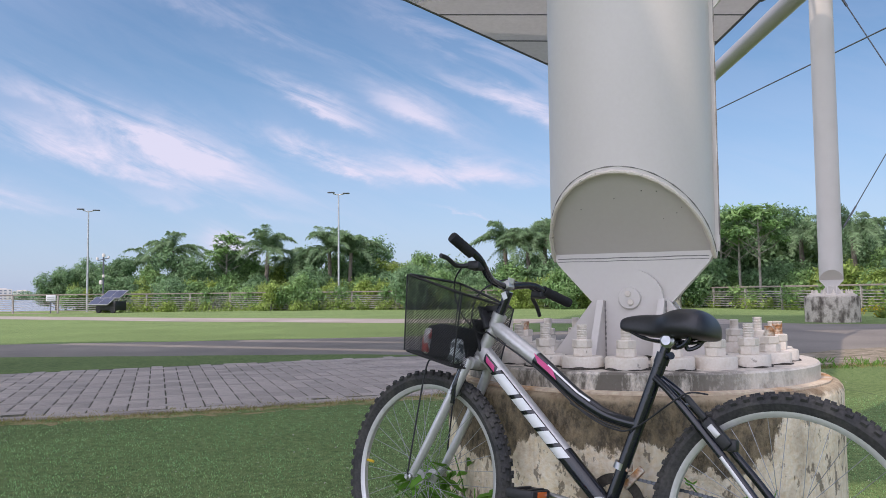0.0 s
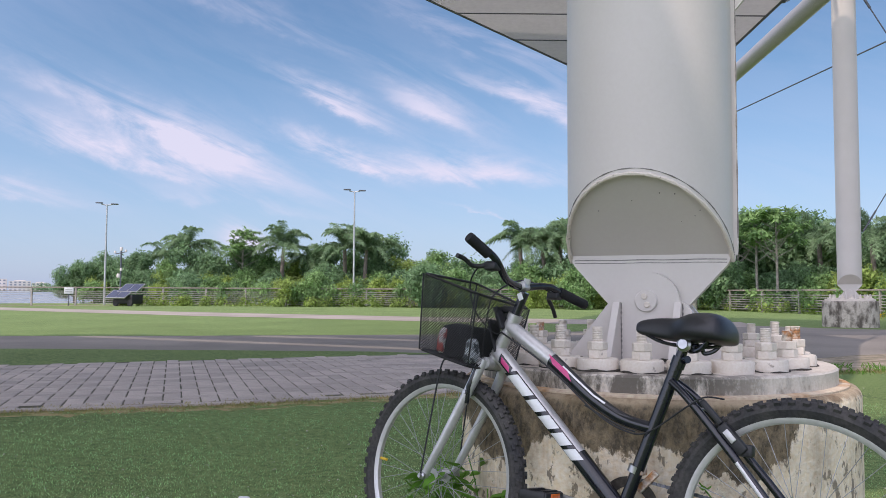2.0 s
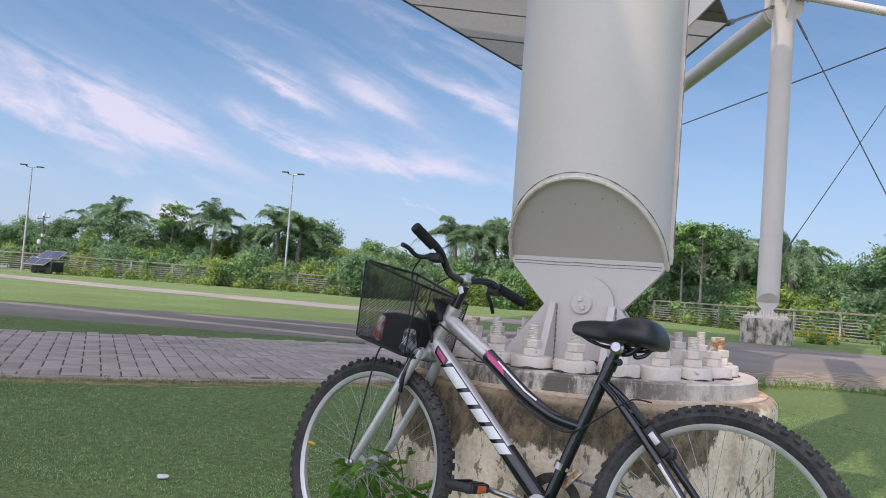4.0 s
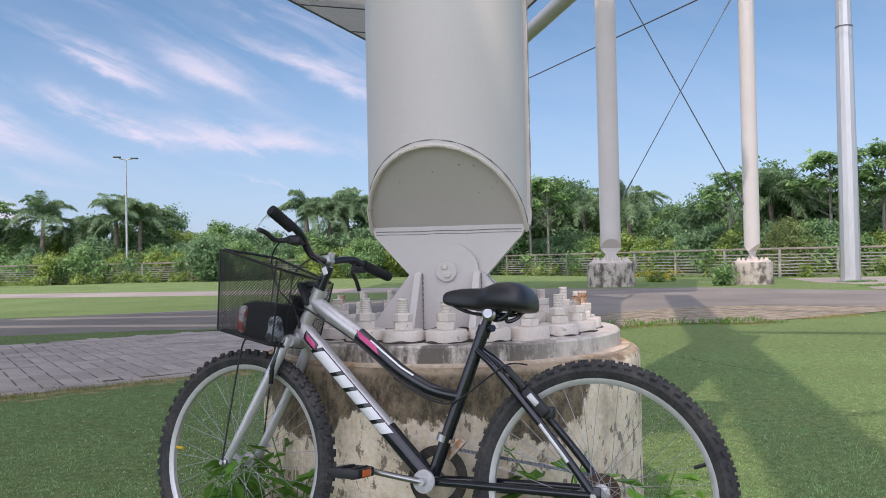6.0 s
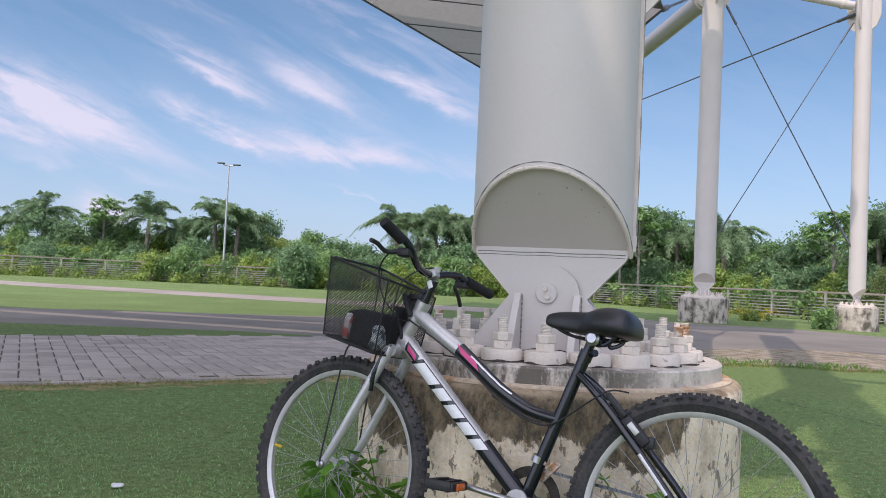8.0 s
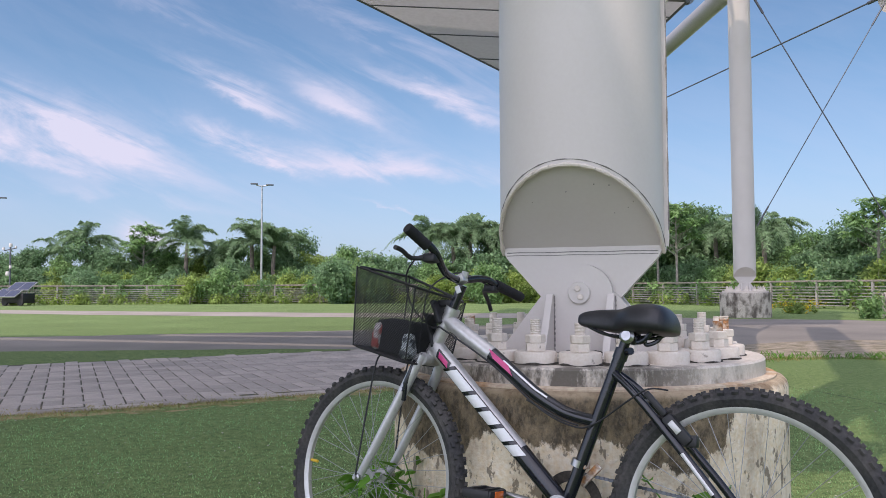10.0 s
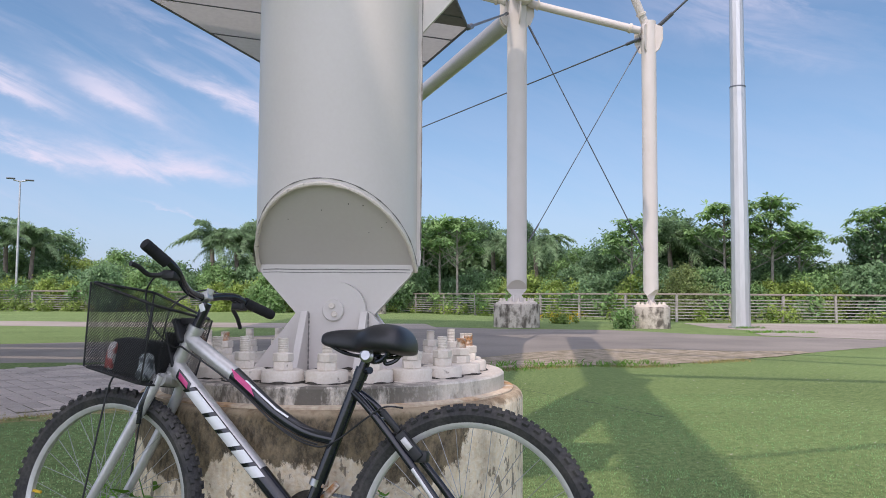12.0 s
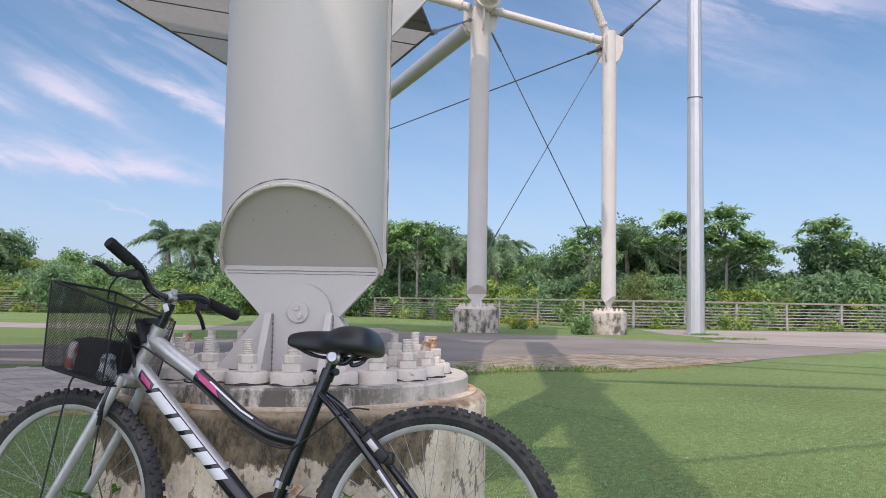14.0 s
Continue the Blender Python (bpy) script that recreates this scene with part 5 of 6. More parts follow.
def wheel(cx, cz, steer, name, reflector):
    w = empty(name, pose(cx, 0, cz, 0, 0, steer))
    w.parent = bike
    seg = 96

    def ring(bm_, prof, seg_=seg):
        rings = [[bm_.verts.new((r * math.cos(2 * math.pi * k / seg_), y, r * math.sin(2 * math.pi * k / seg_))) for y, r in prof] for k in range(seg_)]
        m_ = len(prof)
        for k in range(seg_):
            a_, b_ = rings[k], rings[(k + 1) % seg_]
            for q in range(m_):
                bm_.faces.new((a_[q], a_[(q + 1) % m_], b_[(q + 1) % m_], b_[q]))
        bmesh.ops.recalc_face_normals(bm_, faces=bm_.faces[:])
    prof = [(0.024 * math.cos(t) * (1.0 if math.sin(t) > -0.2 else 0.8), 0.3075 + 0.0245 * math.sin(t)) for t in [2 * math.pi * q / 14 for q in range(14)]]
    tyre = bpart("tyre", RUBBER, w, lambda b_: ring(b_, prof), "black knobbly rubber tyre")

    V, Fc = [], []
    N = 60
    cube = [(-1, -1, -1), (1, -1, -1), (1, 1, -1), (-1, 1, -1), (-1, -1, 1), (1, -1, 1), (1, 1, 1), (-1, 1, 1)]
    cf = [(0, 3, 2, 1), (4, 5, 6, 7), (0, 1, 5, 4), (1, 2, 6, 5), (2, 3, 7, 6), (3, 0, 4, 7)]
    for k in range(N):
        for y, rr, tl, lx, ly, dt in ((0.0085, 0.3325, 0.10, 0.0062, 0.0062, 0), (-0.0085, 0.3325, -0.10, 0.0062, 0.0062, 0.5), (0.0215, 0.3240, 0.75, 0.0085, 0.0052, 0.25), (-0.0215, 0.3240, -0.75, 0.0085, 0.0052, 0.75)):
            t = 2 * math.pi * (k + dt) / N
            m_ = Matrix.Rotation(-t, 4, "Y") @ Matrix.Translation((rr, y, 0)) @ Matrix.Rotation(tl, 4, "Z")
            c = len(V)
            V += [m_ @ Vector((0.0042 * a_ * 1.0, ly * b_ * (1 if a_ < 0 else 0.85), lx * d_ * (1 if a_ < 0 else 0.85))) for a_, b_, d_ in cube]
            Fc += [tuple(c + q for q in f) for f in cf]
    tread = raw("tread", V, Fc, RUBBER, tyre, "raised knobbly tread blocks")
    tread["kind"] = "stuff"
    bpart("rim", ALU, w, lambda b_: ring(b_, [(-0.0125, 0.2965), (-0.0125, 0.283), (-0.007, 0.275), (0.007, 0.275), (0.0125, 0.283), (0.0125, 0.2965), (0.0105, 0.2965), (0.0100, 0.288), (-0.0100, 0.288), (-0.0105, 0.2965)]), "silver aluminium wheel rim")
    mx = Matrix.Rotation(radians(90), 4, "X")
    bpart("hub", ALU, w, lambda b_: lathe(b_, [(0.022, -0.034), (0.022, -0.030), (0.013, -0.026), (0.012, 0.026), (0.022, 0.030), (0.022, 0.034)], 24, mx), "silver wheel hub")
    bpart("axle", STEEL, w, lambda b_: [lathe(b_, [(0.005, -0.075), (0.005, 0.075)], 10, mx), lathe(b_, [(0.010, -0.070), (0.010, -0.060)], 6, mx), lathe(b_, [(0.010, 0.060), (0.010, 0.070)], 6, mx)])
    sp = bmesh.new()
    tube(sp, [(0.021, 0.0, 0.0), (0.277, 0.0, 0.0)], 0.0009, 5)
    sp.normal_update()
    me = bpy.data.meshes.new("spoke")
    sp.to_mesh(me)
    sp.free()
    me.materials.append(SPOKEM)
    for k in range(36):
        t = 2 * math.pi * k / 36
        s_ = 1 if k % 2 else -1
        lace = 0.62 * (1 if (k // 2) % 2 else -1)
        p0 = Vector((0.021 * math.cos(t + lace * 2.0), s_ * 0.031, 0.021 * math.sin(t + lace * 2.0)))
        p1 = Vector((0.277 * math.cos(t), s_ * 0.002, 0.277 * math.sin(t)))
        d = p1 - p0
        o = new("spoke", me)
        o.parent = w
        o.matrix_basis = Matrix.Translation(p0) @ d.to_track_quat("X", "Z").to_matrix().to_4x4() @ Matrix.Diagonal((d.length / 0.256, 1, 1, 1)) @ Matrix.Translation((-0.021, 0, 0))
    t = radians(reflector)
    bpart("valve", BLACKPL if cx < 0.5 else YELLOW, w, lambda b_: tube(b_, [(0.274 * math.cos(t), 0, 0.274 * math.sin(t)), (0.245 * math.cos(t), 0, 0.245 * math.sin(t))], 0.0048, 8), "black valve cap" if cx < 0.5 else "yellow valve cap")
    return w


STEER = -4.0
rear = wheel(0.022, 0.338, 0, "rear_wheel", 160)
front = wheel(1.113, 0.338, STEER, "front_wheel", 4)
rear["label"] = "rear wheel with knobbly tyre and silver rim"
front["label"] = "front wheel with knobbly tyre, turned slightly"

frame_ = empty("frame")
frame_.parent = bike
frame_["label"] = "silver and black painted steel frame"
HT0, HT1 = Vector((0.880, 0, 0.842)), Vector((0.940, 0, 0.712))
btube("head_tube", [HT0, HT1], 0.021, SILVERP, frame_, "silver head tube")
btube("head_cup", [HT0 + Vector((-0.008, 0, 0.018)), HT0], 0.024, STEEL, frame_)
btube("head_cup", [HT1, HT1 + Vector((0.007, 0, -0.014))], 0.024, STEEL, frame_)
D0, D1 = Vector((0.925, 0, 0.742)), Vector((0.492, 0, 0.342))
DM = D0.lerp(D1, 0.70)
btube("down_tube", [D0, DM], 0.0255, SILVERP, frame_, "silver part of the down tube")
btube("down_tube", [DM, D1], 0.0257, BLACKP, frame_, "black part of the down tube")
TT = [(0.888, 0, 0.822), (0.80, 0, 0.768), (0.73, 0, 0.726), (0.66, 0, 0.676), (0.59, 0, 0.626), (0.52, 0, 0.589), (0.47, 0, 0.572), (0.408, 0, 0.562)]
btube("top_tube", TT[:3], 0.0225, SILVERP, frame_, "silver front of the top tube")
TTC = curve(TT[2:], 6)
bpart("top_tube", BLACKP, frame_, lambda b_: tube(b_, TTC, [0.0222 - 0.0055 * q / (len(TTC) - 1) for q in range(len(TTC))], 16), "black swept top tube")
ST0, ST1 = Vector((0.480, 0, 0.336)), Vector((0.343, 0, 0.742))
btube("seat_tube", [ST0, ST1], 0.0172, BLACKP, frame_, "black seat tube")
btube("seat_post", [ST1, Vector((0.324, 0, 0.795))], 0.0135, BLACKP, frame_)
for s_ in (-1, 1):
    btube("seat_stay", [(0.352, s_ * 0.018, 0.690), (0.285, s_ * 0.038, 0.636), (0.12, s_ * 0.058, 0.462), (0.028, s_ * 0.064, 0.352)], 0.0105, BLACKP, frame_, seg=12)
    btube("chain_stay", [(0.462, s_ * 0.030, 0.334), (0.33, s_ * 0.046, 0.338), (0.028, s_ * 0.064, 0.342)], 0.0105, BLACKP, frame_, seg=12)
    bpart("dropout", BLACKP, frame_, lambda b_: box(b_, 0.028, s_ * 0.064, 0.344, 0.05, 0.006, 0.04, 0.004))
bpart("stay_bridge", BLACKP, frame_, lambda b_: tube(b_, [(0.272, -0.04, 0.622), (0.272, 0.04, 0.622)], 0.008, 10))


def band(bm_, p0, p1, r, f0, f1, a0, a1, skew=0.0):
    """A thin patch lying on a tube between two fractions of its length and two angles about its near side."""
    d = (p1 - p0)
    ax = d.normalized()
    nrm = Vector((0, 1, 0))
    tang = ax.cross(nrm)
    g = []
    for i in range(5):
        f = f0 + (f1 - f0) * i / 4
        row = []
        for j in range(7):
            t = radians(a0 + (a1 - a0) * j / 6)
            row.append(bm_.verts.new(p0 + d * (f + skew * (j / 6 - 0.5)) + (nrm * math.cos(t) + tang * math.sin(t)) * r))
        g.append(row)
    for i in range(4):
        for j in range(6):
            bm_.faces.new((g[i][j], g[i][j + 1], g[i + 1][j + 1], g[i + 1][j]))
    bmesh.ops.recalc_face_normals(bm_, faces=bm_.faces[:])


# maker's mark on the down tube: five plain slanted white blocks with dark edges
for f0, f1 in ((0.170, 0.312), (0.338, 0.418), (0.444, 0.528), (0.554, 0.632), (0.656, 0.722)):
    bpart("decal_edge", BLACKP, frame_, lambda b_: band(b_, D0, D1, 0.0261, f0 - 0.022, f1 + 0.006, -40, 56, -0.045))
    bpart("decal_block", WHITEP, frame_, lambda b_: band(b_, D0, D1, 0.0266, f0, f1, -32, 46, -0.045), "white block of the painted maker's mark")
bpart("decal_edge", BLACKP, frame_, lambda b_: band(b_, D0, D1, 0.0262, 0.05, 0.155, -30, 25, 0.02))
bpart("decal_block", PINK, frame_, lambda b_: band(b_, D0, D1, 0.0266, 0.065, 0.14, -18, 12, 0.02), "small pink badge")
bpart("stripe", PINK, frame_, lambda b_: band(b_, Vector(TT[2]), Vector(TT[3]), 0.0228, 0.05, 1.0, -34, 4, 0.35), "pink painted stripe")
for p_, q_, f0, f1 in ((2, 3, 0.55, 1.0), (3, 4, 0.0, 1.0), (4, 5, 0.0, 0.6)):
    bpart("stripe", WHITEP, frame_, lambda b_: band(b_, Vector(TT[p_]), Vector(TT[q_]), 0.0226 - 0.0009 * (p_ - 2), f0, f1, -46, -30), "thin white painted stripe")
bpart("stripe", SILVERP, frame_, lambda b_: band(b_, Vector((0.16, 0.0585, 0.506)), Vector((0.085, 0.062, 0.418)), 0.0109, 0, 1, -25, 25, 0.0), "worn silver patch on the stay")

# fork, steered with the front wheel about the head tube
fork = empty("fork")
fork.parent = bike
fork["label"] = "silver painted fork"
btube("crown", [(0.943, -0.045, 0.702), (0.943, 0.045, 0.702)], 0.019, SILVERP, fork)
btube("steerer", [HT1 + Vector((0.004, 0, -0.008)), (0.944, 0, 0.695)], 0.017, SILVERP, fork)
for s_ in (-1, 1):
    dx = -0.009 * s_
    btube("leg", [(0.940 - dx, s_ * 0.045, 0.712), (0.958 - dx, s_ * 0.055, 0.655), (1.01 - dx, s_ * 0.060, 0.545), (1.065 - dx, s_ * 0.061, 0.435), (1.113 - dx, s_ * 0.062, 0.342)], [0.0175 - 0.0052 * q / 24 for q in range(25)], SILVERP, fork)
    bpart("axle_nut", CHROME, fork, lambda b_: lathe(b_, [(0.012, 0), (0.012, 0.012), (0.006, 0.014), (0.006, 0.022)], 10, Matrix.Translation((1.113 - dx, s_ * 0.070, 0.338)) @ Matrix.Rotation(radians(-90 * s_), 4, "X")))
    # front and rear brake arms and pads
    bpart("brake_arm", BLACKP, fork, lambda b_: tube(b_, [(0.985, s_ * 0.062, 0.575), (0.978, s_ * 0.070, 0.625), (0.955, s_ * 0.06, 0.695)], 0.0075, 8), "black front brake arm")
    bpart("brake_pad", RUBBER, fork, lambda b_: box(b_, 0.985, s_ * 0.028, 0.612, 0.05, 0.016, 0.012, 0.004, pose(0, 0, 0, 0, 35, 0)))
    bpart("brake_bolt", CHROME, fork, lambda b_: tube(b_, [(0.984, s_ * 0.03, 0.608), (0.984, s_ * 0.085, 0.608)], 0.0065, 8))

# bars, stem, grips, levers
BARP = [(0.861, 0.29, 1.045), (0.838, 0.22, 1.014), (0.830, 0.185, 0.992), (0.838, 0.135, 0.962), (0.850, 0.08, 0.948), (0.856, 0.0, 0.946), (0.842, -0.08, 0.962), (0.831, -0.13, 0.966), (0.822, -0.17, 0.957), (0.793, -0.29, 0.934)]
bars = btube("handlebar", BARP, 0.0112, BLACKP, bike, "black swept handlebar", 14)
btube("stem", [HT0 + Vector((-0.004, 0, 0.01)), (0.845, 0, 0.930)], 0.0145, BLACKP, bike, "black quill stem")
bpart("stem_clamp", STEEL, bike, lambda b_: [box(b_, 0.853, 0, 0.948, 0.036, 0.036, 0.030, 0.009, pose(0, 0, 0, 0, 25, 0)), tube(b_, [(0.842, 0, 0.955), (0.838, 0, 0.972)], 0.011, 6)], "worn grey stem clamp")
bpart("sticker", WHITEP, bike, lambda b_: box(b_, 0.852, 0.0145, 0.915, 0.016, 0.003, 0.024, 0.0008, pose(0, 0, 0, 0, 25, 0)))
for s_, p0, p1 in ((1, BARP[0], BARP[2]), (-1, BARP[9], BARP[8])):
    a_, b0 = Vector(p0), Vector(p1)

    def mk(b_):
        pts = [a_ + (a_ - b0).normalized() * 0.004] + [a_.lerp(b0, q / 9 * (0.66 if s_ > 0 else 1.0)) for q in range(10)]
        tube(b_, pts, [0.0150] + [0.0158 + 0.0008 * (q % 2) for q in range(10)], 16)
    bpart("grip", GRIPM, bike, mk, "black ribbed rubber grip")
    fwd = Vector((1, 0, -0.25))
    c_ = b0 + Vector((0.016, 0, -0.012))
    lev = bpart("brake_lever", BLACKPL, bike, lambda b_: [box(b_, c_.x, c_.y, c_.z, 0.042, 0.040, 0.026, 0.007), tube(b_, curve([c_ + Vector((0.012, s_ * 0.01, 0)), c_ + Vector((0.045, s_ * 0.035, -0.004)), c_ + Vector((0.050, s_ * 0.075, 0.010 if s_ > 0 else -0.030)), c_ + Vector((0.054, s_ * 0.105, 0.014 if s_ > 0 else -0.058))], 5), 0.0068, 10)], "black brake lever")
for pts in ([(0.852, 0.16, 0.975), (0.93, 0.12, 1.00), (1.0, 0.08, 0.95), (0.985, 0.06, 0.86), (0.93, 0.03, 0.80), (0.90, 0.028, 0.80)],
            [(0.846, -0.15, 0.955), (0.92, -0.10, 0.985), (0.97, -0.02, 0.93), (0.96, 0.03, 0.84), (0.965, 0.03, 0.70)],
            [(0.90, 0.028, 0.80), (0.72, 0.026, 0.700), (0.56, 0.026, 0.585), (0.46, 0.027, 0.545), (0.40, 0.027, 0.555), (0.30, 0.045, 0.625), (0.25, 0.05, 0.655), (0.21, 0.02, 0.655)],
            [(0.60, 0.024, 0.605), (0.50, 0.024, 0.562), (0.445, 0.023, 0.548)]):
    btube("cable", pts, 0.0026, BLACKPL, bike, "thin black control cable", 6)
bpart("rear_brake", BLACKPL, bike, lambda b_: [box(b_, 0.178, 0.042, 0.560, 0.085, 0.024, 0.030, 0.006, pose(0, 0, 0, 0, -46, 0)), box(b_, 0.235, 0.040, 0.620, 0.075, 0.012, 0.016, 0.004, pose(0, 0, 0, 0, -46, 0)), box(b_, 0.15, 0.03, 0.535, 0.04, 0.03, 0.03, 0.006)], "black rear brake with grey bolt plate")
bpart("brake_plate", ALU, bike, lambda b_: box(b_, 0.182, 0.0565, 0.566, 0.034, 0.004, 0.016, 0.0015, pose(0, 0, 0, 0, -46, 0)))
bpart("cable_clip", CHROME, bike, lambda b_: tube(b_, [(0.452, 0, 0.440), (0.446, 0, 0.458)], 0.0195, 14), "chrome derailleur band")

# cranks, pedals, chain
mX = Matrix.Rotation(radians(90), 4, "X")
bpart("bottom_bracket", BLACKP, bike, lambda b_: lathe(b_, [(0.022, -0.036), (0.022, 0.036)], 20, Matrix.Translation((0.480, 0, 0.336)) @ mX))
bpart("crank_cap", GREYPL, bike, lambda b_: [lathe(b_, [(0.020, -0.062), (0.031, -0.058), (0.031, -0.050)], 28, Matrix.Translation((0.480, 0, 0.336)) @ mX), lathe(b_, [(0.009, -0.074), (0.012, -0.060)], 16, Matrix.Translation((0.480, 0, 0.336)) @ mX)], "grey plastic bearing cap")
for s_ in (1, -1):
    e_ = Vector((0.480 + s_ * 0.170, s_ * 0.080, 0.336 + s_ * 0.020))
    btube("crank_arm", [(0.480, s_ * 0.066, 0.336), e_], 0.0085, CHROME, bike, "chrome crank arm", 10)
    pd = bpart("pedal", BLACKPL, bike, lambda b_: [box(b_, e_.x + 0.002, e_.y + s_ * (0.018 + 0.083 * u_), e_.z, 0.075, 0.014, 0.026, 0.004) for u_ in (0, 1)] + [box(b_, e_.x + 0.002 + v_, e_.y + s_ * 0.06, e_.z, 0.014, 0.09, 0.024, 0.004) for v_ in (-0.036, 0.036)] + [tube(b_, [e_, e_ + Vector((0, s_ * 0.10, 0))], 0.009, 10)] + [box(b_, e_.x + v_, e_.y + s_ * 0.06, e_.z, 0.009, 0.08, 0.03) for v_ in (-0.02, 0.02)], "black plastic pedal with teeth")
    bpart("reflector", ORANGE, pd, lambda b_: box(b_, e_.x - 0.0405, e_.y + s_ * 0.06, e_.z, 0.006, 0.045, 0.018, 0.001), "orange pedal reflector")
bpart("chainring", GRIME, bike, lambda b_: lathe(b_, [(0.088, 0.040), (0.088, 0.043), (0.060, 0.044), (0.060, 0.040)], 44, Matrix.Translation((0.480, 0, 0.336)) @ mX, False), "dark greasy steel chainring")
bpart("front_derailleur", RUST, bike, lambda b_: [box(b_, 0.428, -0.035, 0.418, 0.075, 0.014, 0.020, 0.003, pose(0, 0, 0, 0, 48, 0)), box(b_, 0.436, -0.01, 0.450, 0.02, 0.04, 0.03, 0.004)], "rusty front derailleur cage")
bpart("sprocket", mat("dark_rust", (0.11, 0.065, 0.038), 0.7, 0.2, 0.4, 40, 120, 0.4), bike, lambda b_: [lathe(b_, [(rr, 0.036 + 0.004 * q), (rr, 0.039 + 0.004 * q)], 26, Matrix.Translation((0.022, 0, 0.338)) @ mX) for q, rr in enumerate((0.048, 0.041, 0.035, 0.028))], "rusty sprocket cluster")
for z0_, z1_ in ((0.422, 0.376), (0.250, 0.296)):
    bpart("chain", DARKST, bike, lambda b_: [box(b_, 0.480 + (0.022 - 0.480) * (q + 0.5) / 36, -0.042, z0_ + (z1_ - z0_) * (q + 0.5) / 36, 0.011, 0.007 - 0.002 * (q % 2), 0.008, 0.0) for q in range(36)], "dark greasy chain run")

# saddle
SECT0 = [(0.466, 0.010, 0.845, 0.827), (0.457, 0.020, 0.855, 0.817), (0.430, 0.025, 0.861, 0.811), (0.390, 0.029, 0.865, 0.806), (0.350, 0.036, 0.865, 0.800), (0.325, 0.052, 0.872, 0.800), (0.298, 0.076, 0.890, 0.803), (0.262, 0.090, 0.897, 0.800), (0.228, 0.094, 0.896, 0.797), (0.198, 0.089, 0.889, 0.796), (0.180, 0.068, 0.866, 0.799), (0.172, 0.030, 0.842, 0.806)]
SECT = [(0.466 - (0.466 - x) * 0.92, w_, zt_ - 0.016 * min(1, max(0, (0.35 - x) / 0.06)) - 0.004, zb_ - 0.003) for x, w_, zt_, zb_ in SECT0]


def saddle_mesh(bm_):
    rings = []
    for x, w_, zt_, zb_ in SECT:
        r_ = []
        for q in range(20):
            t = 2 * math.pi * q / 20
            c, s__ = math.cos(t), math.sin(t)
            y = w_ * math.copysign(abs(c) ** 0.75, c)
            z = (zt_ - 0.012 * (c * c)) if s__ >= 0 else zb_
            zm = zb_ + 0.35 * (zt_ - zb_)
            z = zm + (zt_ - zm) * (abs(s__) ** 0.8) if s__ >= 0 else zm - (zm - zb_) * (abs(s__) ** 0.5)
            r_.append(bm_.verts.new((x, y, z)))
        rings.append(r_)
    for a_, b_ in zip(rings, rings[1:]):
        for q in range(20):
            bm_.faces.new((a_[q], a_[(q + 1) % 20], b_[(q + 1) % 20], b_[q]))
    bm_.faces.new(rings[0])
    bm_.faces.new(list(reversed(rings[-1])))
    bmesh.ops.recalc_face_normals(bm_, faces=bm_.faces[:])


sad = bpart("saddle", VINYL, bike, saddle_mesh, "black padded vinyl saddle")
sad.modifiers.new("round", "SUBSURF").levels = 1
sad.modifiers["round"].render_levels = 2
for s_ in (-1, 1):
    btube("rail", [(0.43, s_ * 0.016, 0.812), (0.37, s_ * 0.022, 0.790), (0.27, s_ * 0.024, 0.788), (0.22, s_ * 0.040, 0.805)], 0.0042, BLACKP, sad, "black saddle rail", 8)
    bpart("clamp", CHROME, sad, lambda b_: lathe(b_, [(0.020, 0.0), (0.020, 0.006), (0.013, 0.010), (0.013, 0.014)], 20, Matrix.Translation((0.318, s_ * 0.026, 0.789)) @ Matrix.Rotation(radians(-90 * s_), 4, "X")), "bright steel saddle clamp")
    btube("spring", [(0.245, s_ * 0.05, 0.805), (0.262, s_ * 0.045, 0.782), (0.285, s_ * 0.035, 0.772), (0.29, s_ * 0.03, 0.785)], 0.006, BLACKP, sad, "", 8)
bpart("seat_bolt", BLACKP, bike, lambda b_: [lathe(b_, [(0.0195, 0), (0.0195, 0.03)], 18, Matrix.Translation((0.347, 0, 0.728)) @ pose(0, 0, 0, 0, -18.6, 0)), tube(b_, [(0.322, 0.012, 0.748), (0.308, 0.024, 0.750)], 0.010, 10)], "black seat collar")

# ---- wire basket hung on the bars ----
basket = tagged(empty("basket", BM_), "black wire mesh bicycle basket hung on the handlebar", "basket")
CT = {"fn": (1.125, 0.165, 0.966), "ff": (1.150, -0.160, 0.985), "rn": (0.905, 0.165, 0.900), "rf": (0.925, -0.160, 0.897)}
CB = {"fn": (1.140, 0.130, 0.728), "ff": (1.150, -0.135, 0.735), "rn": (0.945, 0.130, 0.684), "rf": (0.955, -0.135, 0.684)}
CT = {k: Vector(p) for k, p in CT.items()}
CB = {k: Vector(p) for k, p in CB.items()}


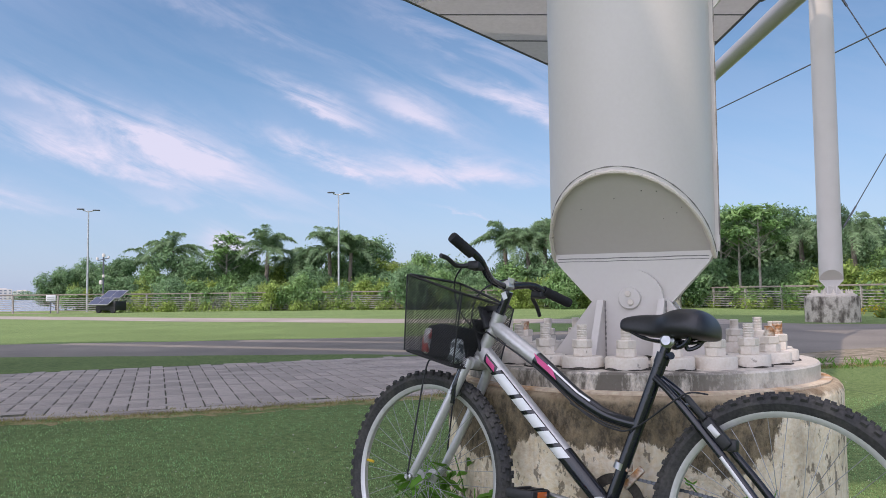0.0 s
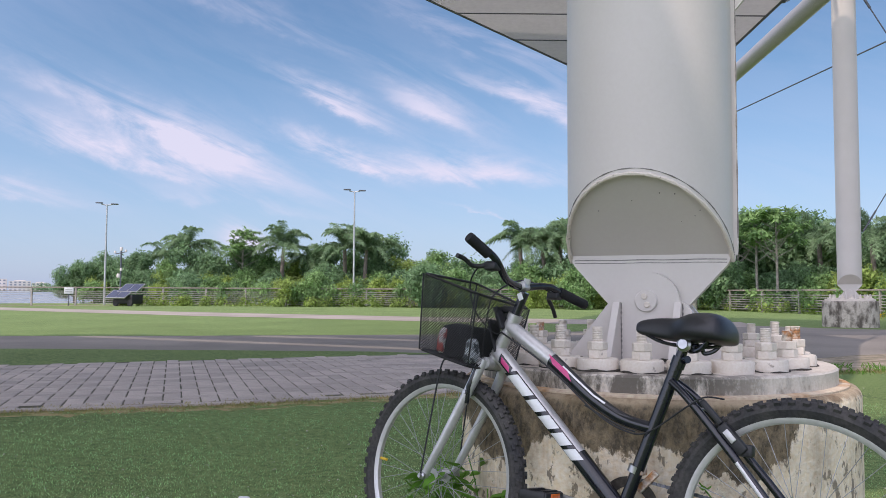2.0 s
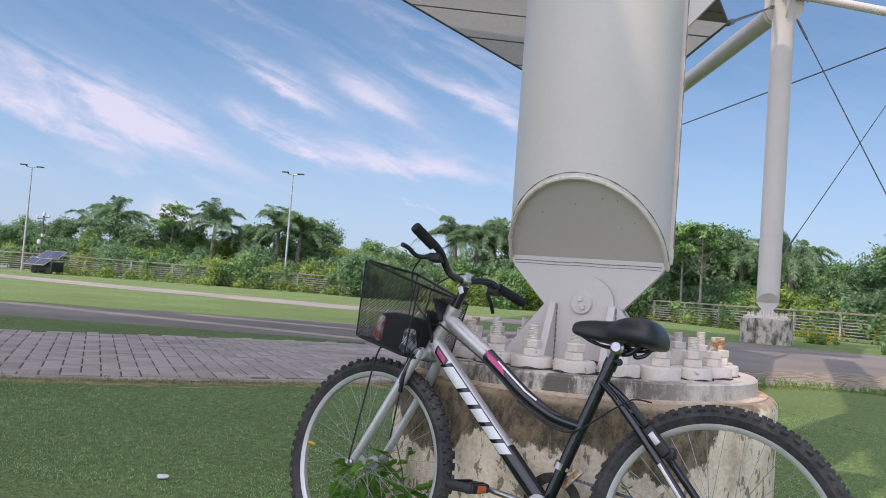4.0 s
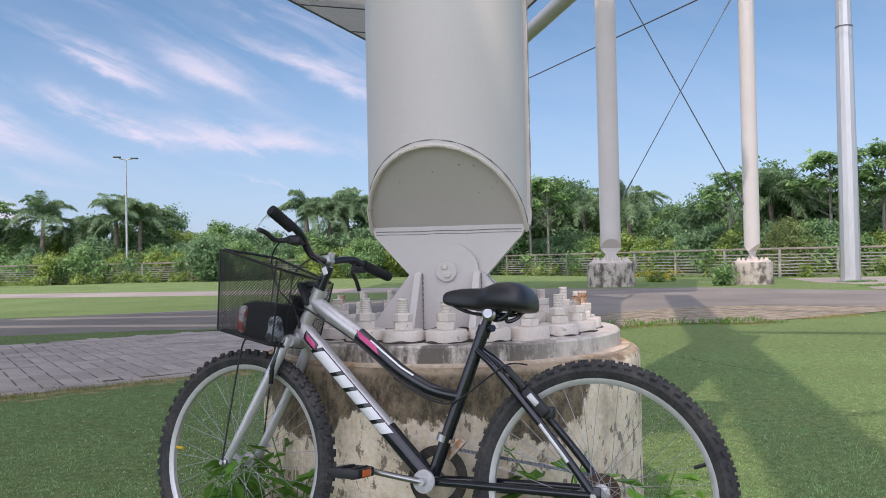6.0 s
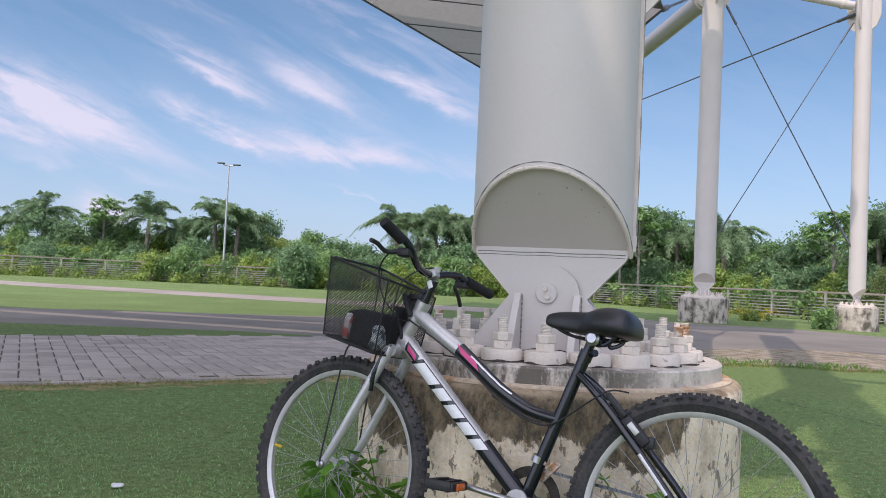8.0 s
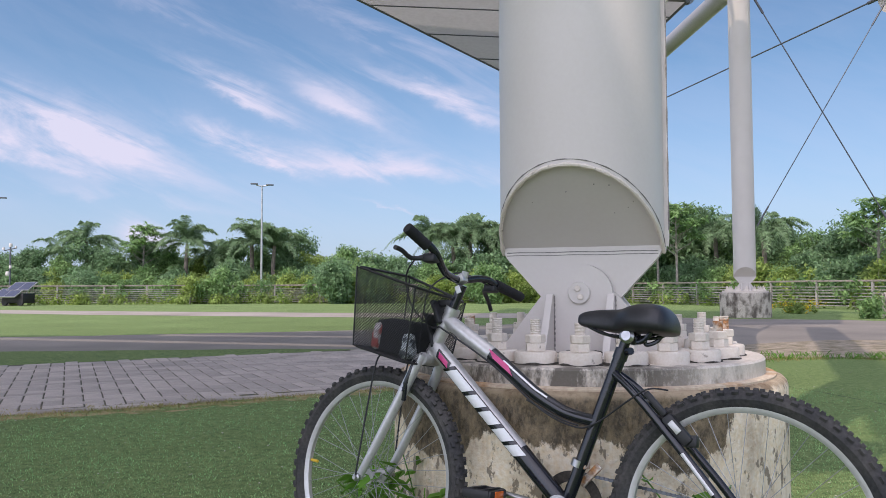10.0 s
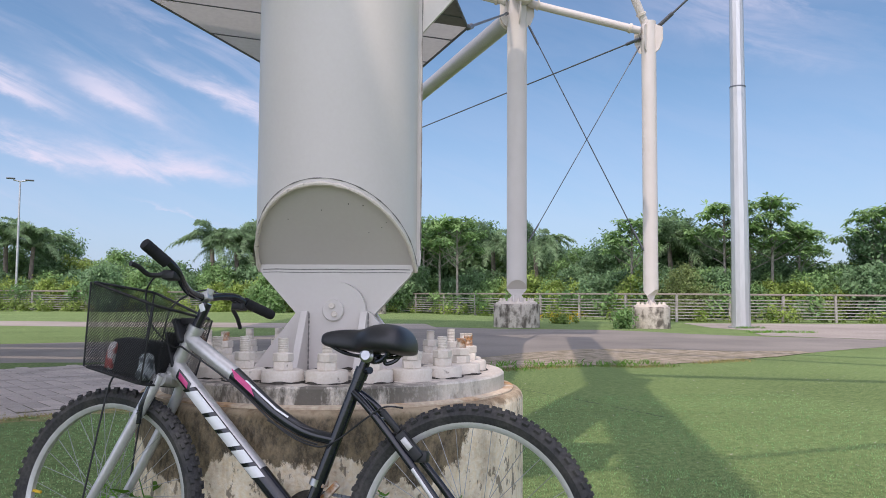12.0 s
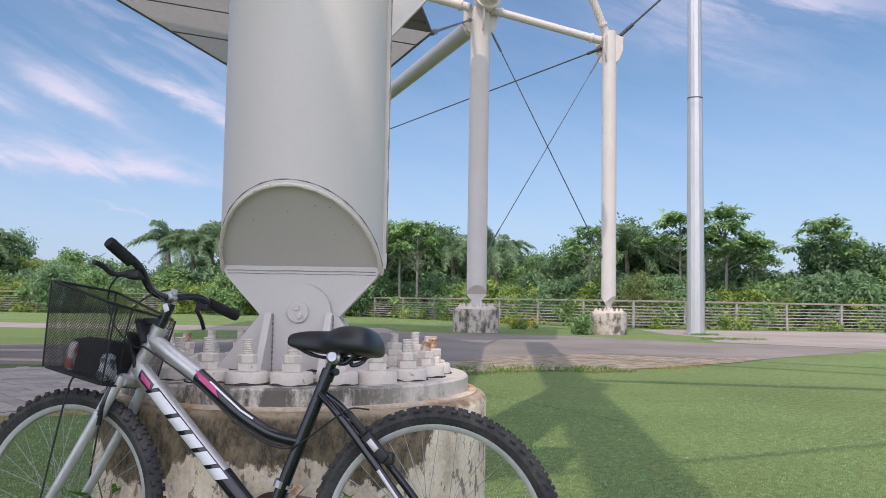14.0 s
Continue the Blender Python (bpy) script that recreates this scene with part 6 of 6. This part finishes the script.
def panel(name, a_, b_, c_, d_, nu, nv):
    """A skewed wire lattice over the quad a b c d (a-b along the top)."""
    V, Fc = [], []

    def P(u_, v_):
        return (a_.lerp(b_, u_)).lerp(d_.lerp(c_, u_), v_)
    nrm = (b_ - a_).cross(d_ - a_).normalized()

    def wire(p, q, r_=0.00075):
        s1 = (q - p).normalized().cross(nrm) * r_
        s2 = nrm * r_
        c = len(V)
        V.extend([p + s1, p + s2, p - s1, p - s2, q + s1, q + s2, q - s1, q - s2])
        Fc.extend([(c, c + 1, c + 5, c + 4), (c + 1, c + 2, c + 6, c + 5), (c + 2, c + 3, c + 7, c + 6), (c + 3, c, c + 4, c + 7)])
    for s_ in (1, -1):
        for k in range(-nv, nu + 1):
            # the wire enters at u = k/nu on the top and slants to the side
            u0, v0, u1, v1 = k / nu, 0.0, (k + nv) / nu, 1.0
            if u0 < 0:
                v0 = -k / nv
                u0 = 0.0
            if u1 > 1:
                v1 = (nu - k) / nv
                u1 = 1.0
            if v1 - v0 < 1e-4:
                continue
            if s_ < 0:
                u0, u1 = 1 - u0, 1 - u1
            wire(P(u0, v0), P(u1, v1))
    return tagged(raw(name, V, Fc, WIREB, basket, "black diamond wire mesh"), kind="stuff")


panel("side_panel", CT["fn"], CT["rn"], CB["rn"], CB["fn"], 26, 27)
panel("side_panel", CT["ff"], CT["rf"], CB["rf"], CB["ff"], 26, 27)
panel("front_panel", CT["fn"], CT["ff"], CB["ff"], CB["fn"], 36, 27)
panel("back_panel", CT["rn"], CT["rf"], CB["rf"], CB["rn"], 36, 25)
panel("floor_panel", CB["fn"], CB["ff"], CB["rf"], CB["rn"], 28, 20)
for name_, cs, r_ in (("top_rim", CT, 0.0042), ("bottom_rim", CB, 0.0034)):
    cs_ = [cs["fn"], cs["ff"], cs["rf"], cs["rn"]]
    path = []
    for i in range(4):
        p, q = cs_[i], cs_[(i + 1) % 4]
        path += [p.lerp(q, 0.06), p.lerp(q, 0.5), p.lerp(q, 0.94)]
    bpart(name_, WIREB, basket, lambda b_: tube(b_, path, r_, 8, False, True), "thick black wire rim")
for k in ("fn", "ff", "rn", "rf"):
    btube("upright", [CT[k], CB[k]], 0.0026, WIREB, basket, "", 8)
for s_ in (1, -1):
    btube("stay", [(1.06, s_ * 0.085, 0.705), (1.085, s_ * 0.085, 0.66), (1.112 + 0.009 * s_, s_ * 0.086, 0.345)], 0.0028, WIREB, basket, "thin black stay rod down to the axle", 8)
bpart("bracket", BLACKPL, basket, lambda b_: [box(b_, 0.915, 0.0, 0.845, 0.014, 0.075, 0.075, 0.004, pose(0, 0, 0, 0, 24, 0)), box(b_, 0.940, 0.0, 0.79, 0.010, 0.055, 0.11, 0.004, pose(0, 0, 0, 0, 20, 0)), box(b_, 0.90, 0.0, 0.875, 0.05, 0.02, 0.02, 0.004)], "black plastic mounting bracket")
pouch = tagged(empty("pouch", BM_ @ Matrix.Translation((1.045, -0.005, 0.713))), "soft black cloth pouch lying in the basket", "pouch")


def soft_box(bm_, sx, sy, sz, amp, seed):
    r_ = random.Random(seed)
    box(bm_, 0, 0, sz / 2, sx, sy, sz, 0.012)
    bmesh.ops.subdivide_edges(bm_, edges=bm_.edges[:], cuts=1, use_grid_fill=True)
    for q in bm_.verts:
        n_ = noise.noise_vector(q.co * 22 + Vector((seed, 0, 0)))
        q.co += n_ * amp


bpart("cloth", mat("black_cloth", (0.016, 0.017, 0.02), 0.85, 0, 0.3, 14, 220, 0.4, dist=0.002), pouch, lambda b_: soft_box(b_, 0.105, 0.17, 0.105, 0.010, 2))
packet = tagged(empty("packet", BM_ @ Matrix.Translation((1.100, 0.065, 0.722)) @ pose(0, 0, 0, 0, -8, 20)), "crumpled red and white packet in the basket", "packet")
bpart("wrapper", mat("packet_paper", (0.70, 0.66, 0.64), 0.6, 0, 0.3, 35, 90, 0.2, col2=(0.55, 0.10, 0.08), sharp=(0.48, 0.56)), packet, lambda b_: soft_box(b_, 0.028, 0.075, 0.085, 0.006, 5))
pack2 = tagged(empty("packet", BM_ @ Matrix.Translation((0.985, 0.055, 0.700)) @ pose(0, 0, 0, 0, 12, -10)), "crumpled pale plastic packet in the basket", "packet")
bpart("wrapper", mat("pale_plastic", (0.62, 0.68, 0.70), 0.35, 0, 0.3, 40, 90, 0.2, col2=(0.08, 0.10, 0.11), sharp=(0.5, 0.58)), pack2, lambda b_: soft_box(b_, 0.040, 0.05, 0.075, 0.006, 8))

# ---- weeds at the pedestal ----


def weed(x, y, seed, h, n, label):
    rng = np.random.default_rng(seed)
    root = tagged(empty("weed", pose(x, y, 0)), label, "weed", "weeds at the pedestal")
    bm_ = bmesh.new()
    V, Fc = [], []
    for q in range(n):
        a_ = rng.uniform(0, 6.28)
        top = np.array((math.cos(a_) * h * rng.uniform(0.1, 0.55), math.sin(a_) * h * rng.uniform(0.1, 0.4), h * rng.uniform(0.4, 1.0)))
        tube(bm_, curve([(0, 0, 0), tuple(top * np.array((0.3, 0.3, 0.6))), tuple(top)], 3), 0.0022, 5)
        for k in range(6):
            f = rng.uniform(0.35, 1.0)
            c_ = top * f
            t = rng.uniform(0, 6.28)
            d = np.array((math.cos(t), math.sin(t), rng.uniform(-0.5, 0.3)))
            s__ = np.array((-math.sin(t), math.cos(t), rng.uniform(-0.2, 0.2)))
            ln = rng.uniform(0.06, 0.12)
            c = len(V)
            V += [c_, c_ + d * ln * 0.35 + s__ * ln * 0.22, c_ + d * ln * 0.7 + s__ * ln * 0.17, c_ + d * ln + np.array((0, 0, -ln * 0.25)), c_ + d * ln * 0.7 - s__ * ln * 0.17, c_ + d * ln * 0.35 - s__ * ln * 0.22]
            Fc += [(c, c + 1, c + 2, c + 3), (c, c + 3, c + 4, c + 5)]
    part("stem", bm_, WEED, root)
    tagged(raw("foliage", V, Fc, WEED, root), kind="stuff")
    return root


for x, y, sd, h, n, lb in ((-0.37, 2.50, 3, 0.42, 18, "leafy bright green weed against the concrete"), (-0.52, 2.60, 4, 0.38, 14, "leafy bright green weed against the concrete"),
                           (0.43, 2.23, 5, 0.42, 14, "dark green weed growing behind the wheel"), (0.74, 2.40, 6, 0.28, 12, "low bright green weed at the pedestal foot"), (0.30, 2.24, 7, 0.22, 6, "dark green weed growing behind the wheel")):
    weed(x, y, sd, h, n, lb)

# ---- loose litter, tufts ----
NEAR_XY = [(-6.2, 3.75), (-4.5, 5.05), (-3.47, 5.64), (-2.24, 6.6), (-1.2, 7.5), (0.5, 8.9), (1.6, 9.95), (2.58, 10.5), (3.52, 10.8), (4.2, 10.6), (5.4, 11.2), (6.65, 11.9)]


def blades(seed, centres, per, h, spread, w=0.004):
    rng = np.random.default_rng(seed)
    V, Fc = [], []
    for cx, cy in centres:
        for q in range(per):
            x, y = cx + rng.normal() * spread, cy + rng.normal() * spread
            a_ = rng.uniform(0, 6.28)
            hh = h * rng.uniform(0.35, 1.2)
            lx, ly = rng.normal(size=2) * hh * 0.45
            dx, dy = math.cos(a_) * w, math.sin(a_) * w
            c = len(V)
            V += [(x - dx, y - dy, 0), (x + dx, y + dy, 0), (x + dx * 0.6 + lx * 0.4, y + dy * 0.6 + ly * 0.4, hh * 0.65), (x + lx, y + ly, hh)]
            Fc.append((c, c + 1, c + 2, c + 3))
    return V, Fc


rt = random.Random(9)
cents = []
for (x0, y0), (x1, y1) in zip(NEAR_XY, NEAR_XY[1:]):
    n = int(math.hypot(x1 - x0, y1 - y0) / 0.035)
    for k in range(n):
        f = k / n
        x, y = x0 + (x1 - x0) * f, y0 + (y1 - y0) * f
        if noise.noise(Vector((x * 1.3, y * 1.3, 2.0))) > -0.12:
            cents.append((x + rt.uniform(-0.05, 0.14), y - rt.uniform(-0.06, 0.16)))
V, Fc = blades(3, cents, 26, 0.028, 0.085, 0.0035)
tagged(raw("dry_grass_edge", V, Fc, DRYG), "dry yellowish grass creeping over the paving edge", "grass", kind="stuff")
cents = [(2.3 + rt.random() * 2.6, 10.75 + rt.uniform(-0.25, 0.3)) for q in range(34)] + [(1.3 + rt.random() * 1.2, 10.1 + rt.uniform(-0.2, 0.3)) for q in range(10)] + [(11.4 + rt.random() * 1.9, 21.0 + rt.uniform(-0.25, 0.25)) for q in range(34)] + [(12.6 + rt.random() * 1.0, 24.2 + rt.uniform(-0.4, 0.2)) for q in range(20)]
V, Fc = blades(5, cents, 18, 0.075, 0.06, 0.004)
tagged(raw("grass_tufts", V, Fc, WEED), "green weed tufts along the road edge", "grass", kind="stuff")
# standing pile of the turf near the camera
cents = [(rt.uniform(-4.2, 4.6), 3.0 + 4.5 * rt.random() ** 1.4) for q in range(5200)]
cents = [(x, y) for x, y in cents if (x - CX) ** 2 + (y - CY) ** 2 > 0.52 and y < 5.0 + (x + 4.5) * 0.8]
V, Fc = blades(8, cents, 13, 0.011, 0.06, 0.0020)
TUFT = leaf_mat("turf_blade", (0.38, 0.60, 0.26), (0.26, 0.47, 0.20), 0.5)
tagged(raw("turf_pile", V, Fc, TUFT), "short green turf blades standing up", "grass", kind="stuff")
rngl = np.random.default_rng(15)
V, Fc = [], []
for q in range(2600):
    x, y = rngl.uniform(-4.5, 8), 3.0 + 7.5 * rngl.random() ** 1.3
    if (x - CX) ** 2 + (y - CY) ** 2 < 0.55 or y > 5.1 + (x + 4.5) * 0.75:
        continue
    s_ = rngl.uniform(0.0025, 0.0045) + 0.004 * rngl.random() ** 6
    a_ = rngl.uniform(0, 6.28)
    u_ = np.array((math.cos(a_), math.sin(a_), rngl.uniform(-.4, .4))) * s_ * 1.6
    v_ = np.array((-math.sin(a_), math.cos(a_), rngl.uniform(-.4, .4))) * s_
    p_ = np.array((x, y, 0.016))
    c = len(V)
    V += [p_ - u_, p_ + v_, p_ + u_, p_ - v_]
    Fc.append((c, c + 1, c + 2, c + 3))
tagged(raw("leaf_litter", V, Fc, mat("pale_chips", (0.55, 0.52, 0.42), 0.8, 0, 0.3, 9, 40, 0.0)), "tiny pale chips scattered on the turf", "litter", kind="stuff")
scrap = tagged(empty("paper_scrap", pose(-1.58, 3.15, 0.006, 0, 0, 25)), "crumpled white paper scrap on the turf", "litter")
bm = bmesh.new()
soft_box(bm, 0.05, 0.035, 0.018, 0.007, 12)
part("paper", bm, WHITEP, scrap)

# ---- edging and turf seams ----


def strip(name, pts, w, z, material, seed, jit, label, cat):
    """A narrow band along a line on the ground, with an uneven width."""
    rg = random.Random(seed)
    P = curve([(x, y, z) for x, y in pts], 14)
    V, Fc = [], []
    for i, p in enumerate(P):
        d = (P[min(i + 1, len(P) - 1)] - P[max(i - 1, 0)]).normalized()
        nv = Vector((-d.y, d.x, 0))
        V += [p + nv * (w / 2 + rg.uniform(-jit, jit)), p - nv * (w / 2 + rg.uniform(-jit, jit))]
        if i:
            Fc.append((2 * i - 2, 2 * i - 1, 2 * i + 1, 2 * i))
    return tagged(raw(name, V, Fc, material), label, cat, kind="structure")


EDGE_XY = [(-6.2, 3.75), (-4.5, 5.02), (-3.47, 5.62), (-2.24, 6.57), (-1.2, 7.46), (0.5, 8.86)]
THATCH = mat("dry_thatch", (0.40, 0.31, 0.165), 0.95, 0, 0.6, 6, 60, 0.8, col2=(0.17, 0.21, 0.07), spec=0.1, sharp=(0.42, 0.60))
strip("thatch_edge", [(x + 0.10, y - 0.13) for x, y in EDGE_XY], 0.34, 0.0016, THATCH, 61, 0.10, "dry brown thatch between turf and paving", "soil")
bmk = bmesh.new()
for (x0, y0), (x1, y1) in zip(EDGE_XY, EDGE_XY[1:]):
    lnk = math.hypot(x1 - x0, y1 - y0)
    nk = max(1, round(lnk / 0.5))
    for q in range(nk):
        f = (q + 0.5) / nk
        box(bmk, x0 + (x1 - x0) * f, y0 + (y1 - y0) * f, 0.008, lnk / nk - 0.006, 0.085, 0.022, 0.0, pose(0, 0, 0, 0, 0, math.degrees(math.atan2(y1 - y0, x1 - x0))))
tagged(part("kerb", bmk, PAVER_J, smooth=False), "flush grey concrete edging along the pavers", "kerb", kind="structure")
SEAMT = mat("turf_seam", (0.045, 0.06, 0.025), 0.95, 0, 0.4, 9, 60, 0.5)
strip("turf_joint", [(1.85, 8.4), (2.21, 7.51), (2.48, 6.8), (2.71, 6.1)], 0.012, 0.0016, SEAMT, 1, 0.006, "thin dark joint between two turf rolls", "turf")

# ---- herringbone pavers ----
REGION = [(-9.0, 1.25), (-6.2, 3.8), (-4.5, 5.1), (-3.47, 5.7), (-2.24, 6.66), (-1.2, 7.56), (0.5, 8.95), (1.5, 9.55), (0.4, 11.6), (-2.6, 11.4), (-3.75, 10.7), (-4.75, 9.9), (-6.05, 8.95), (-7.3, 7.95), (-12.5, 2.9)]
bed = tagged(sheet("paver_bed", REGION, 0.0125, JOINT, 0.02, 0.5, 21), "soil and moss between grey concrete pavers", "pavement", kind="structure")


def inside(x, y):
    r = False
    for (x0, y0), (x1, y1) in zip(REGION, REGION[1:] + REGION[:1]):
        if (y0 > y) != (y1 > y) and x < (x1 - x0) * (y - y0) / (y1 - y0) + x0:
            r = not r
    return r


PW, GAP = 0.150, 0.013
ANG = radians(33.5)
spots = []
ca, sa = math.cos(ANG), math.sin(ANG)
for i in range(-150, 150):
    for j in range(-150, 150):
        k = (i - j) % 4
        if k == 0:
            cx, cy, vert = (i + 1.0) * PW, (j + 0.5) * PW, 0
        elif k == 3:
            cx, cy, vert = (i + 0.5) * PW, (j + 1.0) * PW, 1
        else:
            continue
        x, y = -3.5 + cx * ca - cy * sa, 7.0 + cx * sa + cy * ca
        if inside(x, y):
            spots.append((x, y, ANG + vert * math.pi / 2))
spots.sort(key=lambda p: (p[0] + 2.9) ** 2 + (p[1] - 6.4) ** 2)


def paver_geometry():
    hl, hw, ch, zt_ = PW - GAP / 2, PW / 2 - GAP / 2, 0.004, 0.013
    V = [(-hl, -hw, 0), (hl, -hw, 0), (hl, hw, 0), (-hl, hw, 0), (-hl, -hw, zt_ - ch), (hl, -hw, zt_ - ch), (hl, hw, zt_ - ch), (-hl, hw, zt_ - ch),
         (-hl + ch, -hw + ch, zt_), (hl - ch, -hw + ch, zt_), (hl - ch, hw - ch, zt_), (-hl + ch, hw - ch, zt_)]
    F_ = [(8, 9, 10, 11)]
    for q in range(4):
        n = (q + 1) % 4
        F_ += [(q, n, 4 + n, 4 + q), (4 + q, 4 + n, 8 + n, 8 + q)]
    return V, F_


PV, PF = paver_geometry()
pme = bpy.data.meshes.new("paver")
pme.from_pydata(PV, [], PF)
pme.materials.append(PAVER)
rp = random.Random(31)
V, Fc = [], []
for n, (x, y, a_) in enumerate(spots):
    m = pose(x, y, 0.004 + rp.uniform(-0.0006, 0.0012), rp.uniform(-0.25, 0.25), rp.uniform(-0.25, 0.25), math.degrees(a_) + rp.uniform(-1.2, 1.2))
    if n < 300:
        o = new("paver", pme)
        o.parent = bed
        o.matrix_basis = m
    else:
        c = len(V)
        V += [m @ Vector(p) for p in PV]
        Fc += [tuple(c + q for q in f) for f in PF]
rest = raw("paver_field", V, Fc, PAVER_J, bed)
rest["kind"] = "stuff"
